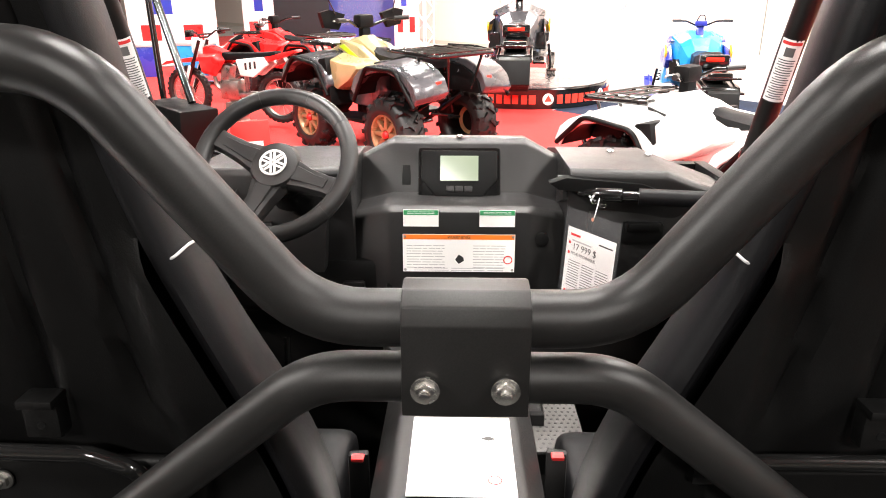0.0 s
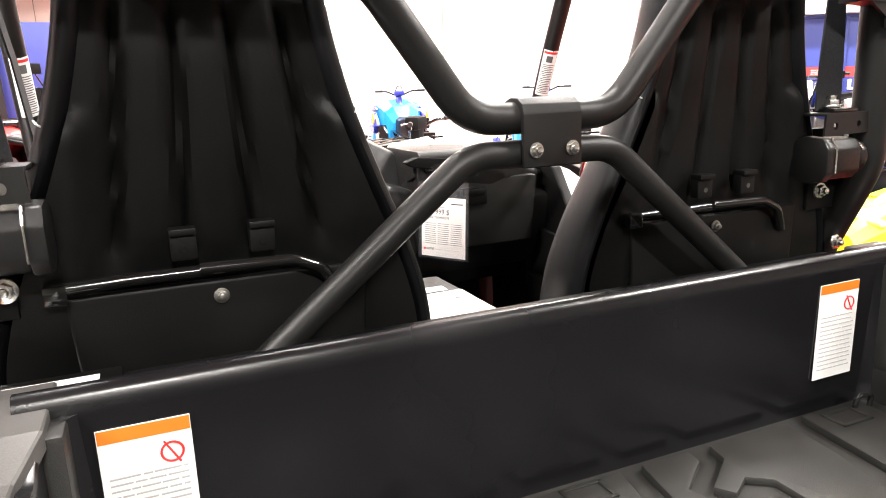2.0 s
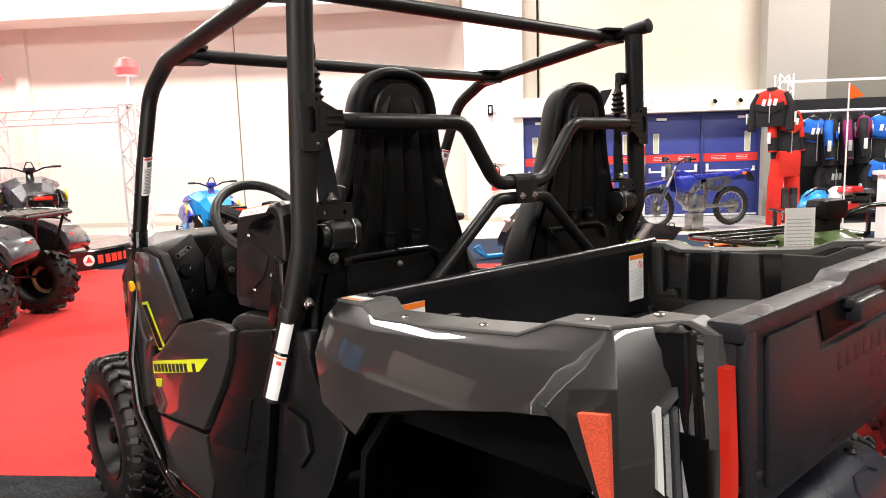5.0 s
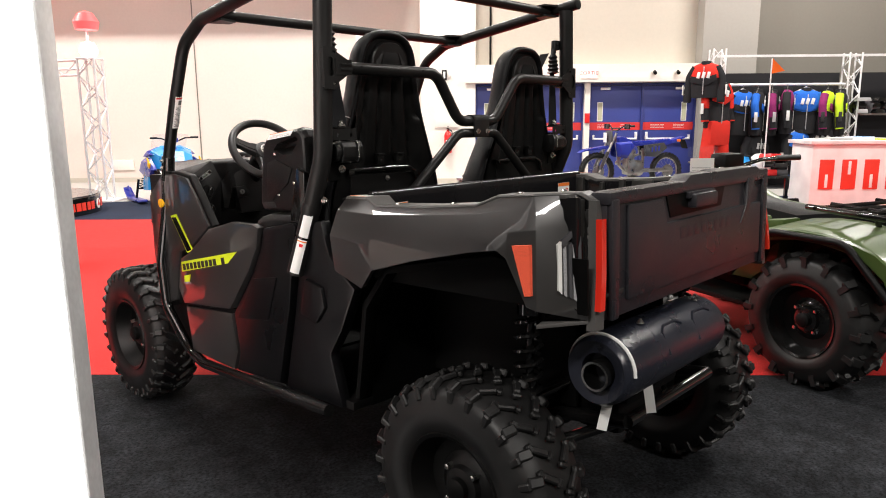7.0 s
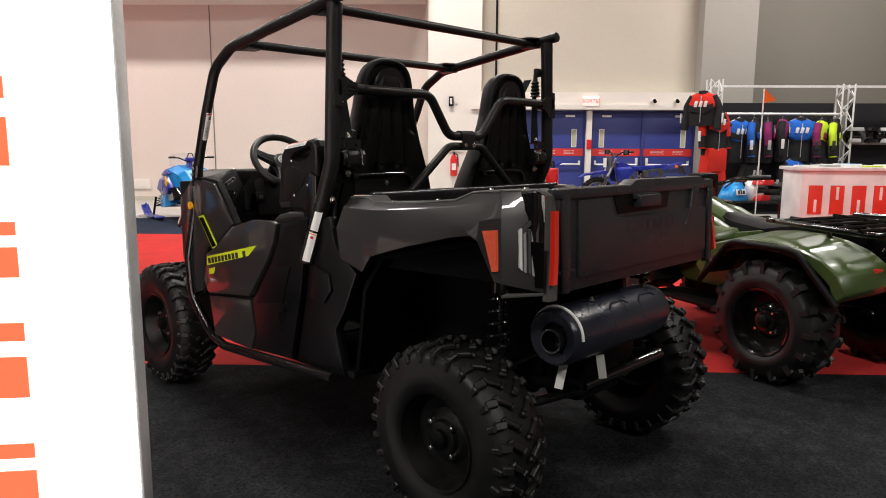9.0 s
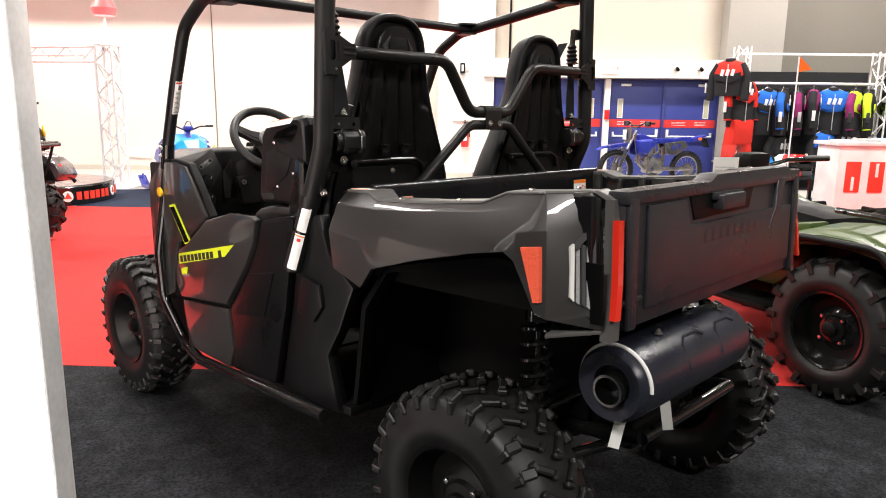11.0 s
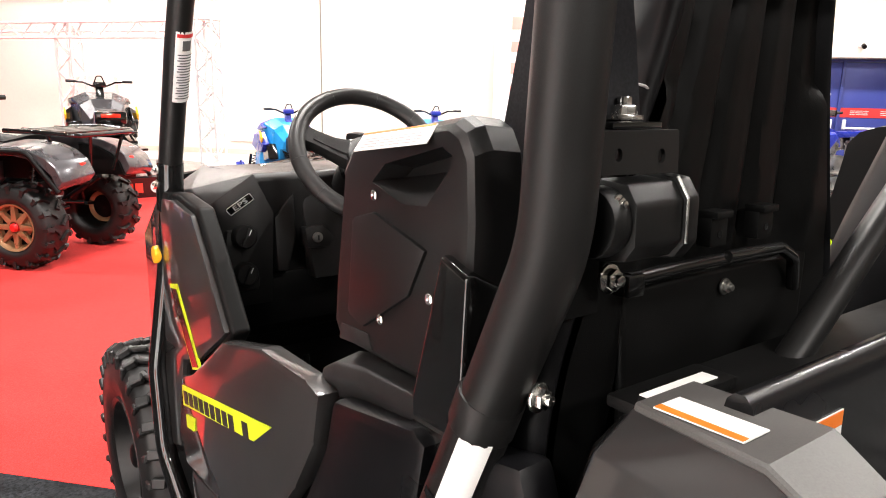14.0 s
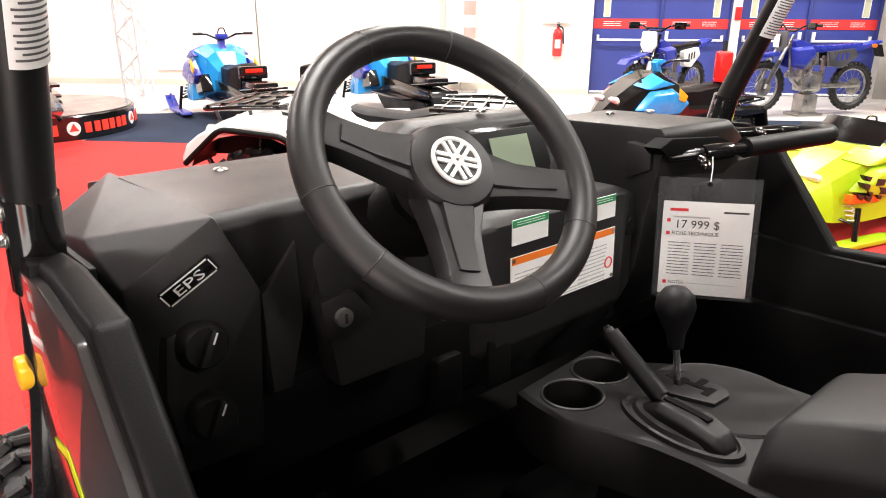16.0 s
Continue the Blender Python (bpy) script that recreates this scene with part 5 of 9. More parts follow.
def wheel_parts(w, r, width, rim_mat, rim_r, spokes, lug_n=20, hub_mat=None, single_lugs=False):
    """A knobbly wheel round the y axis of its Empty; outer face towards -y."""
    up = pose(0, 0, 0, 90, 0, 0)
    ty = lathe(bmesh.new(), up, [(rim_r, -width * 0.42), (rim_r + 0.012, -width * 0.47), (r * 0.64, -width * 0.515), (r * 0.72, -width * 0.525), (r * 0.74, -width * 0.51), (r * 0.86, -width * 0.50), (r * 0.925, -width * 0.43), (r * 0.945, -width * 0.2), (r * 0.948, 0),
                                 (r * 0.945, width * 0.2), (r * 0.925, width * 0.43), (r * 0.86, width * 0.50), (r * 0.74, width * 0.51), (r * 0.72, width * 0.525), (r * 0.64, width * 0.515), (rim_r + 0.012, width * 0.47), (rim_r, width * 0.42)], 56)
    part("tyre", ty, RUBBER, w, "black knobbly off-road tyre", 50)
    kinds = (("shoulder", 0.034, width * 0.20, 0.028, 0.0, 0.405, 0.952, -30, 10), ("chevron", 0.024, width * 0.26, 0.022, 0.012, 0.20, 0.974, -6, 38), ("heel", 0.030, width * 0.10, 0.020, -0.012, 0.30, 0.966, -12, -18),
             ("side", 0.026, 0.016, 0.050, 0.006, 0.495, 0.885, 0, 0), ("link", 0.020, width * 0.13, 0.020, 0.040, 0.075, 0.978, 0, -32))
    if single_lugs:
        kinds = [(nm, sx * 0.80, sy * 0.90, sz * 0.78, dx * 0.8, fy, fr, tx, tz) for nm, sx, sy, sz, dx, fy, fr, tx, tz in kinds]
    joined = None if single_lugs else bmesh.new()
    for k in range(lug_n):
        for sgn in (-1, 1):
            m = pose(0, 0, 0, 0, 360.0 * k / lug_n + (180.0 / lug_n if sgn > 0 else 0), 0)
            for nm, sx, sy, sz, dx, fy, fr, tx, tz in kinds:
                mm = m @ pose(dx, sgn * width * fy, r * fr, sgn * tx, 0, sgn * tz)
                if single_lugs:
                    key = (nm, round(sy, 4))
                    if key not in LUGS:
                        LUGS[key] = lug_mesh("tread_block", sx, sy, sz, 0.004)
                    ob = new("tread_block", LUGS[key])
                    ob.parent = w
                    ob.matrix_local = mm
                else:
                    box(joined, sx, sy, sz, mm)
    if joined:
        part("tread", joined, RUBBER, w, smooth=0)["kind"] = "stuff"
    o = -width * 0.44
    rm = lathe(bmesh.new(), up, [(rim_r + 0.012, -o), (rim_r + 0.008, -o + 0.012), (rim_r - 0.004, -o + 0.006), (rim_r - 0.012, -o - 0.02), (rim_r * 0.84, -o - 0.05), (rim_r * 0.80, -o - 0.085),
                                 (rim_r * 0.62, -o - 0.075), (rim_r * 0.52, -o - 0.058), (rim_r * 0.38, -o - 0.052), (rim_r * 0.34, -o - 0.035), (rim_r * 0.2, -o - 0.03), (0.001, -o - 0.03)], 44)
    part("rim", rm, rim_mat, w, "", 35)
    part("rim_back", lathe(bmesh.new(), up, [(rim_r + 0.005, o), (rim_r - 0.01, o + 0.02), (rim_r - 0.015, -o - 0.06), (0.001, -o - 0.09)], 36), DARKPLASTIC, w)
    if spokes:
        for k in range(spokes):
            bm = bmesh.new()
            prism(bm, [(-0.024, rim_r * 0.25), (0.024, rim_r * 0.25), (0.015, rim_r * 0.97), (-0.015, rim_r * 0.97)], o + 0.012, o + 0.05, "y", 0.004)
            bm.transform(pose(0, 0, 0, 0, 360.0 * k / spokes, 0))
            part("spoke", bm, rim_mat, w)
        part("hub_cap", lathe(bmesh.new(), up, [(0.036, -o - 0.03), (0.032, -o + 0.0), (0.022, -o + 0.010), (0.001, -o + 0.012)], 24), hub_mat or DARKPLASTIC, w)
    for k in range(4):
        a = math.radians(45 + 90 * k)
        x, z = rim_r * 0.42 * math.cos(a), rim_r * 0.42 * math.sin(a)
        part("wheel_nut", cyl(bmesh.new(), (x, o + 0.06, z), (x, o + 0.028, z), 0.0095, n=6, bevel=0.001), ZINC, w)
    part("hub", lathe(bmesh.new(), up, [(0.036, -o - 0.05), (0.034, -o - 0.012), (0.024, -o - 0.006), (0.001, -o - 0.006)], 20), DARKPLASTIC, w)
    return w


def utv_wheel(x, y, width):
    w = new("wheel")
    w.parent = utv
    s = -1 if x < 0 else 1
    w.matrix_local = VT.inverted() @ pose(x, y, 0.337, 0, 0, -90 if s < 0 else 90)
    return wheel_parts(w, 0.332, width, CONSOLEBLACK, 0.168, 0, single_lugs=True, lug_n=28)


for sx in (-1, 1):
    utv_wheel(sx * 0.610, 0.0, 0.225)
    utv_wheel(sx * 0.625, 2.178, 0.21)

# ---- rear suspension and driveline
susp = sub("rear_suspension", boxes((0.5, 0.3, 0.2, 0, 0.02, 0.52, 0.02), (0.30, 0.16, 0.16, 0, -0.1, 0.42, 0.02)), DARKPLASTIC, None, "black rear suspension and driveline")
for s in (-1, 1):
    bm = bmesh.new()
    n = 9 * 14
    pts = [Vector((s * (0.50 - 0.02 * t), -0.083 + 0.01 * t, 0.42 + 0.38 * t)) + Vector((math.cos(9 * 2 * math.pi * t), math.sin(9 * 2 * math.pi * t), 0)) * 0.040 for t in [k / n for k in range(n + 1)]]
    sweep(bm, pts, ring2d(0.0070, 6))
    sub("coil_spring", bm, GLOSSBLACK, susp)
    sub("damper", cyls(((s * 0.50, -0.083, 0.38), (s * 0.49, -0.083, 0.62), 0.022), ((s * 0.49, -0.083, 0.60), (s * 0.48, -0.083, 0.88), 0.012), ((s * 0.482, -0.083, 0.80), (s * 0.48, -0.083, 0.84), 0.04)), GLOSSBLACK, susp)
    sub("control_arm", tubes(([(s * 0.14, 0.18, 0.40), (s * 0.50, 0.02, 0.33), (s * 0.14, -0.2, 0.40)], 0.018, 0.05), ([(s * 0.14, 0.12, 0.58), (s * 0.50, 0.02, 0.48), (s * 0.14, -0.14, 0.58)], 0.016, 0.05)), GLOSSBLACK, susp)
    sub("knuckle", boxes((0.06, 0.12, 0.24, s * 0.50, 0.01, 0.40, 0.02)), DARKPLASTIC, susp)
    sub("drive_shaft", cyls(((s * 0.1, 0, 0.42), (s * 0.5, 0, 0.33), 0.016)), GLOSSBLACK, susp)
    sub("shaft_boot", lathe(bmesh.new(), pose(s * 0.2, 0, 0.40, 0, s * 78, 0), [(0.02, 0)] + [(0.045 - 0.004 * k, 0.015 * k + 0.005 * (k % 2)) for k in range(6)] + [(0.018, 0.1)], 18), RUBBER, susp)
    # wheel well liner and panels behind it, near-black to carry the well's shade
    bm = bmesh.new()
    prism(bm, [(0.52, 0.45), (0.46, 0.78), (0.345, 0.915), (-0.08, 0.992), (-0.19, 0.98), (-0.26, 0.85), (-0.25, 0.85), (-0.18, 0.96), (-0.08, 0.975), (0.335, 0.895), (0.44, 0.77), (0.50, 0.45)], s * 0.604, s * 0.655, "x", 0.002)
    sub("wheel_well_liner", bm, SHADEBLACK, susp)
    sub("bed_side_skin", boxes((0.006, 0.80, 0.14, s * 0.606, 0.05, 0.93)), SHADEBLACK, susp)
    sub("well_back", boxes((0.02, 0.62, 0.40, s * 0.28, 0.20, 0.66, 0.01)), SHADEBLACK, susp)
# filler box added to block the carpet seen through the wheel wells
sub("driveline_filler", boxes((0.52, 0.40, 0.48, 0, 0.30, 0.60, 0.03)), SHADEBLACK, susp)
sub("gearbox", boxes((0.36, 0.34, 0.26, 0, -0.06, 0.58, 0.04)), DARKPLASTIC, susp)
for x, y, z, r in ((-0.44, -0.30, 0.535, 12), (-0.24, -0.33, 0.53, -8)):
    sub("hanging_tag", boxes((0.028, 0.002, 0.085, x, y, z, 0.0, (0, r, -55))), WHITE, susp, "small white hanging paper tag")
sub("exhaust_pipe", tubes(([(0.10, -0.315, 0.68), (0.30, -0.26, 0.62), (0.3, 0.0, 0.56), (0.2, 0.25, 0.52)], 0.026, 0.08)), DARKPLASTIC, susp)
sub("skid_frame", tubes(([(-0.28, -0.28, 0.46), (-0.28, 0.5, 0.36), (-0.28, 1.9, 0.36)], 0.022, 0.05), ([(0.28, -0.28, 0.46), (0.28, 0.5, 0.36), (0.28, 1.9, 0.36)], 0.022, 0.05),
                        ([(-0.28, -0.28, 0.46), (0.28, -0.28, 0.46)], 0.02, 0)), GLOSSBLACK, susp)
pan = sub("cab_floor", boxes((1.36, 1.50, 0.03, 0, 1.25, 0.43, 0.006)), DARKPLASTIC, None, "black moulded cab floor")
# firewall darkened: the shade under the bed is put into its colour
sub("rear_firewall", boxes((1.2, 0.03, 0.62, 0, 0.515, 0.72, 0.006)), SHADEBLACK, pan)
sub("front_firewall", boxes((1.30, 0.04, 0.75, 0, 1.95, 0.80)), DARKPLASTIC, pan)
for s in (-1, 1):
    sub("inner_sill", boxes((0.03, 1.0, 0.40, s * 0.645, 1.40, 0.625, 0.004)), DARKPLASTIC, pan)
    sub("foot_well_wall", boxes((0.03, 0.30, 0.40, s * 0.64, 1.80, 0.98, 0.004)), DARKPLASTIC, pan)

# ---- doors and side panels
for s in (-1, 1):
    side = sub("side_panel", boxes((0.03, 0.02, 0.02, s * 0.68, 0.78, 0.6)), PLASTIC, None, "black moulded side panels and half door")
    bm = bmesh.new()
    prism(bm, [(0.945, 1.006), (0.985, 1.016), (1.134, 1.016), (1.31, 0.978), (1.50, 0.862), (1.575, 0.835), (1.62, 0.70), (1.58, 0.637), (1.19, 0.668), (1.03, 0.838), (0.965, 0.93)], s * 0.690, s * 0.725, "x", 0.010)
    sub("door_skin", bm, PAINT, side, "gloss dark grey door skin")
    bm = bmesh.new()
    prism(bm, [(1.58, 0.626), (1.195, 0.652), (1.168, 0.50), (1.205, 0.418), (1.55, 0.432)], s * 0.655, s * 0.718, "x", 0.010)
    sub("door_lower", bm, PAINT, side)
    bm = bmesh.new()
    prism(bm, [(0.925, 1.006), (0.745, 1.035), (0.722, 1.024), (0.792, 0.725), (0.885, 0.432), (1.19, 0.42), (1.155, 0.50), (1.178, 0.655), (1.018, 0.828), (0.95, 0.93)], s * 0.655, s * 0.716, "x", 0.012)
    sub("door_rear_panel", bm, LININGBLACK, side)
    bm = bmesh.new()
    prism(bm, [(1.008, 0.812), (0.850, 0.836), (0.925, 0.665), (1.145, 0.640)], s * 0.708, s * 0.722, "x", 0.006)
    sub("door_relief", bm, LININGBLACK, side)
    bm = bmesh.new()
    prism(bm, [(0.706, 1.03), (0.778, 0.722), (0.868, 0.42), (0.536, 0.42), (0.585, 0.60), (0.52, 0.69), (0.44, 0.84), (0.56, 0.93), (0.60, 1.05)], s * 0.655, s * 0.700, "x", 0.012)
    sub("rear_quarter", bm, LININGBLACK, side)
    bm = bmesh.new()
    prism(bm, [(0.69, 0.85), (0.60, 0.83), (0.585, 0.76), (0.64, 0.70), (0.73, 0.72)], s * 0.69, s * 0.715, "x", 0.010)
    sub("quarter_relief", bm, LININGBLACK, side)
    if s > 0:
        bm = bmesh.new()
        prism(bm, [(1.66, 0.98), (1.42, 0.955), (1.22, 0.955), (1.22, 0.50), (1.66, 0.50)], s * 0.648, s * 0.664, "x", 0.004)
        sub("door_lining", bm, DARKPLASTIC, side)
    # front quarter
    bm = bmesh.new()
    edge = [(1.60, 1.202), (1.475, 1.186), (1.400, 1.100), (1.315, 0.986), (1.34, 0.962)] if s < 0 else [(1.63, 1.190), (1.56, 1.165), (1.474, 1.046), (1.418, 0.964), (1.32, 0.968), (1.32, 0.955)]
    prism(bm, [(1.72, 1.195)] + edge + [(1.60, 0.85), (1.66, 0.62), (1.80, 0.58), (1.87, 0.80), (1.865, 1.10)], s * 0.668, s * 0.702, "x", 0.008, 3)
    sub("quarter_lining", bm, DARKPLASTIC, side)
    bm = bmesh.new()
    edge = [(1.60, 1.190), (1.483, 1.172), (1.412, 1.092), (1.330, 0.986), (1.35, 0.972)] if s < 0 else [(1.63, 1.178), (1.57, 1.155), (1.484, 1.036), (1.428, 0.955), (1.36, 0.955)]
    prism(bm, [(1.71, 1.185)] + edge + [(1.50, 0.885), (1.60, 0.86), (1.665, 0.64), (1.79, 0.60), (1.855, 0.80), (1.85, 1.09)], s * 0.695, s * 0.712, "x", 0.006, 2)
    sub("front_quarter", bm, PAINT, side, "gloss dark grey front quarter panel")
    bm = bmesh.new()
    prism(bm, [(1.655, 1.01), (1.60, 1.02), (1.475, 0.875), (1.53, 0.86)], s * 0.71, s * 0.7135, "x", 0.0)
    lim = sub("stripe_decal", bm, LIME, side, "lime edged angular decal")
    bm = bmesh.new()
    prism(bm, [(1.645, 1.003), (1.607, 1.008), (1.490, 0.876), (1.528, 0.866)], s * 0.7135, s * 0.7145, "x", 0.0)
    sub("stripe_core", bm, GLOSSBLACK, lim)
    # name decal drawn as plain shapes
    bm = bmesh.new()
    prism(bm, [(1.565, 0.82), (1.10, 0.905), (1.175, 0.853), (1.565, 0.777)], s * 0.7235, s * 0.7265, "x")
    dec = sub("name_decal", bm, LIME, side, "lime strip decal with black lettering shapes")
    for k in range(11):
        if k == 9:
            continue
        y = 1.54 - k * 0.033
        z = 0.801 + k * 0.0058
        bm = box(bmesh.new(), 0.0012, 0.024, 0.026, pose(s * 0.7271, y, z, -10))
        box(bm, 0.0016, 0.010, 0.008, pose(s * 0.7271, y + (0.003 if k % 2 else -0.003), z + (0.004 if k % 3 else -0.004), -10))
        sub("lettering_block", bm, INK, dec)
    bm = bmesh.new()
    prism(bm, [(1.55, 0.762), (1.49, 0.774), (1.505, 0.742), (1.55, 0.735)], s * 0.7235, s * 0.7265, "x")
    sub("decal_chip", bm, LIME, dec)
    sub("amber_reflector", cyl(bmesh.new(), (s * 0.712, 1.72, 1.062), (s * 0.726, 1.72, 1.062), 0.019, n=20, bevel=0.003), AMBER, side, "round amber side reflector")
    sub("a_post_guard", boxes((0.02, 0.06, 0.22, s * 0.70, 1.665, 1.09, 0.006)), DARKPLASTIC, side)
    # seat side bolster panel
    bm = bmesh.new()
    sx = [(0.984, 1.085), (0.976, 1.140), (0.953, 1.255), (0.946, 1.295), (0.922, 1.322), (0.885, 1.334), (0.752, 1.350), (0.716, 1.354), (0.697, 1.345), (0.684, 1.322), (0.681, 1.256), (0.690, 1.10), (0.73, 1.062), (0.970, 1.064)]
    hole = [(0.867, 1.280), (0.838, 1.302), (0.732, 1.324), (0.716, 1.316), (0.723, 1.300), (0.760, 1.263), (0.805, 1.261)]
    pit = [(0.846, 1.285), (0.830, 1.296), (0.738, 1.317), (0.725, 1.312), (0.729, 1.307), (0.768, 1.296), (0.800, 1.291)]
    rings = [[(s * x, y + (0.80 - y) * d / 0.15, z + (1.21 - z) * d / 0.15) for y, z in sx] for x, d in ((0.625, 0.004), (0.662, 0.0), (0.672, 0.0025), (0.680, 0.008), (0.6845, 0.015), (0.686, 0.024))]
    loft(bm, rings, cap=False)
    loft(bm, [[(s * 0.686, y, z) for y, z in hole], [(s * 0.680, y + (0.78 - y) * 0.08, z + (1.30 - z) * 0.10) for y, z in hole], [(s * 0.654, y, z) for y, z in pit]], cap=False)
    rim_loops = []
    for pts in (rings[-1], [(s * 0.686, y, z) for y, z in hole]):
        vs = [bm.verts.new(p) for p in pts]
        rim_loops += [bm.edges.new((vs[i], vs[(i + 1) % len(vs)])) for i in range(len(vs))]
    bmesh.ops.triangle_fill(bm, edges=rim_loops, use_beauty=True)
    bm.faces.new([bm.verts.new((s * 0.654, y, z)) for y, z in pit])
    bm.faces.new([bm.verts.new(p) for p in rings[0]])
    bmesh.ops.remove_doubles(bm, verts=bm.verts, dist=0.0003)
    bmesh.ops.recalc_face_normals(bm, faces=bm.faces)
    pan = sub("hip_panel", bm, CONSOLEBLACK, side, "black moulded hip guard beside the seat", 21)
    bm = bmesh.new()
    prism(bm, [(0.860, 1.247), (0.757, 1.218), (0.790, 1.163), (0.890, 1.104), (0.925, 1.115), (0.908, 1.235)], s * 0.680, s * 0.6905, "x", 0.004)
    sub("panel_relief", bm, CONSOLEBLACK, pan)
    bm = bmesh.new()
    prism(bm, [(0.948, 1.096), (0.880, 1.098), (0.872, 1.078), (0.955, 1.073)], s * 0.676, s * 0.688, "x", 0.004)
    sub("panel_step", bm, PLASTIC, pan)
    for y, z in ((0.857, 1.266), (0.848, 1.124), (0.750, 1.169)):
        screw(pose(s * 0.6885, y, z, 0, -90 if s < 0 else 90, 0), 0.0062, pan, ZINC)
    m = pose(s * 0.6905, 0.8130, 1.3300, 0, 0, 90 * s)
    warning_label(m @ pose(0, 0, 0, -40, 0, 0) @ pose(0, 0, 0, 0, 7.4 * s, 0), 0.128, 0.025, pan, True, False, 9)
    bm = bmesh.new()
    loft(bm, [[(s * x, y, z + dz) for y, z in ((0.718, 1.221), (0.737, 1.160), (0.770, 1.06), (0.770, 1.0), (0.690, 1.0), (0.675, 1.205))] for x, dz in ((0.699, 0.0), (0.690, 0.002), (0.62, -0.034), (0.56, -0.05))])
    bevelled(bm, [e for e in bm.edges if e.calc_face_angle(0) > 0.4], 0.005, 3)
    sub("seat_bracket", bm, GLOSSBLACK, pan, "gloss black steel seat bracket")
    sub("inner_sill", boxes((0.035, 0.36, 0.12, s * 0.650, 0.81, 0.96, 0.010)), DARKPLASTIC, side)
    bm = bmesh.new()
    loft(bm, [[(s * 0.688, y, z - 0.05), (s * 0.700, y, z - 0.02), (s * 0.694, y, z), (s * 0.655, y, z + 0.008), (s * 0.640, y, z - 0.05)] for y, z in ((0.68, 1.058), (0.88, 1.056), (0.955, 1.042), (0.990, 1.024))])
    bevelled(bm, [e for e in bm.edges if e.calc_face_angle(0) > 0.4], 0.004, 2)
    sub("sill_cap", bm, PLASTIC, side)

# ---- front body, mostly hidden behind the dash
bm = bmesh.new()
loft(bm, [[(-w, y, z0), (-w, y, z1 - 0.05), (-w * 0.8, y, z1), (w * 0.8, y, z1), (w, y, z1 - 0.05), (w, y, z0)] for y, w, z0, z1 in ((1.86, 0.56, 0.6, 1.17), (2.15, 0.48, 0.6, 1.13), (2.4, 0.38, 0.58, 1.0), (2.55, 0.34, 0.58, 0.82))])
hood = sub("hood", bm, PAINT, None, "dark grey sloping hood")
for s in (-1, 1):
    bm = bmesh.new()
    prism(bm, [(1.84, 1.10), (2.05, 1.06), (2.25, 0.98), (2.30, 0.92), (2.05, 0.90), (1.86, 0.75)], s * 0.30, s * 0.53, "x", 0.012)
    sub("front_fender", bm, PAINT, hood)
    sub("front_arm", tubes(([(s * 0.14, 2.3, 0.42), (s * 0.52, 2.18, 0.33), (s * 0.14, 2.05, 0.42)], 0.018, 0.05)), GLOSSBLACK, hood)
sub("front_bumper", tubes(([(-0.28, 2.45, 0.60), (-0.28, 2.62, 0.70), (0.28, 2.62, 0.70), (0.28, 2.45, 0.60)], 0.02, 0.08)), GLOSSBLACK, hood)

# ---- dashboard
def dash_ring(x, zt, yf):
    return [(x, 1.98, 0.80), (x, 1.98, zt - 0.03), (x, 1.82, zt), (x, yf + 0.012, zt), (x, yf, zt - 0.012), (x, yf + 0.006, zt - 0.055), (x, 1.585, min(1.08, zt - 0.07)), (x, 1.60, 0.98), (x, 1.66, 0.86)]


bm = bmesh.new()
loft(bm, [dash_ring(-0.566, 1.238, 1.541), dash_ring(-0.235, 1.240, 1.562)])
bevelled(bm, [e for e in bm.edges if e.calc_face_angle(0) > 0.4], 0.006, 2)
dash = sub("dashboard", bm, PLASTIC, None, "black moulded angular dashboard")
bm = bmesh.new()
loft(bm, [dash_ring(0.235, 1.240, 1.555), dash_ring(0.44, 1.238, 1.540), dash_ring(0.505, 1.212, 1.556), dash_ring(0.675, 1.150, 1.62)])
bevelled(bm, [e for e in bm.edges if e.calc_face_angle(0) > 0.4], 0.006, 2)
sub("passenger_dash", bm, PLASTIC, dash)
# centre pod
def pod_ring(x, k):
    pts = [(1.95, 0.85), (1.95, 1.20), (1.82, 1.268), (1.765, 1.272), (1.742, 1.262), (1.700, 1.152), (1.592, 1.150), (1.572, 1.140), (1.575, 0.95), (1.66, 0.85)]
    return [(x, 1.80 + (y - 1.80) * k, 1.0 + (z - 1.0) * (k if z > 1.0 else 1)) for y, z in pts]


bm = bmesh.new()
loft(bm, [pod_ring(-0.245, 0.82), pod_ring(-0.155, 1.0), pod_ring(0.155, 1.0), pod_ring(0.245, 0.82)])
bevelled(bm, [e for e in bm.edges if e.calc_face_angle(0) > 0.4], 0.006, 2)
pod = sub("centre_pod", bm, PLASTIC, dash)
m = pose(0, 1.7125, 1.192, -22)
sub("screen_bezel", box(bmesh.new(), 0.195, 0.03, 0.125, m @ pose(0, -0.005, 0.0), 0.012), GLOSSBLACK, pod)
bm = bmesh.new()
prism(bm, [(-0.088, 0.052), (0.088, 0.052), (0.088, -0.016), (0.055, -0.056), (-0.055, -0.056), (-0.088, -0.016)], -0.02, -0.030, "y", 0.004)
bm.transform(m)
sub("instrument_face", bm, DARKPLASTIC, pod)
sub("display", plate(bmesh.new(), m @ pose(0, -0.0305, 0.010), 0.088, 0.058, 0.003), SCREEN, pod, "pale lcd instrument screen")
for k in range(3):
    sub("display_button", box(bmesh.new(), 0.018, 0.006, 0.013, m @ pose(-0.021 + 0.021 * k, -0.031, -0.038), 0.002), PLASTIC, pod)
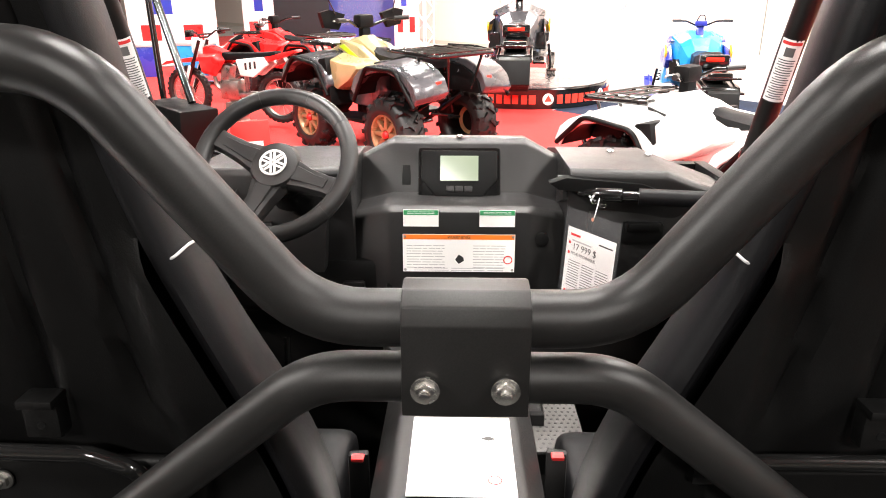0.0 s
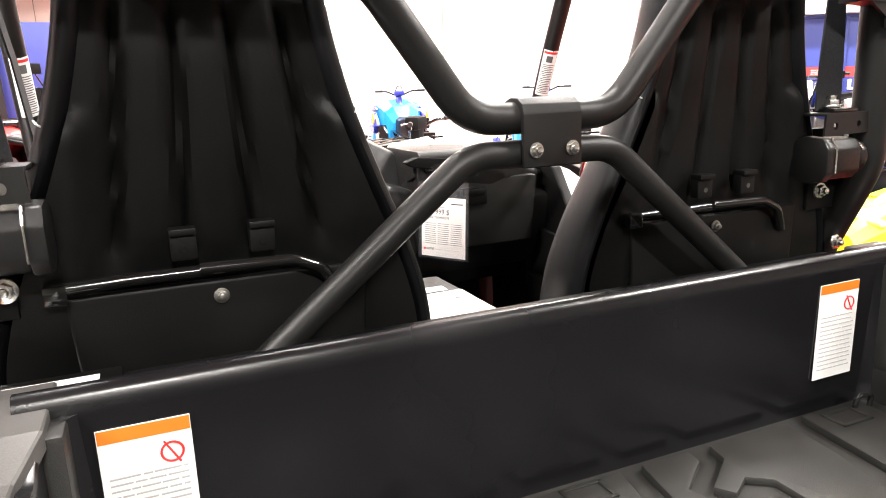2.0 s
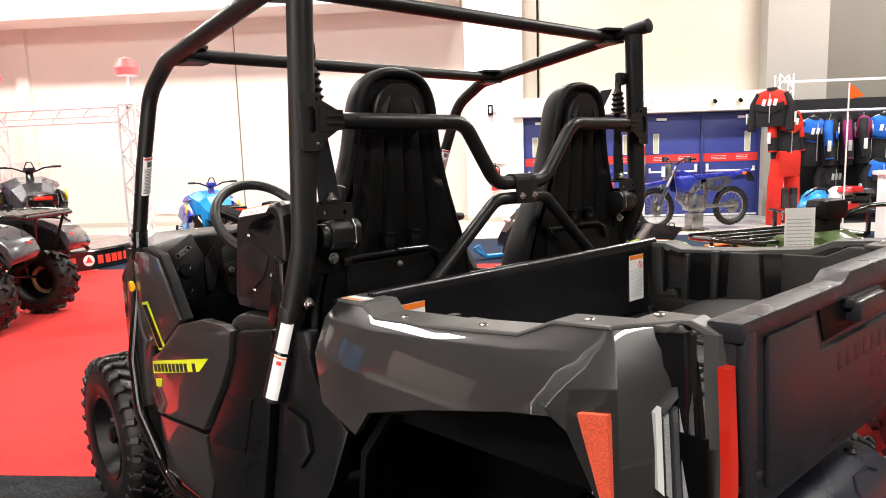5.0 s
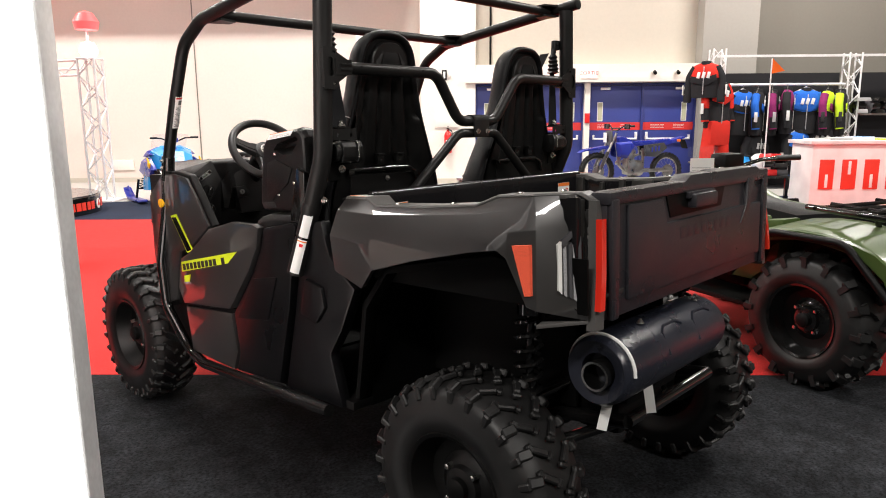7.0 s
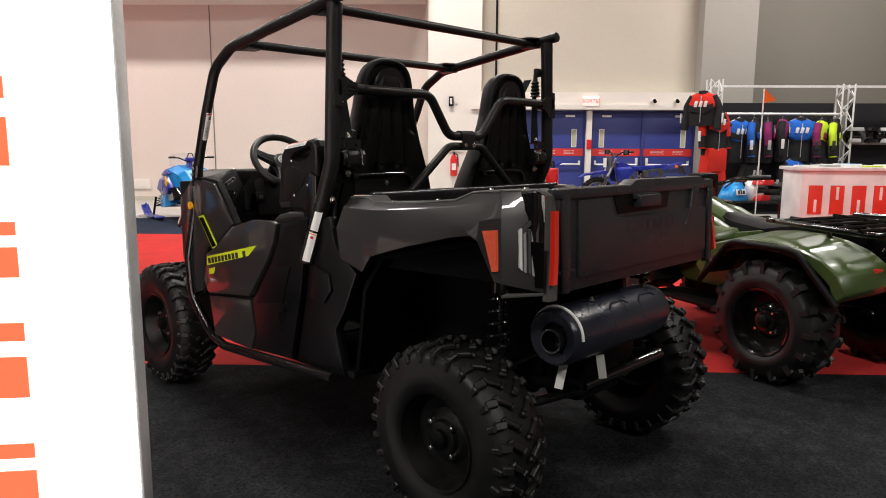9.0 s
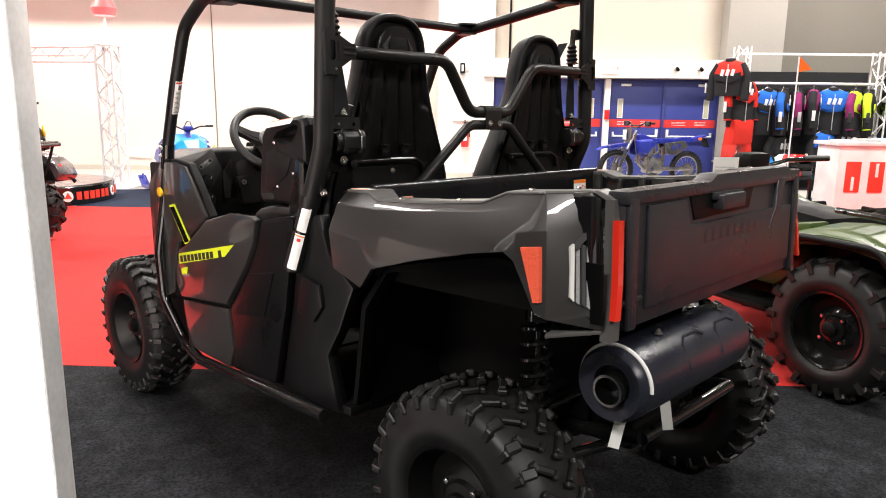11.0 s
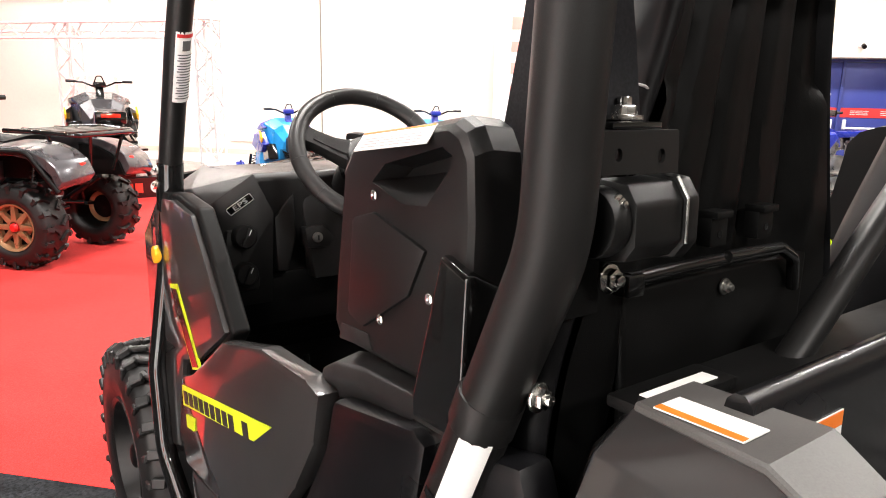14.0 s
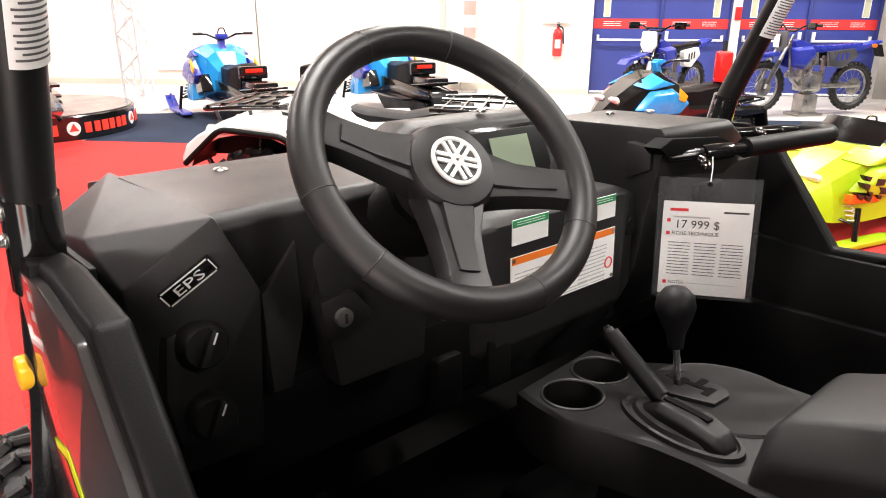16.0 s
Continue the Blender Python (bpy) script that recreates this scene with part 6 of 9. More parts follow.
sub("switch_blank", box(bmesh.new(), 0.022, 0.008, 0.05, m @ pose(-0.125, 0.006, 0.0), 0.003), DARKPLASTIC, pod)
for s in (-1, 1):
    g = sub("green_label", plate(bmesh.new(), pose(s * 0.084, 1.5705, 1.126), 0.078, 0.038), WHITE, pod, "small white label with a green head")
    part("label_head", plate(bmesh.new(), pose(s * 0.084, 1.5698, 1.139), 0.076, 0.011, 0.001), GREENLAB, g)
    bars(2, 0.06, 0.007, pose(s * 0.084, 1.5692, 1.139), g, WHITE, 3)
wl = sub("warning_plate", plate(bmesh.new(), pose(0, 1.5708, 1.045), 0.25, 0.088, 0.002), WHITE, pod, "large white warning plate with an orange head")
part("label_head", plate(bmesh.new(), pose(0, 1.5696, 1.083), 0.246, 0.011, 0.001), ORANGE, wl)
words("WARNING", 0.0105, INK, pose(0, 1.569, 1.0795), wl, 0.0002, "CENTER")
bars(9, 0.085, 0.058, pose(-0.074, 1.5696, 1.037), wl, INKGREY, 21)
bars(9, 0.072, 0.058, pose(0.068, 1.5696, 1.037), wl, INKGREY, 22)
bars(2, 0.2, 0.010, pose(0, 1.5696, 1.007), wl, INKGREY, 23)
part("prohibition_mark", torus(bmesh.new(), pose(0.11, 1.5694, 1.03, 90), 0.009, 0.0012, 20, 6), INKRED, wl)
part("pictogram", prisms(([(-0.008, 1.03), (0.0, 1.042), (0.010, 1.036), (0.012, 1.028), (0.0, 1.02)], 1.5698, 1.569, "y")), INK, wl)
for x in (-0.12, 0.12):
    for z in (1.006, 1.084):
        part("rivet", cyl(bmesh.new(), (x, 1.570, z), (x, 1.568, z), 0.003, n=10), STEEL, wl)
# dash top screws and ledge
for x, y, z in ((-0.61, 1.717, 1.204), (-0.46, 1.76, 1.238), (0.0, 1.76, 1.274), (0.36, 1.76, 1.240), (0.44, 1.72, 1.240)):
    screw(pose(x, y, z, 3), 0.009, dash, ZINC)
# left switch cluster
def hull(points, bevel):
    """A solid of flat facets round the points."""
    bm = bmesh.new()
    vs = [bm.verts.new(p) for p in points]
    r = bmesh.ops.convex_hull(bm, input=vs)
    bmesh.ops.delete(bm, geom=[v for v in r["geom_interior"] if isinstance(v, bmesh.types.BMVert)], context="VERTS")
    bmesh.ops.dissolve_limit(bm, angle_limit=0.02, verts=bm.verts, edges=bm.edges)
    bevelled(bm, [e for e in bm.edges if e.calc_face_angle(0) > 0.15], bevel, 2)
    return bm


CORNER, FOLD, NOSE, EDGE, CHIN = (-0.646, 1.697, 1.200), (-0.566, 1.539, 1.239), (-0.648, 1.574, 1.176), (-0.529, 1.532, 1.157), (-0.615, 1.568, 1.102)
clus = sub("switch_panel", hull([CORNER, FOLD, NOSE, EDGE, CHIN, (-0.636, 1.575, 0.96), (-0.525, 1.570, 0.96), (-0.650, 1.88, 1.175), (-0.560, 1.88, 1.236), (-0.640, 1.88, 0.95), (-0.525, 1.88, 0.95)], 0.003), PLASTIC, dash)
bm = bmesh.new()
prism(bm, [(-0.632, 1.13), (-0.545, 1.142), (-0.535, 1.08), (-0.548, 0.985), (-0.628, 0.985), (-0.640, 1.06)], 1.60, 1.556, "y", 0.008, top=[(-0.620, 1.125), (-0.555, 1.134), (-0.548, 1.08), (-0.558, 0.995), (-0.618, 0.995), (-0.628, 1.06)])
sub("knob_panel", bm, PLASTIC, clus)
bm = bmesh.new()
prism(bm, [(-0.524, 1.152), (-0.512, 1.158), (-0.468, 1.226), (-0.452, 1.11), (-0.478, 1.02), (-0.520, 1.02)], 1.60, 1.548, "y", 0.003, 2, top=[(-0.522, 1.146), (-0.514, 1.150), (-0.478, 1.195), (-0.476, 1.10), (-0.496, 1.03), (-0.518, 1.03)])
sub("dash_flank", bm, PLASTIC, dash)
for z in (1.111, 1.033):
    kn = sub("knob", lathe(bmesh.new(), pose(-0.588, 1.572, z, 90, 0, 0), [(0.033, -0.002), (0.032, 0.006), (0.026, 0.009), (0.0245, 0.030), (0.021, 0.034), (0.001, 0.034)], 24), GRIP, clus)
    sub("knob_grip", boxes((0.008, 0.014, 0.038, -0.588, 1.537, z, 0.002, (0, 25, 0))), PLASTIC, kn)
    sub("knob_pointer", boxes((0.002, 0.002, 0.012, -0.582, 1.5305, z + 0.01, 0, (0, 25, 0))), WHITE, kn)
B_X = (Vector(FOLD) - Vector(NOSE)).normalized()
B_N = (Vector(EDGE) - Vector(NOSE)).cross(B_X).normalized()
if B_N.y > 0:
    B_N = -B_N
B_U = B_X.cross(-B_N)
B_O = Vector((-0.594, 1.548, 1.178))
B_O = B_O - B_N * (B_O - Vector(NOSE)).dot(B_N) + B_N * 0.006
BADGE = Matrix(((B_X.x, -B_N.x, B_U.x, B_O.x), (B_X.y, -B_N.y, B_U.y, B_O.y), (B_X.z, -B_N.z, B_U.z, B_O.z), (0, 0, 0, 1)))
badge = sub("badge", plate(bmesh.new(), BADGE @ pose(0, 0.004, 0), 0.060, 0.0175, 0.011, 0.0012), GLOSSBLACK, clus, "small dark badge with silver letters")
bm = bmesh.new()
for w, h, x, z in ((0.054, 0.0012, 0, 0.0076), (0.054, 0.0012, 0, -0.0076), (0.0012, 0.0125, -0.0284, 0), (0.0012, 0.0125, 0.0284, 0)):
    box(bm, w, 0.002, h, BADGE @ pose(x, -0.0016, z))
part("badge_rim", bm, SILVER, badge)
words("EPS", 0.0135, SILVER, BADGE @ pose(0, -0.0018, -0.0049) @ Matrix.Diagonal((1.75, 1, 1, 1)), badge, 0.0004, "CENTER")
bm = bmesh.new()
prism(bm, [(-0.455, 1.118), (-0.41, 1.122), (-0.385, 1.09), (-0.40, 1.07), (-0.45, 1.072)], 1.60, 1.545, "y", 0.005)
kb = sub("ignition_plate", bm, PLASTIC, dash)
sub("ignition_barrel", cyl(bmesh.new(), (-0.428, 1.548, 1.095), (-0.428, 1.538, 1.095), 0.011, n=18, bevel=0.001), STEEL, kb)
sub("key_slot", boxes((0.003, 0.003, 0.011, -0.428, 1.5375, 1.095)), INK, kb)
# faceted uprights of the dash
for x0, x1 in ((-0.46, -0.28),):
    bm = bmesh.new()
    prism(bm, [(x0, 1.195), (x1, 1.195), (x1 - 0.02, 1.0), (x0 + 0.03, 1.0)], 1.60, 1.555, "y", 0.008)
    sub("dash_facet", bm, PLASTIC, dash)
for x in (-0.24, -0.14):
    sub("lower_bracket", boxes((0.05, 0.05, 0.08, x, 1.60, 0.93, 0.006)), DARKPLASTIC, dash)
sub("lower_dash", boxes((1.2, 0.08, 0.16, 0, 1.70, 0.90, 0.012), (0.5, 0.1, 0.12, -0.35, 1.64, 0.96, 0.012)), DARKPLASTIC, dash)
sub("socket", cyl(bmesh.new(), (0.185, 1.60, 1.075), (0.185, 1.578, 1.075), 0.016, n=20, bevel=0.002), DARKPLASTIC, dash)
# glove box and passenger side
bm = bmesh.new()
prism(bm, [(0.28, 1.15), (0.62, 1.15), (0.60, 0.95), (0.30, 0.95)], 1.60, 1.565, "y", 0.012)
gb = sub("glove_box", bm, PLASTIC, dash)
sub("glove_latch", boxes((0.09, 0.016, 0.05, 0.40, 1.56, 1.10, 0.008), (0.07, 0.02, 0.02, 0.40, 1.555, 1.115, 0.005)), DARKPLASTIC, gb)
# patch stands proud of the dash; its dark colour paints the slot's shade
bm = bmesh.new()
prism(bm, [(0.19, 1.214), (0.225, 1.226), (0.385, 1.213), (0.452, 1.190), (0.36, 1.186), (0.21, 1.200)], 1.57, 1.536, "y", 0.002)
sub("dash_slot_shade", bm, SHADEBLACK, dash, "dark raised patch painting the shade of a tray slot")
sub("bar_socket", hull([(0.225, 1.575, 1.208), (0.285, 1.575, 1.205), (0.225, 1.575, 1.168), (0.285, 1.575, 1.165), (0.215, 1.62, 1.215), (0.295, 1.62, 1.215), (0.215, 1.62, 1.15), (0.295, 1.62, 1.15)], 0.004), PLASTIC, dash)
bm = tubes(([(0.255, 1.605, 1.182), (0.262, 1.555, 1.190), (0.285, 1.515, 1.197), (0.364, 1.480, 1.201), (0.60, 1.432, 1.203), (0.645, 1.45, 1.203), (0.640, 1.54, 1.200), (0.56, 1.60, 1.195)], 0.0105, 0.03))
gr = sub("grab_bar", bm, GLOSSBLACK, dash, "black passenger grab bar")
sub("grab_grip", tubes(([(0.364, 1.480, 1.201), (0.600, 1.432, 1.203), (0.645, 1.45, 1.203), (0.643, 1.50, 1.202)], 0.0175, 0.035)), VINYL, gr)
sub("bar_collar", cyl(bmesh.new(), (0.285, 1.513, 1.197), (0.335, 1.490, 1.200), 0.0145, n=18, bevel=0.002), GLOSSBLACK, gr)
for x, y, z in ((0.275, 1.520, 1.190), (0.585, 1.570, 1.203)):
    bm = bmesh.new()
    for k in range(5):
        torus(bm, pose(x + 0.006 * k, y - 0.012, z - 0.004 * k, 90 * (k % 2), 40, 20 * k), 0.008, 0.0016, 14, 6)
    sub("tie_chain", bm, CHROME, gr)
# steering wheel
SW = pose(-0.361, 1.426, 1.277, 51, 0, -7.2)
sw = sub("steering_wheel", torus(bmesh.new(), SW, 0.1507, 0.0170, 64, 16), GRIP, dash, "black three-spoke steering wheel")
sub("wheel_hub", lathe(bmesh.new(), SW @ pose(0, 0, -0.03), [(0.035, -0.05), (0.05, 0.0), (0.052, 0.018), (0.046, 0.028), (0.03, 0.032), (0.001, 0.033)], 28), PLASTIC, sw)
for a, wide in ((-107, 1.15), (-20, 1.0), (157, 1.0)):
    bm = bmesh.new()
    loft(bm, [[(r, w * wide * u, h + t * v) for u, v in ((-1, -1), (1, -1), (0.82, 1), (-0.82, 1))] for r, w, h, t in ((0.030, 0.036, -0.020, 0.013), (0.075, 0.025, -0.018, 0.012), (0.115, 0.022, -0.010, 0.011), (0.150, 0.024, -0.002, 0.010))])
    bevelled(bm, list(bm.edges), 0.004, 2)
    bm.transform(SW @ pose(0, 0, 0, 0, 0, a))
    sub("wheel_spoke", bm, GRIP, sw)
    bm = bmesh.new()
    loft(bm, [[(r, w * wide * u, h + t * v) for u, v in ((-1, -1), (1, -1), (0.8, 1), (-0.8, 1))] for r, w, h, t in ((0.045, 0.018, -0.006, 0.003), (0.085, 0.013, -0.0055, 0.003), (0.118, 0.011, 0.001, 0.003))])
    bm.transform(SW @ pose(0, 0, 0, 0, 0, a))
    sub("spoke_rib", bm, PLASTIC, sw)
for a in (35, 70, 110, 185, 215, 280, 320):
    sub("rim_seam", torus(bmesh.new(), SW @ pose(0, 0, 0, 0, 0, a) @ pose(0.1507, 0, 0, 90, 0, 0), 0.0168, 0.0007, 24, 5), INK, sw)
sub("emblem_plate", cyl(bmesh.new(), SW @ Vector((0, 0, -0.008)), SW @ Vector((0, 0, 0.0045)), 0.027, n=32), INK, sw)
# emblem's shine comes from a pale base colour, standing in for chrome reflections
sub("emblem_ring", torus(bmesh.new(), SW @ pose(0, 0, 0.0045), 0.0255, 0.0024, 40, 8), SILVER, sw, "pale silver ring of the hub emblem")
for k in range(3):
    for d in (-0.006, 0.006):
        bm = box(bmesh.new(), 0.0038, 0.044, 0.003, SW @ pose(0, 0, 0.0055, 0, 0, 60 * k + 10) @ pose(d * 0.62, 0, 0))
        sub("emblem_stroke", bm, SILVER, sw)
sub("steering_column", cyls((SW @ Vector((0, 0, -0.05)), SW @ Vector((0, 0, -0.30)), 0.03), (SW @ Vector((0, 0, -0.06)), SW @ Vector((0, 0, -0.12)), 0.05)), DARKPLASTIC, sw)

# ---- centre console
bm = bmesh.new()
loft(bm, [[(-w, y, z0), (-w, y, z1 - 0.05), (-w * 0.72, y, z1), (w * 0.72, y, z1), (w, y, z1 - 0.05), (w, y, z0)] for y, w, z0, z1 in ((0.56, 0.112, 0.5, 1.01), (0.68, 0.112, 0.5, 1.025), (1.08, 0.112, 0.5, 1.018), (1.185, 0.112, 0.5, 0.982), (1.205, 0.116, 0.5, 0.955), (1.215, 0.118, 0.5, 0.90))])
bevelled(bm, [e for e in bm.edges if e.calc_face_angle(0) > 0.3], 0.008, 2)
con = sub("centre_console", bm, PLASTIC, None, "black console box between the seats")
sub("console_label", boxes((0.130, 0.165, 0.0012, 0.005, 0.852, 1.0262)), WHITE, con, "large white instruction label")
sub("console_label", boxes((0.090, 0.030, 0.0012, 0.001, 0.960, 1.0262)), WHITE, con, "small white label")
for x, y, yaw in ((-0.140, 0.925, 8), (0.141, 0.935, -8)):
    bm = box(bmesh.new(), 0.030, 0.020, 0.075, pose(x, y + 0.012, 0.925, -12, 0, yaw), 0.006)
    box(bm, 0.012, 0.006, 0.16, pose(x, y + 0.016, 0.83, -6, 0, yaw), 0.002)
    buckle = sub("belt_buckle", bm, PLASTIC, con, "black seat belt buckle with a red button")
    sub("release_button", boxes((0.018, 0.014, 0.006, x, y + 0.004, 0.9625, 0.002)), INKRED, buckle)
perf = sub("perforated_panel", boxes((0.085, 0.17, 0.006, 0.172, 1.16, 0.872, 0.002)), TRIMGREY, con, "grey perforated panel beside the console")
bm = bmesh.new()
for i in range(7):
    for j in range(13):
        cyl(bm, (0.138 + i * 0.011 + (j % 2) * 0.0055, 1.086 + j * 0.0122, 0.8748), (0.138 + i * 0.011 + (j % 2) * 0.0055, 1.086 + j * 0.0122, 0.8754), 0.0026, n=8)
# dark dots on the panel paint the shade inside its holes
sub("perforation_dots", bm, INK, perf)
sub("label_pictogram", prisms(([(0.03, 0.885), (0.04, 0.89), (0.05, 0.884), (0.04, 0.88)], 1.0268, 1.0274, "z")), INK, con)
sub("label_mark", torus(bmesh.new(), pose(0.045, 0.80, 1.0268), 0.008, 0.0008, 18, 6), INKRED, con)
bm = bmesh.new()
loft(bm, [[(-w, y, 0.5), (-w, y, z - 0.03), (-w * 0.85, y, z), (w * 0.85, y, z), (w, y, z - 0.03), (w, y, 0.5)] for y, w, z in ((1.12, 0.112, 0.86), (1.3, 0.105, 0.860), (1.41, 0.105, 0.85), (1.44, 0.105, 0.66), (1.62, 0.105, 0.66))])
bevelled(bm, [e for e in bm.edges if e.calc_face_angle(0) > 0.3], 0.010, 2)
# tunnel flanks near-black, shade beside the console painted in
tun = sub("console_tunnel", bm, SHADEBLACK, con)
CUPS = ((-0.098, 1.472), (-0.008, 1.490))
bm = bmesh.new()
rim = [(-0.146, 1.535), (-0.155, 1.49), (-0.160, 1.44), (-0.152, 1.41), (-0.139, 1.379), (-0.124, 1.32), (-0.119, 1.27), (-0.124, 1.15), (0.15, 1.15), (0.152, 1.29), (0.142, 1.36), (0.115, 1.41), (0.065, 1.47), (0.045, 1.55)]
def loop_at(pts, z):
    vs = [bm.verts.new((x, y, z)) for x, y in pts]
    return vs, [bm.edges.new((vs[i], vs[(i + 1) % len(vs)])) for i in range(len(vs))]
def skirt(va, vb):
    for i in range(len(va)):
        bm.faces.new((va[i], va[(i + 1) % len(va)], vb[(i + 1) % len(vb)], vb[i]))
def inset(pts, d):
    cx, cy = 0.0, 1.34
    return [(x - d * (1 if x > cx else -1), y - d * (1 if y > cy else -1)) for x, y in pts]
top_v, edges = loop_at(inset(rim, 0.005), 0.9005)
mid_v, _ = loop_at(rim, 0.8955)
low_v, _ = loop_at(rim, 0.815)
skirt(top_v, mid_v)
skirt(mid_v, low_v)
for x, y in CUPS:
    circle = [(x + 0.0425 * math.cos(math.tau * k / 32), y + 0.0425 * math.sin(math.tau * k / 32)) for k in range(32)]
    hv, he = loop_at(circle, 0.9005)
    edges += he
    dv, _ = loop_at([(x + (a - x) * 0.86, y + (b - y) * 0.86) for a, b in circle], 0.825)
    skirt(hv, dv)
    bm.faces.new(dv)
bmesh.ops.triangle_fill(bm, use_beauty=True, use_dissolve=False, edges=edges, normal=(0, 0, 1))
bmesh.ops.recalc_face_normals(bm, faces=bm.faces)
sub("console_top", bm, CONSOLEBLACK, tun)
for x, y in CUPS:
    sub("cup_rim", torus(bmesh.new(), pose(x, y, 0.9005), 0.0440, 0.003, 40, 8), CONSOLEBLACK, tun)
# flat round deck with the shift gate
deck = sub("shift_deck", lathe(bmesh.new(), pose(0.050, 1.322, 0.892) @ Matrix.Diagonal((1.0, 1.1, 1, 1)), [(0.100, 0.0), (0.099, 0.009), (0.096, 0.012), (0.092, 0.0105), (0.001, 0.0105)], 44), CONSOLEBLACK, tun)
bm = bmesh.new()
prism(bm, [(-0.006, 1.372), (0.000, 1.410), (0.045, 1.426), (0.080, 1.388), (0.064, 1.322), (0.050, 1.312), (0.012, 1.314)], 0.895, 0.909, "z", 0.004)
gp = sub("shift_gate", bm, CONSOLEBLACK, tun)
# solid dark bars paint the shade of the gate's slots
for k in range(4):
    sub("gate_slot_bar", boxes((0.026, 0.011, 0.003, 0.036 + 0.016 * (k % 2), 1.336 + 0.021 * k, 0.9085)), SHADEBLACK, gp)
sub("gate_slot_bar", boxes((0.009, 0.075, 0.003, 0.040, 1.368, 0.9083)), SHADEBLACK, gp)
sub("shift_lever", cyls(((0.034, 1.383, 0.90), (0.031, 1.392, 0.985), 0.0055)), CHROME, tun)
sub("shift_knob", lathe(bmesh.new(), pose(0.031, 1.390, 0.962, -4, -2, 0), [(0.001, 0), (0.011, 0.0), (0.014, 0.022), (0.024, 0.046), (0.0285, 0.062), (0.026, 0.078), (0.016, 0.089), (0.001, 0.092)], 26), VINYL, tun, "round black shift knob")
# parking brake on an oval boot
OVAL = pose(-0.064, 1.322, 0.899, 0, 0, -9)
bb = sub("brake_base", lathe(bmesh.new(), OVAL @ Matrix.Diagonal((0.52, 1.08, 1, 1)), [(0.088, 0.0), (0.086, 0.008), (0.080, 0.009), (0.077, 0.005), (0.070, 0.006), (0.064, 0.012), (0.001, 0.013)], 44), CONSOLEBLACK, tun)
bm = bmesh.new()
loft(bm, [[(-w, y, 0.0), (-w, y, h * 0.7), (-w * 0.6, y, h), (w * 0.6, y, h), (w, y, h * 0.7), (w, y, 0.0)] for y, w, h in ((-0.078, 0.012, 0.010), (-0.066, 0.022, 0.026), (-0.03, 0.026, 0.034), (0.02, 0.024, 0.032), (0.045, 0.018, 0.020), (0.06, 0.010, 0.010))])
bevelled(bm, [e for e in bm.edges if e.calc_face_angle(0) > 0.25], 0.004, 2)
bm.transform(OVAL)
bh = sub("brake_housing", bm, CONSOLEBLACK, bb, "", 50)
# dark bar on the housing, slot shade put into its colour
sub("housing_slot_bar", box(bmesh.new(), 0.010, 0.07, 0.003, OVAL @ pose(0.0, -0.010, 0.0335)), SHADEBLACK, bb)
sub("brake_lever", tubes(([(-0.060, 1.320, 0.912), (-0.055, 1.362, 0.928), (-0.050, 1.452, 0.993)], 0.009, 0.03)), CONSOLEBLACK, tun, "black parking brake lever")
sub("brake_grip", tubes(([(-0.0535, 1.358, 0.926), (-0.0502, 1.446, 0.9885)], 0.0138, 0)), VINYL, tun)
sub("brake_button", cyl(bmesh.new(), (-0.0502, 1.446, 0.9885), (-0.0498, 1.456, 0.9957), 0.007, n=14), GLOSSBLACK, tun)
for s in (-1, 1):
    bk = sub("buckle", boxes((0.022, 0.03, 0.06, s * 0.128, 0.66, 0.985, 0.004)), DARKPLASTIC, con)
    sub("buckle_button", boxes((0.018, 0.014, 0.006, s * 0.128, 0.652, 1.0165, 0.001)), INKRED, bk)
# perforated floor mat and pedal
mat_ob = sub("floor_mat", boxes((0.42, 0.55, 0.012, 0.40, 1.30, 0.452, 0.004)), CAGE, None, "grey perforated foot mat")
# driver mat darker than the passenger's: foot-well shade put into its colour
sub("driver_mat", boxes((0.42, 0.55, 0.012, -0.40, 1.30, 0.452, 0.004)), DARKPLASTIC, None)
for ix in range(8):
    for iy in range(9):
        sub("mat_stud", cyl(bmesh.new(), (0.22 + ix * 0.05, 1.06 + iy * 0.055, 0.456), (0.22 + ix * 0.05, 1.06 + iy * 0.055, 0.462), 0.011, n=8), INK, mat_ob)
ped = sub("pedal", boxes((0.09, 0.012, 0.06, -0.42, 1.50, 0.56, 0.003, (35, 0, 0))), STEEL, None, "serrated steel pedal")
sub("pedal_arm", tubes(([(-0.42, 1.51, 0.56), (-0.42, 1.62, 0.64), (-0.42, 1.64, 0.80)], 0.008, 0.04)), GLOSSBLACK, ped)

# ---------------------------------------------------------------- lit sign beside the path
sg = thing("light_box_sign", "tall lit white sign panel with red vertical lettering shapes", "sign", pose(LB[0], LB[1], 0.0, 0, 0, LB_YAW))
part("cabinet", box(bmesh.new(), 1.0, 0.09, 2.6, pose(-0.50, 0.047, 1.31), 0.006), ALU, sg)
part("lit_face", box(bmesh.new(), 0.985, 0.006, 2.55, pose(-0.50, -0.0015, 1.31)), LIGHTBOX, sg, "glowing white sign face")
for k in range(7):
    w = (0.20, 0.24, 0.17, 0.26, 0.21, 0.18, 0.23)[k]
    bm = box(bmesh.new(), 0.46, 0.004, w * 0.5, pose(-0.52, -0.0065, 0.35 + k * 0.33))
    box(bm, 0.46, 0.004, w * 0.22, pose(-0.52, -0.0065, 0.35 + k * 0.33 + w * 0.55))
    part("letter_block", bm, LIGHTLETTER, sg, smooth=0)
part("lit_face", box(bmesh.new(), 0.985, 0.006, 2.55, pose(-0.50, 0.0955, 1.31)), LIGHTBOX, sg, "glowing white sign face")
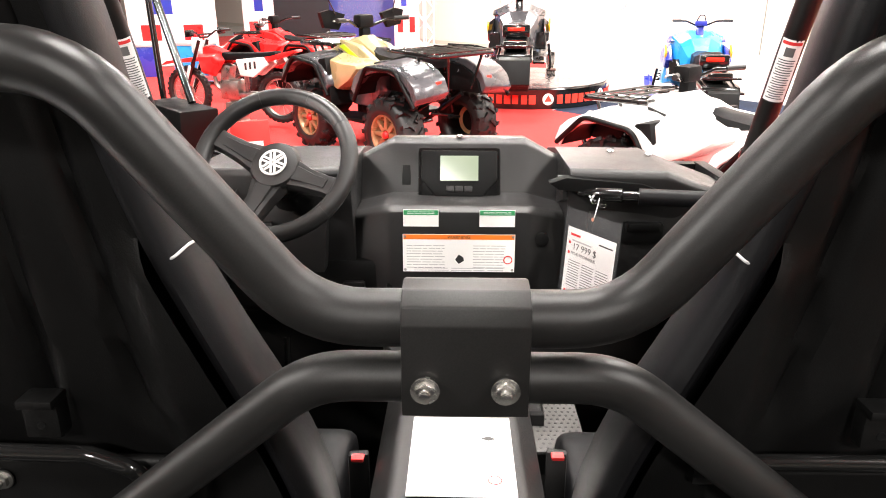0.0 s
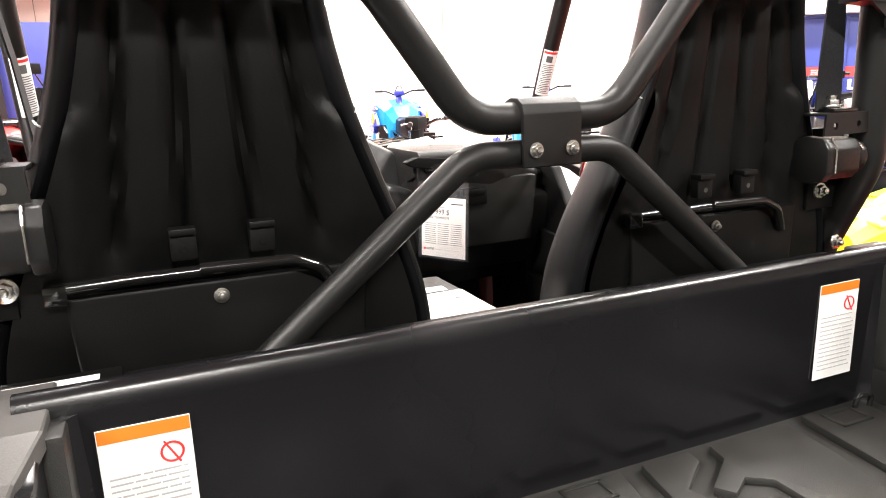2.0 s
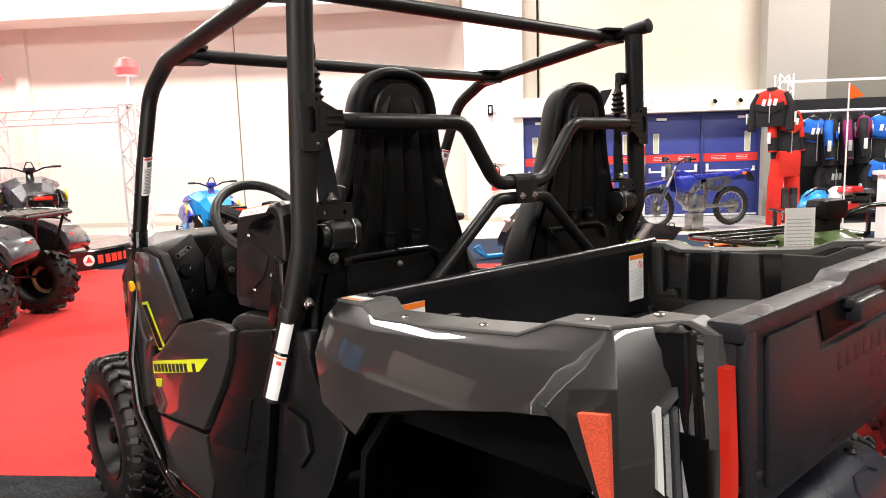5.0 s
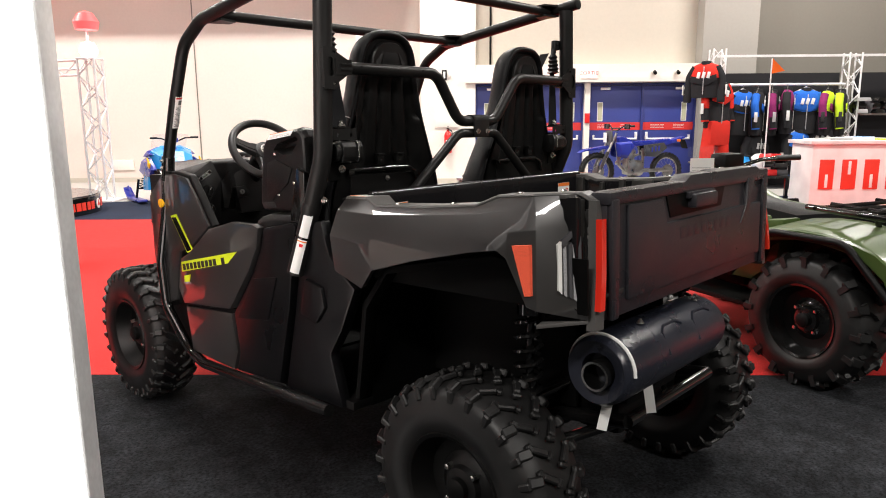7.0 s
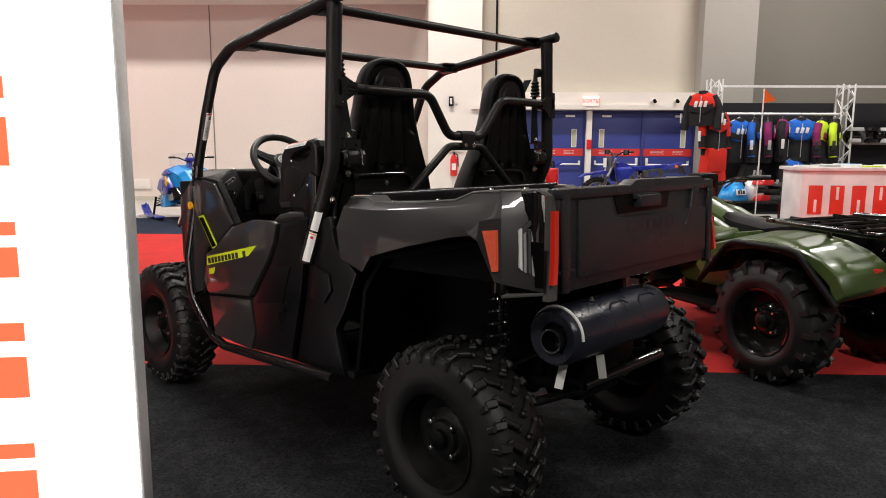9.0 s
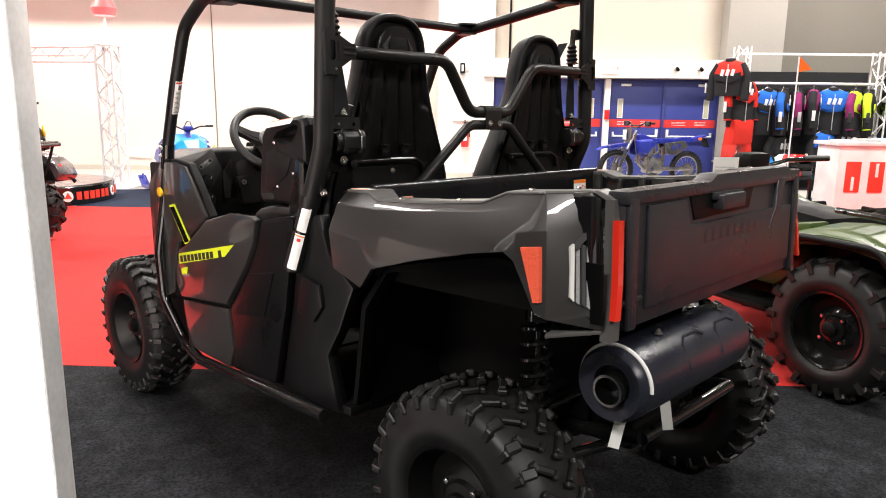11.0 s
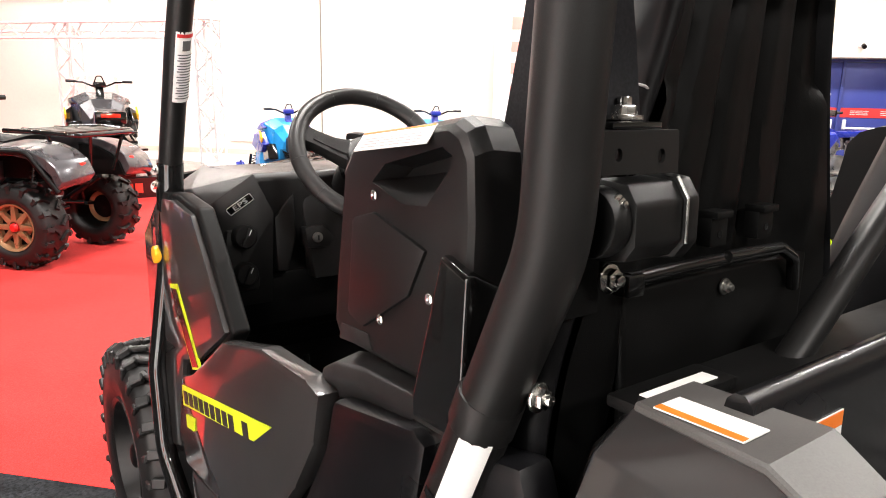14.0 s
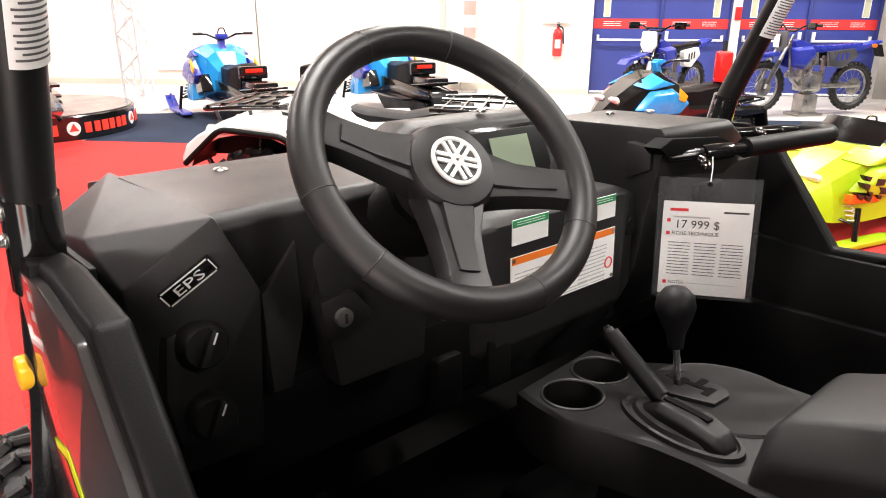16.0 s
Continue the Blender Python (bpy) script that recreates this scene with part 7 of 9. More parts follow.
for k in range(7):
    part("letter_block", boxes((0.38, 0.004, 0.17, -0.5, 0.1005, 0.35 + k * 0.33)), LIGHTLETTER, sg, smooth=0)
part("foot", box(bmesh.new(), 1.0, 0.5, 0.02, pose(-0.5, 0.05, 0.017), 0.004), ALU, sg)


# ---------------------------------------------------------------- price tag hanging from the grab bar
TAG = VT @ pose(0.272, 1.487, 1.035, -4, 0, -58 + 0)
tg = thing("price_tag", "printed price sheet in a clear sleeve hung on the bar", "price tag", TAG)
part("sheet", plate(bmesh.new(), pose(0, 0, 0.0), 0.145, 0.165, 0.001), WHITE, tg)
part("sleeve", plate(bmesh.new(), pose(0, -0.0012, 0.018), 0.165, 0.212, 0.0008), CLEAR, tg, "clear plastic sleeve")
part("hook_string", tubes(([(0, 0.0, 0.115), (0.002, 0.004, 0.14), (0, 0.01, 0.165)], 0.001, 0.01), n=6), WHITE, tg)
part("sleeve_rivet", cyl(bmesh.new(), (0, -0.001, 0.114), (0, -0.003, 0.114), 0.004, n=12), CHROME, tg)
words("17 999 $", 0.0205, INK, pose(-0.052, -0.0012, 0.036), tg, 0.0002)
words("FICHE TECHNIQUE", 0.009, INK, pose(-0.056, -0.0012, 0.024), tg, 0.0002)
words("NOTES", 0.008, INK, pose(-0.056, -0.0012, -0.064), tg, 0.0002)
for z in (0.0265, 0.049, -0.0615):
    part("bullet_mark", plate(bmesh.new(), pose(-0.062, -0.0012, z), 0.006, 0.006, 0.0006), INKRED, tg)
part("brand_bar", plate(bmesh.new(), pose(-0.046, -0.0012, 0.068), 0.03, 0.005, 0.0006), INKRED, tg)
part("web_bar", plate(bmesh.new(), pose(0.046, -0.0012, 0.066), 0.04, 0.003, 0.0006), INK, tg)
part("model_bar", plate(bmesh.new(), pose(-0.025, -0.0012, 0.0555), 0.06, 0.003, 0.0006), INKGREY, tg)
for k in range(3):
    bars(11, 0.036, 0.062, pose(-0.042 + k * 0.043, -0.0012, -0.018), tg, INKDARK, 31 + k)
part("rule_line", plate(bmesh.new(), pose(0.01, -0.0012, -0.062), 0.09, 0.0008, 0.0006), INKGREY, tg)


# ---------------------------------------------------------------- quads
def wheel_of(parent, x, y, r, width, side, rim_mat, rim_r, spokes, hub=None, lugs=16):
    w = new("wheel")
    w.parent = parent
    w.matrix_local = pose(x, y, r, 0, 0, -90 if side < 0 else 90)
    return wheel_parts(w, r, width, rim_mat, rim_r, spokes, lugs, hub)


def quad(m, label, body, rim, spokes, accent=None, screen=False, group="display quads", hub=None, cover=None, tall=1.15):
    """A utility quad; forward is +y, origin on the ground midway between the axles."""
    q = thing("quad_bike", label, "quad bike", m, group)
    R, wb = 0.32, 0.62
    for s in (-1, 1):
        wheel_of(q, s * 0.46, wb, R, 0.20, s, rim, 0.17, spokes, hub)
        wheel_of(q, s * 0.45, -wb, R, 0.25, s, rim, 0.17, spokes, hub)
    part("engine", boxes((0.34, 0.55, 0.36, 0, 0.05, 0.47, 0.04), (0.26, 0.3, 0.2, 0, -0.3, 0.42, 0.03), (0.42, 0.2, 0.2, 0, 0.1, 0.42, 0.05)), DARKPLASTIC, q)
    part("frame", tubes(([(-0.16, 0.9, 0.42), (-0.2, 0.3, 0.27), (-0.2, -0.3, 0.27), (-0.16, -0.85, 0.55)], 0.02, 0.1), ([(0.16, 0.9, 0.42), (0.2, 0.3, 0.27), (0.2, -0.3, 0.27), (0.16, -0.85, 0.55)], 0.02, 0.1)), GLOSSBLACK, q)
    for s in (-1, 1):
        for y in (wb, -wb):
            part("suspension_arm", tubes(([(s * 0.1, y + 0.12, 0.36), (s * 0.38, y, 0.32), (s * 0.1, y - 0.12, 0.36)], 0.014, 0.04)), GLOSSBLACK, q)
            bm = bmesh.new()
            n = 80
            sweep(bm, [Vector((s * (0.30 - 0.1 * t), y + 0.05, 0.42 + 0.28 * t)) + Vector((math.cos(50 * t), math.sin(50 * t), 0)) * 0.03 for t in [k / n for k in range(n + 1)]], ring2d(0.006, 5))
            cyl(bm, (s * 0.31, y + 0.05, 0.36), (s * 0.2, y + 0.05, 0.74), 0.016, n=10)
            part("shock_absorber", bm, GLOSSBLACK, q)
        # fenders, thick and shaped over each wheel
        for y, ln, name in ((wb, 0.42, "front_fender"), (-wb, 0.46, "rear_fender")):
            bm = bmesh.new()
            k = 9
            outer, inner = [], []
            for i in range(k + 1):
                a = math.radians(10 + 160 * i / k)
                outer.append((y - (ln + 0.02) * math.cos(a), 0.50 + 0.33 * math.sin(a) ** 0.6))
                inner.append((y - (ln - 0.035) * math.cos(a), 0.46 + 0.315 * math.sin(a) ** 0.65))
            poly = outer + inner[::-1]
            top = [(yy * 0.97 + y * 0.03, zz - 0.03) for yy, zz in poly]
            prism(bm, poly, s * 0.22, s * 0.57, "x", 0.008, 1, top=top)
            gd = bmesh.new()
            prism(gd, inner, s * 0.20, s * 0.235, "x")
            part("inner_guard", gd, DARKPLASTIC, q)
            # shell added to keep red carpet bounce off the fender's underside
            ld = bmesh.new()
            under = [(y + (yy - y) * 0.985, zz - 0.006) for yy, zz in inner]
            prism(ld, under + [(y + (yy - y) * 0.955, zz - 0.016) for yy, zz in inner[::-1]], s * 0.225, s * 0.555, "x")
            part("arch_dark_shell", ld, DARKPLASTIC, q, "dark shell added under the fender")
            part(name, bm, body if name == "rear_fender" or accent is None else accent, q)
        bm = bmesh.new()
        prism(bm, [(0.32, 0.80), (0.30, 0.50), (0.12, 0.42), (-0.14, 0.42), (-0.30, 0.55), (-0.32, 0.80), (0.0, 0.74)], s * 0.20, s * 0.34, "x", 0.02)
        part("mid_panel", bm, body, q)
        bm = bmesh.new()
        prism(bm, [(0.30, 0.83), (0.26, 0.56), (0.16, 0.52), (-0.06, 0.62), (-0.24, 0.74), (-0.22, 0.81), (0.05, 0.80)], s * 0.30, s * 0.50, "x", 0.025, 2, top=[(0.27, 0.78), (0.235, 0.58), (0.16, 0.55), (-0.02, 0.63), (-0.16, 0.73), (-0.15, 0.76), (0.05, 0.76)])
        part("knee_panel", bm, cover or body, q)
        part("fender_flare", tubes(([(s * 0.57, wb - 0.40, 0.50), (s * 0.59, wb - 0.25, 0.74), (s * 0.59, wb + 0.15, 0.78), (s * 0.57, wb + 0.40, 0.56)], 0.018, 0.12)), DARKPLASTIC, q)
        part("rear_flare", tubes(([(s * 0.57, -wb - 0.42, 0.52), (s * 0.59, -wb - 0.2, 0.77), (s * 0.59, -wb + 0.2, 0.77), (s * 0.57, -wb + 0.42, 0.5)], 0.018, 0.12)), DARKPLASTIC, q)
        part("foot_well", boxes((0.26, 0.5, 0.03, s * 0.38, 0.0, 0.33, 0.008)), DARKPLASTIC, q)
        bm = bmesh.new()
        prism(bm, [(0.30, 0.33), (0.38, 0.78), (0.26, 0.80), (0.18, 0.42)], s * 0.30, s * 0.55, "x", 0.015)
        part("leg_guard", bm, DARKPLASTIC, q)
        bm = bmesh.new()
        prism(bm, [(0.62, 0.80), (0.50, 0.92), (0.22, 0.88), (-0.12, 0.74), (-0.16, 0.62), (0.2, 0.58), (0.5, 0.66)], s * 0.13, s * 0.21, "x", 0.02, 2)
        part("side_cover", bm, cover or body, q)
        part("head_lamp", lathe(bmesh.new(), pose(s * 0.22, wb + 0.40, 0.70, -80, 0, 0), [(0.001, 0.0), (0.05, 0.0), (0.055, -0.03), (0.04, -0.08)], 14), CLEARLENS, q)
        part("tail_lamp", boxes((0.07, 0.03, 0.07, s * 0.30, -wb - 0.42, 0.66, 0.012)), REDLENS, q)
    bm = bmesh.new()
    loft(bm, [[(-w, y, z0), (-w * 0.8, y, z1 - 0.03), (-w * 0.4, y, z1), (w * 0.4, y, z1), (w * 0.8, y, z1 - 0.03), (w, y, z0)] for y, w, z0, z1 in
              ((0.98, 0.12, 0.55, 0.68), (0.85, 0.24, 0.52, 0.80), (0.55, 0.20, 0.55, 0.90), (0.30, 0.15, 0.55, 0.95), (0.10, 0.13, 0.55, 0.86), (-0.05, 0.13, 0.55, 0.78))])
    part("body_cover", bm, cover or body, q, "", 30)
    bm = bmesh.new()
    loft(bm, [[(-w, y, z0), (-w * 0.92, y, z1 - 0.025), (-w * 0.55, y, z1), (w * 0.55, y, z1), (w * 0.92, y, z1 - 0.025), (w, y, z0)] for y, w, z0, z1 in
              ((0.14, 0.09, 0.74, 0.87), (0.0, 0.13, 0.70, 0.84), (-0.25, 0.16, 0.70, 0.82), (-0.5, 0.17, 0.72, 0.87), (-0.68, 0.16, 0.74, 0.88))])
    part("seat", bm, VINYL, q, "black padded saddle", 40)
    for y0, y1, nm in ((0.42, 0.98, "front_rack"), (-0.46, -1.06, "rear_rack")):
        z = 0.885
        bm = bmesh.new()
        rack_parts = []
        tube(bm, [(-0.36, y0, z), (-0.42, (y0 + y1) / 2, z), (-0.36, y1, z - 0.02), (0.36, y1, z - 0.02), (0.42, (y0 + y1) / 2, z), (0.36, y0, z)], 0.016, 0.09, 10)
        for i in range(5):
            y = y0 + (y1 - y0) * (i + 0.5) / 5
            rack_parts.append(cyls(((-0.39, y, z), (0.39, y, z - 0.005), 0.011), n=8))
        for s in (-1, 1):
            rack_parts.append(cyls(((s * 0.18, y0, z + 0.002), (s * 0.18, y1, z - 0.018), 0.011), n=8))
            rack_parts.append(cyls(((s * 0.3, (y0 + y1) / 2, z), (s * 0.2, (y0 + y1) / 2, 0.7), 0.013), n=8))
            rack_parts.append(cyls(((s * 0.2, y1, z - 0.02), (s * 0.14, y1 * 0.93, 0.6), 0.013), n=8))
        rk = part(nm, bm, GLOSSBLACK, q, "black tubular cargo rack")
        for b in rack_parts:
            part("rack_bar", b, GLOSSBLACK, rk)
    part("bumper", tubes(([(-0.25, 0.98, 0.45), (-0.27, 1.06, 0.62), (0.27, 1.06, 0.62), (0.25, 0.98, 0.45)], 0.018, 0.06)), GLOSSBLACK, q)
    part("handlebar", tubes(([(-0.42, 0.20, 1.08), (-0.22, 0.30, 1.07), (-0.08, 0.36, 1.02), (0.08, 0.36, 1.02), (0.22, 0.30, 1.07), (0.42, 0.20, 1.08)], 0.013, 0.05)), GLOSSBLACK, q)
    for s in (-1, 1):
        part("grip", cyl(bmesh.new(), (s * 0.30, 0.26, 1.077), (s * 0.43, 0.195, 1.082), 0.019, n=12), RUBBER, q)
        part("brake_lever", tubes(([(s * 0.24, 0.32, 1.075), (s * 0.30, 0.34, 1.07), (s * 0.42, 0.27, 1.075)], 0.006, 0.03)), STEEL, q)
    part("gauge_pod", boxes((0.17, 0.13, 0.11, 0, 0.37, 1.06, 0.03), (0.1, 0.08, 0.22, 0, 0.36, 0.95, 0.02)), DARKPLASTIC, q)
    if screen:
        bm = bmesh.new()
        loft(bm, [[(x, 0.52 - 0.5 * x * x - 0.12 * t, 1.02 + 0.30 * t * (1 - 2.2 * x * x)) for x in (-0.27, -0.18, -0.09, 0, 0.09, 0.18, 0.27)] for t in (0, 0.5, 1)], closed=False)
        part("windscreen", bm, SMOKE, q, "clear curved windscreen")
        for s in (-1, 1):
            bm = bmesh.new()
            loft(bm, [[(s * x, 0.36 + dy, z) for x, z in ((0.22, 1.12), (0.40, 1.16), (0.50, 1.14), (0.46, 1.02), (0.30, 1.0))] for dy in (0, 0.05)])
            part("hand_guard", bm, DARKPLASTIC, q)
            part("mirror", boxes((0.13, 0.02, 0.08, s * 0.42, 0.36, 1.30, 0.015)), DARKPLASTIC, q)
            part("mirror_stem", cyl(bmesh.new(), (s * 0.34, 0.34, 1.12), (s * 0.42, 0.37, 1.28), 0.006, n=8), GLOSSBLACK, q)
        for s in (-1, 1):
            bm = bmesh.new()
            prism(bm, [(0.5, 0.86), (0.1, 0.72), (0.0, 0.70), (0.42, 0.88)], s * 0.205, s * 0.217, "x")
            part("yellow_decal", bm, LIME, q)
    for s in (-1, 1):
        bm = bmesh.new()
        prism(bm, [(0.52, 0.84), (0.15, 0.75), (-0.1, 0.68), (0.2, 0.72), (0.5, 0.79)], s * 0.205, s * 0.2145, "x")
        part("side_decal", bm, BODYGREY if screen else (BODYWHITE if body is BODYGREEN else INK), q)
    for o in q.children:
        if o.type == "MESH":
            o.scale = (1, 1, tall)
    return q


quad(pose(-0.68, 6.97, 0.007, 0, 0, 44), "sand coloured quad with bronze wheels and a windscreen on red carpet", BODYGREY, BRONZE, 8, None, True, hub=BODYRED, cover=BODYGOLD)
quad(pose(1.72, 4.52, 0.007, 0, 0, 41) @ Matrix.Scale(0.95, 4), "white quad with black racks and saddle on red carpet", BODYWHITE, BODYGREY, 6, tall=1.0)
GQ = pose(2.49, 0.23, 0.007, 0, 0, -20) @ Matrix.Scale(1.08, 4)
quad(GQ, "olive green quad with black racks parked beside the vehicle", BODYGREEN, GLOSSBLACK, 0, tall=0.94)
gt = thing("hanging_price_sheet", "white price sheet hung on the green quad's handlebar", "price tag", GQ @ pose(-0.43, 0.16, 0.86, 0, 0, -25))
part("sheet", plate(bmesh.new(), pose(0, 0, 0.07), 0.135, 0.22, 0.002), WHITE, gt)
bars(9, 0.115, 0.15, pose(0, -0.0015, 0.06), gt, INKGREY, 7)
part("sleeve_top", plate(bmesh.new(), pose(0, -0.001, 0.215), 0.165, 0.06, 0.001), CLEAR, gt)


# ---------------------------------------------------------------- snowmobiles
def snowmobile(m, label, body, accent, group="display snowmobiles", shield=True, name="snowmobile"):
    """A snowmobile; forward is +y, origin on the ground at its middle."""
    q = thing(name, label, "snowmobile", m, group)
    bm = bmesh.new()
    prism(bm, [(-1.38, 0.20), (-1.45, 0.12), (-1.40, 0.03), (-1.30, 0.0), (-0.1, 0.0), (0.25, 0.22), (0.25, 0.34), (-0.1, 0.34), (-1.32, 0.30)], -0.19, 0.19, "x", 0.02)
    tr = part("track", bm, RUBBER, q, "black rubber drive track")
    for k in range(16):
        part("track_lug", box(bmesh.new(), 0.36, 0.03, 0.035, pose(0, -1.36 + k * 0.085, -0.0 + 0.012)), RUBBER, tr)
    for k in range(5):
        part("rear_lug", box(bmesh.new(), 0.36, 0.035, 0.03, pose(0, -1.45 + 0.012 * k, 0.08 + 0.05 * k)), RUBBER, tr)
    bm = bmesh.new()
    prism(bm, [(-1.55, 0.36), (-1.52, 0.46), (-0.6, 0.52), (0.3, 0.55), (0.3, 0.32), (-1.2, 0.34)], -0.22, 0.22, "x", 0.015)
    part("tunnel", bm, GLOSSBLACK, q)
    bm = bmesh.new()
    loft(bm, [[(-w, y, z0), (-w * 1.0, y, z0 + 0.12), (-w * 0.8, y, z1 - 0.08), (-w * 0.4, y, z1), (w * 0.4, y, z1), (w * 0.8, y, z1 - 0.08), (w, y, z0 + 0.12), (w, y, z0)] for y, w, z0, z1 in
              ((-0.02, 0.20, 0.40, 0.72), (0.15, 0.33, 0.32, 0.90), (0.42, 0.43, 0.24, 0.99), (0.75, 0.42, 0.22, 0.90), (1.02, 0.34, 0.22, 0.72), (1.25, 0.18, 0.26, 0.50))])
    part("hood", bm, body, q, "", 16)
    for s in (-1, 1):
        bm = bmesh.new()
        prism(bm, [(0.05, 0.62), (0.35, 0.80), (0.72, 0.78), (0.95, 0.55), (0.60, 0.44), (0.2, 0.46)], s * 0.36, s * 0.445, "x", 0.02, 2, top=[(0.12, 0.60), (0.36, 0.74), (0.68, 0.72), (0.86, 0.55), (0.6, 0.48), (0.25, 0.49)])
        part("side_panel", bm, accent, q)
        bm = bmesh.new()
        prism(bm, [(0.16, 0.70), (0.30, 0.80), (0.30, 0.66), (0.2, 0.62)], s * 0.43, s * 0.453, "x", 0.004)
        part("vent_grille", bm, AMBER if body is not BODYYELLOW else INK, q)
        bm = bmesh.new()
        prism(bm, [(0.30, 0.86), (0.55, 0.98), (0.85, 0.84), (0.70, 0.80)], s * 0.18, s * 0.385, "x", 0.01, 1, top=[(0.32, 0.84), (0.52, 0.90), (0.78, 0.80), (0.68, 0.79)])
        part("hood_scoop", bm, accent, q)
        bm = bmesh.new()
        prism(bm, [(-0.02, 0.40), (0.10, 0.62), (0.34, 0.56), (0.30, 0.34)], s * 0.25, s * 0.40, "x", 0.012, 1)
        part("knee_panel", bm, GLOSSBLACK, q)
        part("foot_board", boxes((0.16, 1.1, 0.03, s * 0.30, -0.55, 0.32, 0.008)), GLOSSBLACK, q)
        bm = bmesh.new()
        prism(bm, [(0.45, 0.05), (0.55, 0.02), (1.30, 0.02), (1.48, 0.14), (1.52, 0.22), (1.46, 0.17), (1.28, 0.07), (0.55, 0.07)], s * 0.43, s * 0.57, "x", 0.008)
        ski = part("ski", bm, accent, q)
        part("ski_loop", tubes(([(s * 0.5, 1.30, 0.07), (s * 0.5, 1.42, 0.26), (s * 0.5, 1.52, 0.20)], 0.012, 0.05)), accent, ski)
        part("spindle", cyl(bmesh.new(), (s * 0.5, 0.95, 0.05), (s * 0.45, 0.90, 0.40), 0.022, n=10), GLOSSBLACK, ski)
        part("ski_arm", tubes(([(s * 0.15, 0.75, 0.30), (s * 0.48, 0.93, 0.22), (s * 0.15, 1.0, 0.32)], 0.014, 0.03)), GLOSSBLACK, q)
        bm = bmesh.new()
        n = 70
        sweep(bm, [Vector((s * (0.44 - 0.2 * t), 0.92 - 0.05 * t, 0.26 + 0.36 * t)) + Vector((math.cos(52 * t), math.sin(52 * t), 0)) * 0.035 for t in [k / n for k in range(n + 1)]], ring2d(0.007, 5))
        part("ski_spring", bm, WHITE if body is BODYYELLOW else GLOSSBLACK, q)
        part("head_lamp", boxes((0.16, 0.06, 0.07, s * 0.14, 1.08, 0.66, 0.02, (-30, 0, 0))), CLEARLENS, q)
        part("grip", cyl(bmesh.new(), (s * 0.28, 0.20, 1.13), (s * 0.40, 0.16, 1.13), 0.018, n=10), RUBBER, q)
        part("brake_lever", tubes(([(s * 0.22, 0.28, 1.125), (s * 0.3, 0.30, 1.12), (s * 0.38, 0.26, 1.12)], 0.006, 0.02)), GLOSSBLACK, q)
    bm = bmesh.new()
    loft(bm, [[(-w, y, z0), (-w * 0.92, y, z1 - 0.04), (-w * 0.5, y, z1), (w * 0.5, y, z1), (w * 0.92, y, z1 - 0.04), (w, y, z0)] for y, w, z0, z1 in
              ((0.20, 0.10, 0.55, 0.82), (0.0, 0.14, 0.50, 0.74), (-0.35, 0.16, 0.50, 0.74), (-0.75, 0.17, 0.50, 0.80), (-0.85, 0.14, 0.52, 0.78))])
    part("seat", bm, VINYL, q, "black snowmobile saddle", 40)
    part("handlebar", tubes(([(-0.40, 0.16, 1.13), (-0.2, 0.26, 1.12), (-0.06, 0.28, 1.06), (0.06, 0.28, 1.06), (0.2, 0.26, 1.12), (0.40, 0.16, 1.13)], 0.013, 0.04)), GLOSSBLACK, q)
    part("steering_post", boxes((0.10, 0.08, 0.26, 0, 0.30, 0.98, 0.02, (-20, 0, 0)), (0.16, 0.10, 0.07, 0, 0.28, 1.09, 0.02)), accent, q)
    part("hand_loop", tubes(([(-0.06, 0.26, 1.12), (-0.03, 0.24, 1.20), (0.03, 0.24, 1.20), (0.06, 0.26, 1.12)], 0.008, 0.02)), GLOSSBLACK, q)
    if shield:
        bm = bmesh.new()
        loft(bm, [[(x, 0.60 - 0.6 * x * x - 0.16 * t + dd, 0.96 + 0.24 * t * (1 - x * x)) for x in (-0.30, -0.2, -0.1, 0, 0.1, 0.2, 0.30)] for t, dd in ((0, 0), (0.6, 0), (1, 0))], closed=False)
        part("windshield", bm, SMOKE if body is not BODYYELLOW else GLOSSBLACK, q)
    bm = bmesh.new()
    prism(bm, [(-1.52, 0.44), (-1.62, 0.40), (-1.72, 0.12), (-1.68, 0.10), (-1.58, 0.34), (-1.5, 0.40)], -0.20, 0.20, "x", 0.012)
    part("snow_flap", bm, DARKPLASTIC, q)
    part("tail_panel", boxes((0.36, 0.10, 0.16, 0, -0.92, 0.70, 0.03), (0.30, 0.5, 0.10, 0, -1.15, 0.56, 0.03)), GLOSSBLACK, q)
    part("tail_lamp", boxes((0.22, 0.03, 0.05, 0, -0.978, 0.725, 0.012)), REDLENS, q, "red tail lamp")
    part("grab_bumper", tubes(([(-0.2, -1.0, 0.5), (-0.22, -1.55, 0.56), (0.22, -1.55, 0.56), (0.2, -1.0, 0.5)], 0.014, 0.08)), GLOSSBLACK, q)
    return q


snowmobile(pose(0.83, 10.44, 0.280, 0, 0, -6), "dark grey and black snowmobile on the round stage", BODYGREY, GLOSSBLACK)
snowmobile(pose(3.17, 9.62, 0.006, 0, 0, -8) @ Matrix.Scale(0.95, 4), "bright blue snowmobile with black saddle on navy carpet", BODYBLUE, BODYDEEP)
snowmobile(pose(5.2, 8.8, 0.006, 0, 0, -14) @ Matrix.Scale(0.95, 4), "bright blue snowmobile with black saddle on navy carpet", BODYBLUE, BODYDEEP)
YS = snowmobile(pose(4.6, 2.5, 0.007, 0, 0, 75) @ Matrix.Diagonal((0.80, 0.80, 0.60, 1.0)), "fluorescent yellow snowmobile with orange streaks on red carpet", BODYYELLOW, BODYYELLOW)
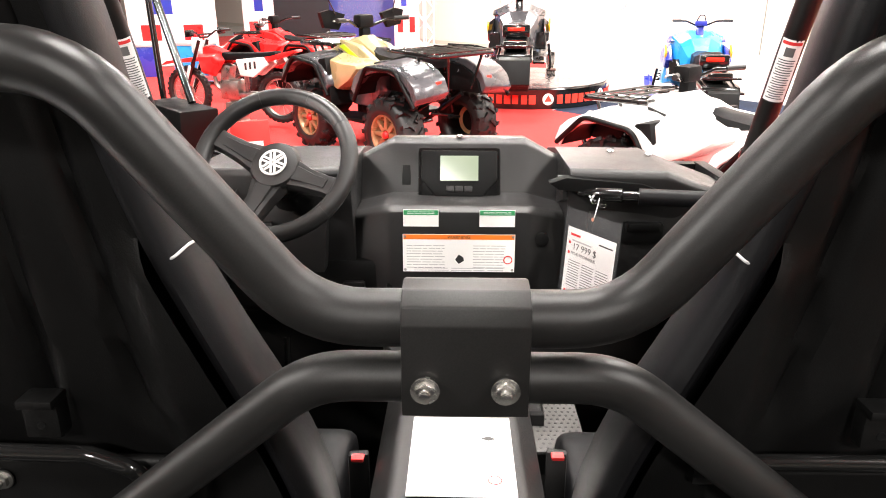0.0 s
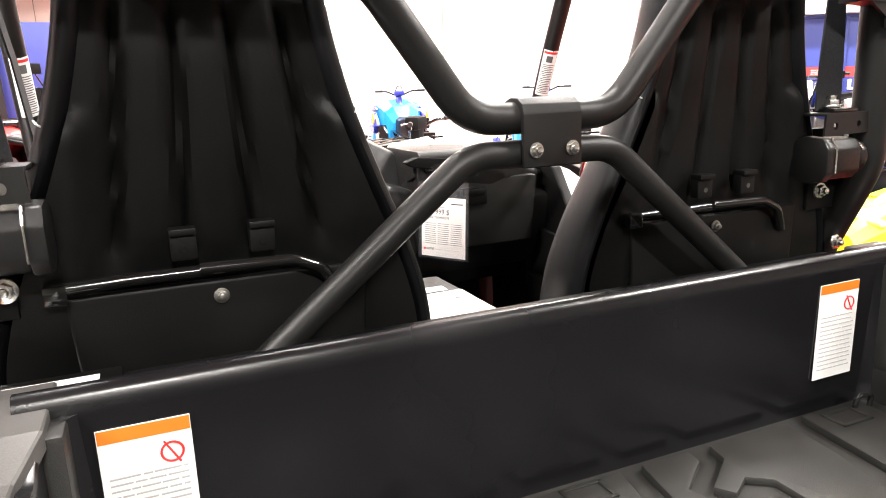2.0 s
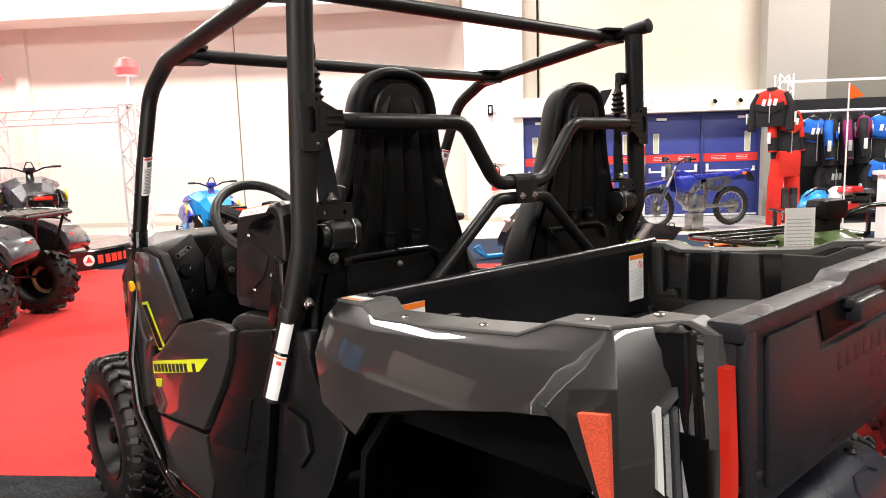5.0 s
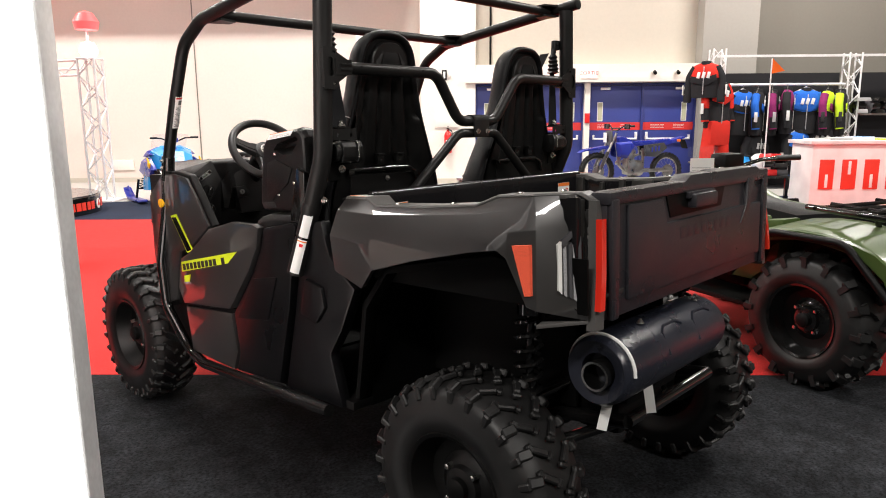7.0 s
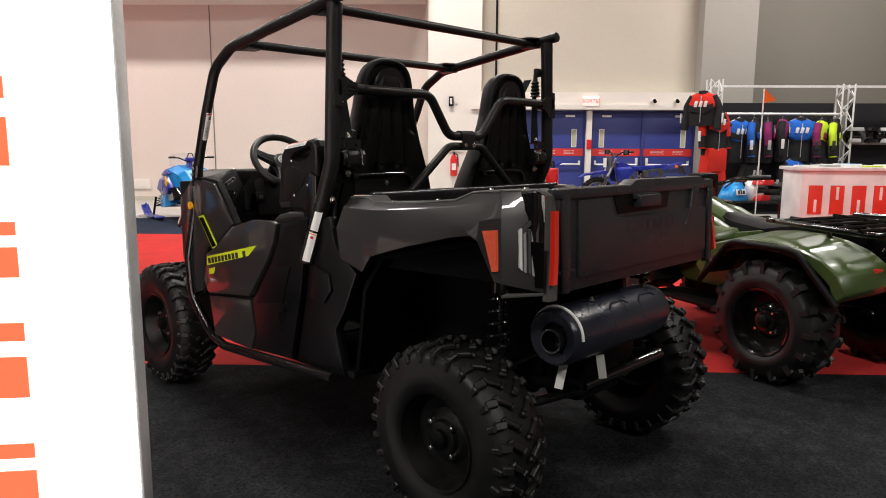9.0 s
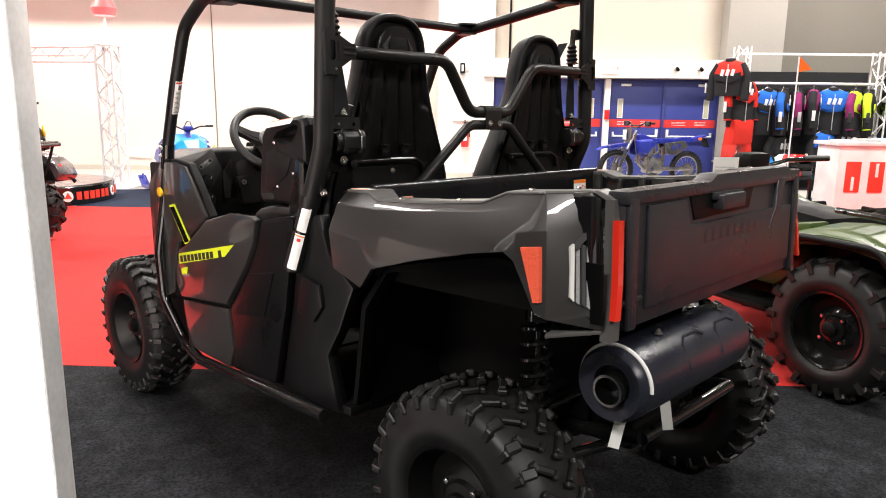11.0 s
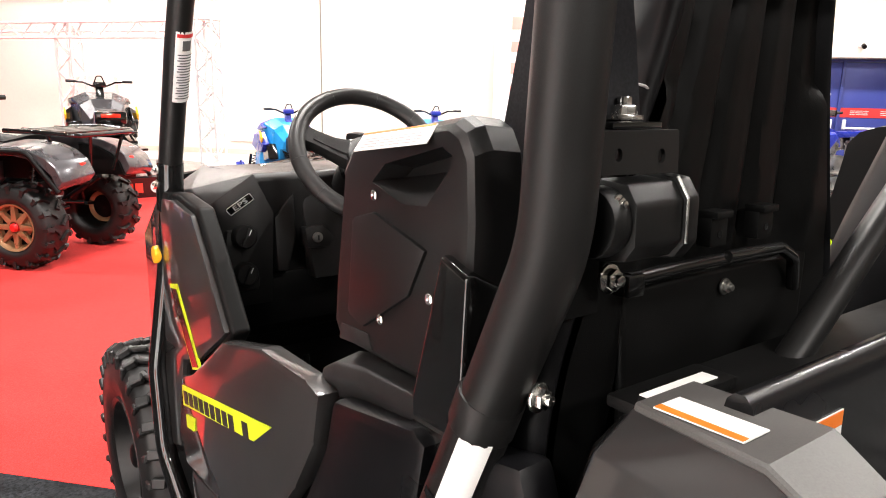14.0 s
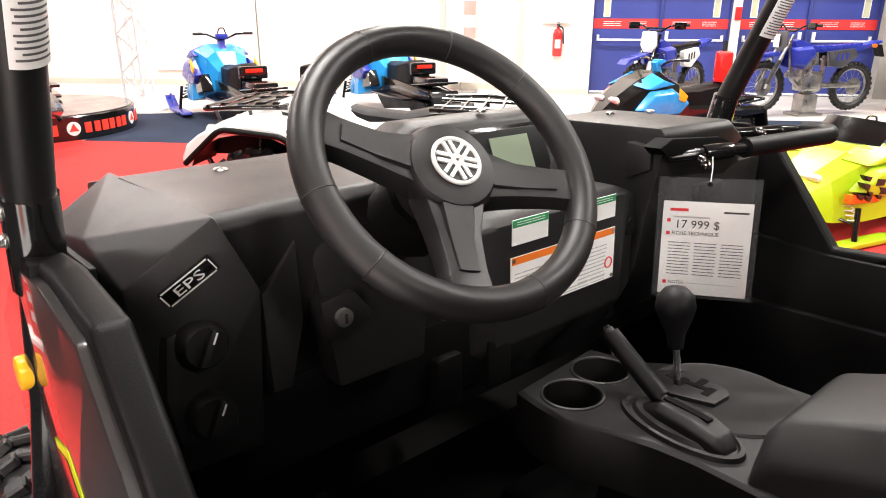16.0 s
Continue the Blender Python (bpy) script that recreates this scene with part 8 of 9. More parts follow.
for s in (-1, 1):
    for k, (y, z) in enumerate(((0.25, 0.72), (0.45, 0.70), (0.62, 0.66), (0.35, 0.60), (0.55, 0.56))):
        bm = bmesh.new()
        prism(bm, [(y, z), (y + 0.10, z + 0.02), (y + 0.12, z - 0.05), (y + 0.02, z - 0.06)], s * 0.40, s * 0.449, "x")
        part("black_graphic", bm, INK, YS)
    bm = bmesh.new()
    prism(bm, [(0.7, 0.50), (0.98, 0.54), (0.98, 0.44), (0.6, 0.42)], s * 0.37, s * 0.43, "x", 0.01)
    part("orange_graphic", bm, BODYORANGE, YS)
    bm = bmesh.new()
    prism(bm, [(0.05, 0.54), (0.0, 0.66), (-0.40, 0.68), (-0.80, 0.74), (-0.86, 0.70), (-0.60, 0.58)], s * 0.10, s * 0.182, "x", 0.01)
    part("seat_flank", bm, BODYYELLOW, YS)
    bm = bmesh.new()
    prism(bm, [(-0.62, 0.79), (-0.88, 0.81), (-0.93, 0.74), (-0.80, 0.70), (-0.62, 0.72)], s * 0.05, s * 0.190, "x", 0.01)
    part("orange_tail", bm, BODYORANGE, YS)
shard = random.Random(8)
for s in (-1, 1):
    for k in range(18):
        y, z = shard.uniform(0.1, 0.85), shard.uniform(0.46, 0.76)
        d = shard.uniform(0.03, 0.07)
        bm = bmesh.new()
        prism(bm, [(y, z), (y + d * 1.6, z + d * 0.5), (y + d * 1.1, z - d * 0.3), (y + d * 0.4, z - d * 0.9)], s * 0.40, s * (0.448 + 0.0005 * k), "x")
        part("black_graphic", bm, INK, YS)
part("seat_stripe", boxes((0.1, 0.5, 0.02, -0.08, -0.5, 0.79, 0.006)), BODYORANGE, YS)


# ---------------------------------------------------------------- dirt bikes
def dirt_bike(m, label, body, white, road=False, group="display dirt bikes"):
    """A motocross bike; forward is +y, origin between its wheels on the ground, upright on a stand."""
    q = thing("dirt_bike", label, "motorcycle", m, group)
    for y, r in ((0.74, 0.345), (-0.70, 0.33)):
        w = new("wheel")
        w.parent = q
        w.matrix_local = pose(0, y, r + 0.05, 0, 0, 90)
        tyre = part("tyre", torus(bmesh.new(), pose(0, 0, 0, 90, 0, 0), r - 0.045, 0.045, 44, 10, squash=0.95), RUBBER, w)
        bm = bmesh.new()
        for k in range(28):
            for sg in (-1, 0, 1):
                box(bm, 0.035, 0.026, 0.024, pose(0, 0, 0, 0, 360 * (k + 0.5 * abs(sg)) / 28, 0) @ pose(0, sg * 0.03, r - 0.006 - 0.012 * abs(sg)))
        part("tread", bm, RUBBER, tyre)
        part("rim", torus(bmesh.new(), pose(0, 0, 0, 90, 0, 0), r - 0.09, 0.016, 40, 8), STEEL, w)
        bm = bmesh.new()
        for k in range(18):
            a = 2 * math.pi * k / 18
            cyl(bm, (0.03 * math.cos(a + 0.8), 0.03 * (-1) ** k, 0.03 * math.sin(a + 0.8)), ((r - 0.09) * math.cos(a), 0, (r - 0.09) * math.sin(a)), 0.0025, n=5)
        part("spoke_set", bm, STEEL, w)
        part("hub", cyl(bmesh.new(), (0, -0.06, 0), (0, 0.06, 0), 0.04, n=16), STEEL, w)
        part("brake_disc", cyl(bmesh.new(), (0, 0.055, 0), (0, 0.06, 0), 0.12, n=24), STEEL, w)
    for s in (-1, 1):
        part("fork_leg", cyls(((s * 0.09, 0.74, 0.38), (s * 0.09, 0.55, 0.80), 0.028), ((s * 0.09, 0.56, 0.78), (s * 0.09, 0.42, 1.08), 0.022)), GLOSSBLACK if not road else STEEL, q)
        part("fork_guard", boxes((0.05, 0.05, 0.34, s * 0.10, 0.66, 0.60, 0.015, (24, 0, 0))), white, q)
        bm = bmesh.new()
        prism(bm, [(0.45, 0.92), (0.40, 0.66), (0.20, 0.62), (0.02, 0.84), (0.1, 0.94)], s * 0.10, s * 0.19, "x", 0.02, 2, top=[(0.40, 0.88), (0.36, 0.70), (0.22, 0.68), (0.1, 0.84), (0.15, 0.90)])
        part("radiator_shroud", bm, body, q)
        bm = bmesh.new()
        prism(bm, [(-0.15, 0.86), (-0.55, 0.90), (-0.62, 0.80), (-0.40, 0.64), (-0.2, 0.66)], s * 0.07, s * 0.14, "x", 0.015)
        part("number_panel", bm, white, q)
        part("number_mark", boxes((0.004, 0.03, 0.09, s * 0.1415, -0.30, 0.78), (0.004, 0.03, 0.09, s * 0.1415, -0.37, 0.79), (0.004, 0.03, 0.09, s * 0.1415, -0.44, 0.80)), INK if not road else body, q)
        part("grip", cyl(bmesh.new(), (s * 0.28, 0.33, 1.20), (s * 0.41, 0.27, 1.20), 0.018, n=10), RUBBER, q)
        part("swing_arm", boxes((0.04, 0.6, 0.06, s * 0.08, -0.42, 0.40, 0.012)), STEEL, q)
        part("hand_guard", boxes((0.16, 0.03, 0.09, s * 0.33, 0.36, 1.19, 0.02)), GLOSSBLACK, q)
    bm = bmesh.new()
    prism(bm, [(0.42, 0.82), (0.62, 0.86), (1.02, 0.80), (1.12, 0.74), (1.0, 0.77), (0.62, 0.80)], -0.07, 0.07, "x", 0.012)
    part("front_fender", bm, body, q)
    bm = bmesh.new()
    prism(bm, [(-0.35, 0.88), (-0.65, 0.92), (-1.02, 1.0), (-1.04, 0.97), (-0.7, 0.86), (-0.4, 0.80)], -0.08, 0.08, "x", 0.012)
    part("rear_fender", bm, body, q)
    bm = bmesh.new()
    prism(bm, [(0.30, 0.97), (0.0, 0.93), (-0.45, 0.945), (-0.72, 0.97), (-0.72, 0.91), (-0.3, 0.85), (0.1, 0.84)], -0.08, 0.08, "x", 0.02)
    part("seat", bm, VINYL if not road else BODYDEEP, q)
    bm = bmesh.new()
    prism(bm, [(0.38, 1.0), (0.30, 1.02), (0.08, 0.95), (0.1, 0.82), (0.36, 0.84)], -0.10, 0.10, "x", 0.03)
    part("fuel_tank", bm, body, q)
    part("engine", boxes((0.22, 0.30, 0.26, 0, 0.02, 0.46, 0.04), (0.16, 0.14, 0.26, 0, 0.08, 0.66, 0.03, (15, 0, 0))), STEEL, q)
    part("frame_spar", tubes(([(0, 0.38, 1.02), (0, 0.28, 0.5), (0, 0.05, 0.30), (0, -0.2, 0.34), (0, -0.2, 0.8)], 0.03, 0.08), ([(0.0, -0.15, 0.75), (0, -0.6, 0.88)], 0.016, 0.02)), STEEL, q)
    part("exhaust", tubes(([(0.08, 0.2, 0.66), (0.14, 0.3, 0.5), (0.15, 0.0, 0.62), (0.15, -0.35, 0.72)], 0.022, 0.08), ([(0.15, -0.33, 0.72), (0.16, -0.72, 0.86)], 0.05, 0.02)), STEEL, q)
    part("handlebar", tubes(([(-0.40, 0.27, 1.20), (-0.2, 0.36, 1.19), (-0.08, 0.40, 1.12), (0.08, 0.40, 1.12), (0.2, 0.36, 1.19), (0.40, 0.27, 1.20)], 0.013, 0.04), ([(-0.12, 0.38, 1.16), (0.12, 0.38, 1.16)], 0.012, 0)), GLOSSBLACK, q)
    bm = bmesh.new()
    prism(bm, [(-0.10, 1.12), (0.10, 1.12), (0.12, 0.95), (0.06, 0.86), (-0.06, 0.86), (-0.12, 0.95)], 0.50, 0.53, "y", 0.02)
    part("front_plate", bm, white, q)
    part("stand", boxes((0.30, 0.4, 0.035, 0, 0.0, 0.018, 0.008), (0.22, 0.22, 0.26, 0, 0.0, 0.16, 0.01)), STEEL, q)
    if road:
        for s in (-1, 1):
            part("turn_signal", boxes((0.05, 0.06, 0.05, s * 0.13, -0.86, 0.93, 0.018)), BODYORANGE, q)
        part("plate_holder", boxes((0.16, 0.02, 0.18, 0, -1.06, 0.86, 0.01, (-25, 0, 0))), DARKPLASTIC, q)
        part("price_card", boxes((0.11, 0.004, 0.17, 0.05, 0.56, 1.0)), WHITE, q)
    return q


dirt_bike(pose(7.78, 6.18, 0.005, 0, 0, 92), "blue motocross bike with white number panels", BODYDEEP, WHITE)
dirt_bike(pose(9.45, 5.0, 0.0, 0, 0, 62), "blue trail bike with orange turn signals", BODYDEEP, BODYGREY, True)
snowmobile(pose(5.95, 4.97, 0.007, 0, 0, 75) @ Matrix.Scale(0.80, 4), "small black and blue snowmobile on red carpet", GLOSSBLACK, BODYBLUE, shield=False)
dirt_bike(pose(-2.65, 8.4, 0.007, 0, 0, 72) @ Matrix.Scale(0.88, 4), "red and white motocross bike", BODYRED, WHITE)
quad(pose(-2.42, 10.53, 0.007, 0, 0, 60) @ Matrix.Scale(0.88, 4), "red sport quad on red carpet", BODYRED, BODYGREY, 6)
snowmobile(pose(-3.05, 11.94, 0.007, 0, 0, 75) @ Matrix.Scale(0.85, 4), "red snowmobile on red carpet", BODYRED, GLOSSBLACK)

# red can by the bikes
jc = thing("fuel_can", "red plastic fuel can near the motorbikes", "fuel can", pose(6.62, 4.79, 0.645, 0, 0, 30) @ Matrix.Scale(0.8, 4))
part("can_body", boxes((0.36, 0.22, 0.4, 0, 0, 0.2, 0.04)), BODYRED, jc)
part("spout", cyls(((0.1, 0, 0.38), (0.18, 0, 0.52), 0.03)), DARKPLASTIC, jc)


# ---------------------------------------------------------------- second side-by-side, seen in part
def small_utv(m):
    q = thing("orange_side_by_side", "black side-by-side with orange panels and tube cage on red carpet", "off-road vehicle", m)
    for s in (-1, 1):
        wheel_of(q, s * 0.62, 1.05, 0.36, 0.26, s, GLOSSBLACK, 0.18, 8)
        wheel_of(q, s * 0.62, -1.05, 0.36, 0.28, s, GLOSSBLACK, 0.18, 8)
        bm = bmesh.new()
        prism(bm, [(-1.3, 0.75), (-1.35, 1.0), (-0.6, 0.98), (-0.5, 0.7), (0.45, 0.62), (0.6, 0.98), (1.2, 0.95), (1.5, 0.72), (1.45, 0.62), (0.7, 0.5), (-0.65, 0.45)], s * 0.42, s * 0.66, "x", 0.02)
        part("side_body", bm, DARKPLASTIC, q)
        bm = bmesh.new()
        prism(bm, [(0.62, 0.98), (1.2, 0.96), (1.45, 0.74), (0.9, 0.72)], s * 0.40, s * 0.675, "x", 0.02)
        part("front_panel", bm, BODYORANGE, q)
        part("cage_tube", tubes(([(s * 0.60, 0.75, 0.95), (s * 0.58, 0.25, 1.68), (s * 0.58, -0.55, 1.78), (s * 0.60, -1.05, 1.0)], 0.025, 0.15), ([(s * 0.58, -0.5, 1.76), (s * 0.60, -0.45, 0.9)], 0.022, 0)), GLOSSBLACK, q)
        part("seat", boxes((0.36, 0.12, 0.5, s * 0.28, -0.42, 0.9, 0.05, (-12, 0, 0)), (0.4, 0.42, 0.14, s * 0.28, -0.12, 0.66, 0.04)), VINYL, q)
    part("chassis", boxes((0.9, 2.3, 0.25, 0, 0, 0.48, 0.05)), DARKPLASTIC, q)
    part("dash_beam", boxes((0.95, 0.08, 0.16, 0, 0.55, 0.93, 0.03)), DARKPLASTIC, q)
    bm = bmesh.new()
    loft(bm, [[(-w, y, 0.62), (-w, y, z - 0.05), (-w * 0.7, y, z), (w * 0.7, y, z), (w, y, z - 0.05), (w, y, 0.62)] for y, w, z in ((0.62, 0.44, 1.04), (1.0, 0.42, 0.98), (1.35, 0.34, 0.84), (1.55, 0.26, 0.70))])
    part("hood", bm, BODYORANGE, q, "bright orange hood", 24)
    part("roof_bar", tubes(([(-0.58, -0.52, 1.77), (0.58, -0.52, 1.77)], 0.022, 0), ([(-0.58, 0.26, 1.67), (0.58, 0.26, 1.67)], 0.022, 0)), GLOSSBLACK, q)
    return q


small_utv(pose(-2.60, 4.6, 0.007, 0, 0, 39) @ Matrix.Scale(0.92, 4))
rs = thing("red_sign_stand", "narrow red upright sign on a white foot", "sign", pose(-1.27, 4.5, 0.007, 0, 0, 20))
part("foot", boxes((0.36, 0.22, 0.04, 0, 0, 0.02, 0.006)), WHITE, rs)
part("panel", boxes((0.24, 0.025, 0.72, -0.06, 0, 0.40, 0.004)), SIGNRED, rs)
for k in range(5):
    part("letter_bar", boxes((0.11, 0.003, 0.06, -0.04, -0.0142, 0.16 + 0.11 * k)), WHITE, rs)

# ---------------------------------------------------------------- counter
ct = thing("reception_counter", "white display counter with red lettering shapes and leaflets on top", "counter", hall(5.53, 7.5))
part("carcass", box(bmesh.new(), 2.4, 0.6, 0.98, pose(0, 0, 0.49), 0.006), WHITE, ct)
part("worktop", box(bmesh.new(), 2.5, 0.68, 0.05, pose(0, 0, 1.008), 0.008), BODYWHITE, ct)
for k in range(6):
    part("letter_block", boxes((0.19, 0.02, 0.40, -1.0 + k * 0.30, -0.305, 0.58, 0.004)), BRANDRED, ct)
    part("letter_gap", boxes((0.04, 0.022, 0.18, -1.0 + k * 0.30, -0.3065, 0.49 + 0.18 * (k % 2), 0.003)), WHITE, ct)
for k in range(7):
    h = 0.02 + 0.012 * (k % 3)
    b = thing("leaflet_stack", "small stack of printed leaflets on the counter", "leaflets", hall(4.5 + 0.29 * k, 7.47, 1.034, 7 * k), "leaflet stacks")
    part("stack", box(bmesh.new(), 0.22, 0.3, h, pose(0, 0, h / 2), 0.002), (WHITE, INKGREY, WHITE, CLOTHLIME)[k % 4], b)
    part("cover", box(bmesh.new(), 0.2, 0.28, 0.002, pose(0.005, 0, h + 0.001)), (INKGREY, WHITE, BODYBLUE, WHITE)[k % 4], b)


# ---------------------------------------------------------------- clothing stand
cs = thing("clothing_stand", "aluminium truss clothing stand with black back panels", "display stand", hall(5.72, 11.3) @ Matrix.Scale(0.88, 4))
part("left_truss", truss_column(bmesh.new(), 2.95, 0.26, 0.02, 10), ALU, cs).matrix_local = pose(-1.45, 0, 0)
part("right_truss", truss_column(bmesh.new(), 2.85, 0.26, 0.02, 10), ALU, cs).matrix_local = pose(1.42, 0, 0)
part("back_panel", box(bmesh.new(), 2.7, 0.04, 2.45, pose(0, 0.35, 1.235)), CLOTHBLACK, cs)
part("hanging_rail", cyls(((-1.35, 0, 2.2), (1.35, 0, 2.2), 0.03)), ALU, cs)
part("side_panel", box(bmesh.new(), 1.9, 0.04, 2.45, pose(2.6, 0.35, 1.235)), CLOTHBLACK, cs)
part("shelf_board", box(bmesh.new(), 1.8, 0.4, 0.04, pose(2.55, 0.12, 1.56), 0.004), STEEL, cs)
part("top_beam", boxes((4.6, 0.05, 0.05, 0.85, 0, 2.8)), ALU, cs)
part("red_glow_lamp", cyls(((1.42, 0, 0.06), (1.42, 0, 0.16), 0.06)), LAMPRED, cs)
part("platform", box(bmesh.new(), 4.9, 0.9, 0.02, pose(1.0, 0.0, 0.0125)), CLOTHBLACK, cs)


def stand(p, q, z, yaw):
    """Pose of a thing on the clothing stand."""
    return hall(5.72 + (p - 5.9) * 0.88, 11.3 + (q - 13.6) * 0.88, z * 0.88, yaw) @ Matrix.Scale(1.12, 4)


def jacket(m, label, main, second, third, arms=True, hang=True, h=0.72):
    j = thing("riding_jacket", label, "jacket", m, "riding jackets on the stand")
    rnd = random.Random(int(m.translation.x * 100))
    bm = bmesh.new()
    loft(bm, [[(w * math.cos(a), d * math.sin(a) * (1 + 0.12 * math.sin(3 * a + z * 9)), z) for a in [2 * math.pi * k / 14 for k in range(14)]] for z, w, d in
              ((-h, 0.24, 0.10), (-h * 0.8, 0.25, 0.11), (-h * 0.5, 0.24, 0.11), (-h * 0.2, 0.25, 0.10), (-0.04, 0.19, 0.07), (0.0, 0.08, 0.05))])
    part("torso", bm, CLOTHBLACK, j, "", 60)
    bm = bmesh.new()
    loft(bm, [[(w * math.cos(a), d * math.sin(a) * (1 + 0.12 * math.sin(3 * a + z * 9)) * (1.0 if abs(math.sin(a)) > 0.1 else 1.05), z + 0.06 * abs(math.cos(a)) * (z < -0.2)) for a in [2 * math.pi * k / 14 for k in range(14)]] for z, w, d in
              ((-h * 0.52, 0.246, 0.116), (-h * 0.3, 0.254, 0.114), (-h * 0.12, 0.235, 0.096), (-0.03, 0.19, 0.074), (0.004, 0.085, 0.054))])
    part("yoke", bm, main, j, "", 60)
    part("collar", lathe(bmesh.new(), pose(0, 0, -0.02), [(0.085, 0.0), (0.078, 0.05), (0.066, 0.055), (0.07, 0.0)], 16), CLOTHBLACK, j)
    part("front_zip", boxes((0.012, 0.01, h * 0.8, 0, -0.119, -h * 0.5, 0.002)), INKGREY, j)
    part("chest_panel", prisms(([(-0.2, -0.20), (-0.02, -0.24), (0.2, -0.18), (0.21, -0.27), (0.05, -0.36), (-0.21, -0.30)], -0.122, -0.10, "y", 0.006)), second, j)
    for k in range(3):
        part("chest_mark", boxes((0.05, 0.012, 0.10, -0.08 + 0.08 * k, -0.126, -0.19, 0.004, (0, 12, 0))), third, j)
    for s in (-1, 1):
        part("sleeve", tubes(([(s * 0.17, 0, -0.06), (s * 0.26, 0, -0.22), (s * 0.27, -0.04, -0.62)], 0.062, 0.1)), second, j)
        part("cuff", tubes(([(s * 0.268, -0.025, -0.42), (s * 0.27, -0.04, -0.60)], 0.064, 0)), CLOTHBLACK, j)
        part("sleeve_mark", boxes((0.02, 0.05, 0.16, s * 0.345, -0.04, -0.42, 0.006)), third, j)
    part("hanger", tubes(([(-0.17, 0, -0.03), (0, 0, 0.05), (0.17, 0, -0.03)], 0.01, 0.03), ([(0, 0, 0.04), (0, 0, 0.10), (0.02, 0, 0.12)], 0.004, 0.02)), STEEL, j)
    return j


red = jacket(stand(4.38, 13.25, 2.26, 25) @ Matrix.Scale(1.05, 4), "black and red riding jacket with white marks", CLOTHBLACK, CLOTHRED, WHITE)
for sx in (-1, 1):
    part("trouser_leg", tubes(([(sx * 0.10, 0, -0.66), (sx * 0.16, 0, -1.1), (sx * 0.17, 0, -1.72)], 0.11, 0.1)), CLOTHRED, red, "red riding trousers")
part("bib", boxes((0.42, 0.2, 0.4, 0, -0.02, -0.8, 0.06)), CLOTHRED, red)
part("knee_patch", boxes((0.12, 0.05, 0.34, -0.09, -0.10, -1.32, 0.02), (0.12, 0.05, 0.34, 0.09, -0.10, -1.32, 0.02)), CLOTHBLACK, red)
jacket(stand(4.05, 13.1, 2.62, -35), "red and black riding jacket with white marks", CLOTHRED, CLOTHBLACK, WHITE, h=0.55)
for k, (p, z, a, b, c) in enumerate([(4.98, 2.05, CLOTHBLUE, CLOTHBLACK, WHITE), (5.28, 2.05, CLOTHBLACK, CLOTHBLUE, WHITE), (5.6, 2.05, CLOTHBLACK, CLOTHPURPLE, INKGREY),
                                     (5.9, 2.08, CLOTHPURPLE, CLOTHBLACK, WHITE), (6.32, 2.08, CLOTHBLUE, CLOTHBLUE, WHITE), (6.75, 2.05, CLOTHLIME, CLOTHPURPLE, INK), (7.05, 2.05, CLOTHBLACK, CLOTHLIME, INK)]):
    jacket(stand(p, 13.45 - 0.05 * (k % 2), z, (10, 60, 70, 65, -8, 50, 60)[k]), "riding jacket in bright panels hung on the stand", a, b, c)
jacket(stand(6.2, 13.4, 1.2, 20), "blue riding jacket folded low on the stand", CLOTHBLUE, CLOTHBLACK, WHITE, h=0.55)
jacket(stand(6.7, 13.4, 1.3, -20), "black riding jacket hung low on the stand", CLOTHBLACK, CLOTHBLACK, INKGREY, h=0.6)
jacket(stand(5.3, 13.4, 1.15, 30), "black riding trousers hung low on the stand", CLOTHBLACK, CLOTHBLACK, INKGREY, h=0.7)


def helmet(m, label, shell, trim):
    h = thing("helmet", label, "helmet", m, "helmets")
    part("shell", lathe(bmesh.new(), pose(0, 0, 0), [(0.10, 0.0), (0.125, 0.06), (0.13, 0.13), (0.11, 0.21), (0.06, 0.25), (0.001, 0.26)], 20), shell, h)
    part("visor", prisms(([(-0.11, 0.20), (0.11, 0.20), (0.09, 0.26), (-0.09, 0.26)], -0.22, -0.05, "y", 0.01)), trim, h)
    part("chin_bar", prisms(([(-0.09, 0.0), (0.09, 0.0), (0.08, 0.07), (-0.08, 0.07)], -0.19, -0.06, "y", 0.015)), trim, h)
    part("eye_port", boxes((0.17, 0.03, 0.07, 0, -0.115, 0.13, 0.01)), GLOSSBLACK, h)
    return h


for k in range(6):
    helmet(stand(7.55 + 0.3 * k, 13.66, 1.58, 20 * k), "dark helmet on the shelf", (GLOSSBLACK, BODYGREY)[k % 2], (INKGREY, GLOSSBLACK)[k % 2])

# gear table with a blue bag and helmets
gb2 = thing("gear_table", "low black table with riding gear", "table", hall(4.3, 9.0))
part("table_top", box(bmesh.new(), 1.5, 0.7, 0.04, pose(0, 0, 0.42), 0.005), GLOSSBLACK, gb2)
for x in (-0.68, 0.68):
    for y in (-0.28, 0.28):
        part("table_leg", box(bmesh.new(), 0.05, 0.05, 0.4, pose(x, y, 0.2)), GLOSSBLACK, gb2)
bag = thing("blue_gear_bag", "blue and white gear bag slumped on the table", "bag", hall(4.02, 8.82, 0.44, 20) @ Matrix.Scale(0.68, 4))
bm = bmesh.new()
loft(bm, [[(w * math.cos(a), d * math.sin(a) * (1 + 0.2 * math.sin(2 * a) + 0.22 * math.sin(5 * a + 11 * z)), z * (1 + 0.25 * math.sin(3 * a + 2 * z) * (z > 0.2)) - 0.1 * abs(math.sin(a * 2.5)) * (z > 0.3)) for a in [2 * math.pi * k / 16 for k in range(16)]] for z, w, d in ((0.0, 0.42, 0.2), (0.1, 0.44, 0.22), (0.25, 0.36, 0.2), (0.36, 0.26, 0.12), (0.40, 0.12, 0.05))])
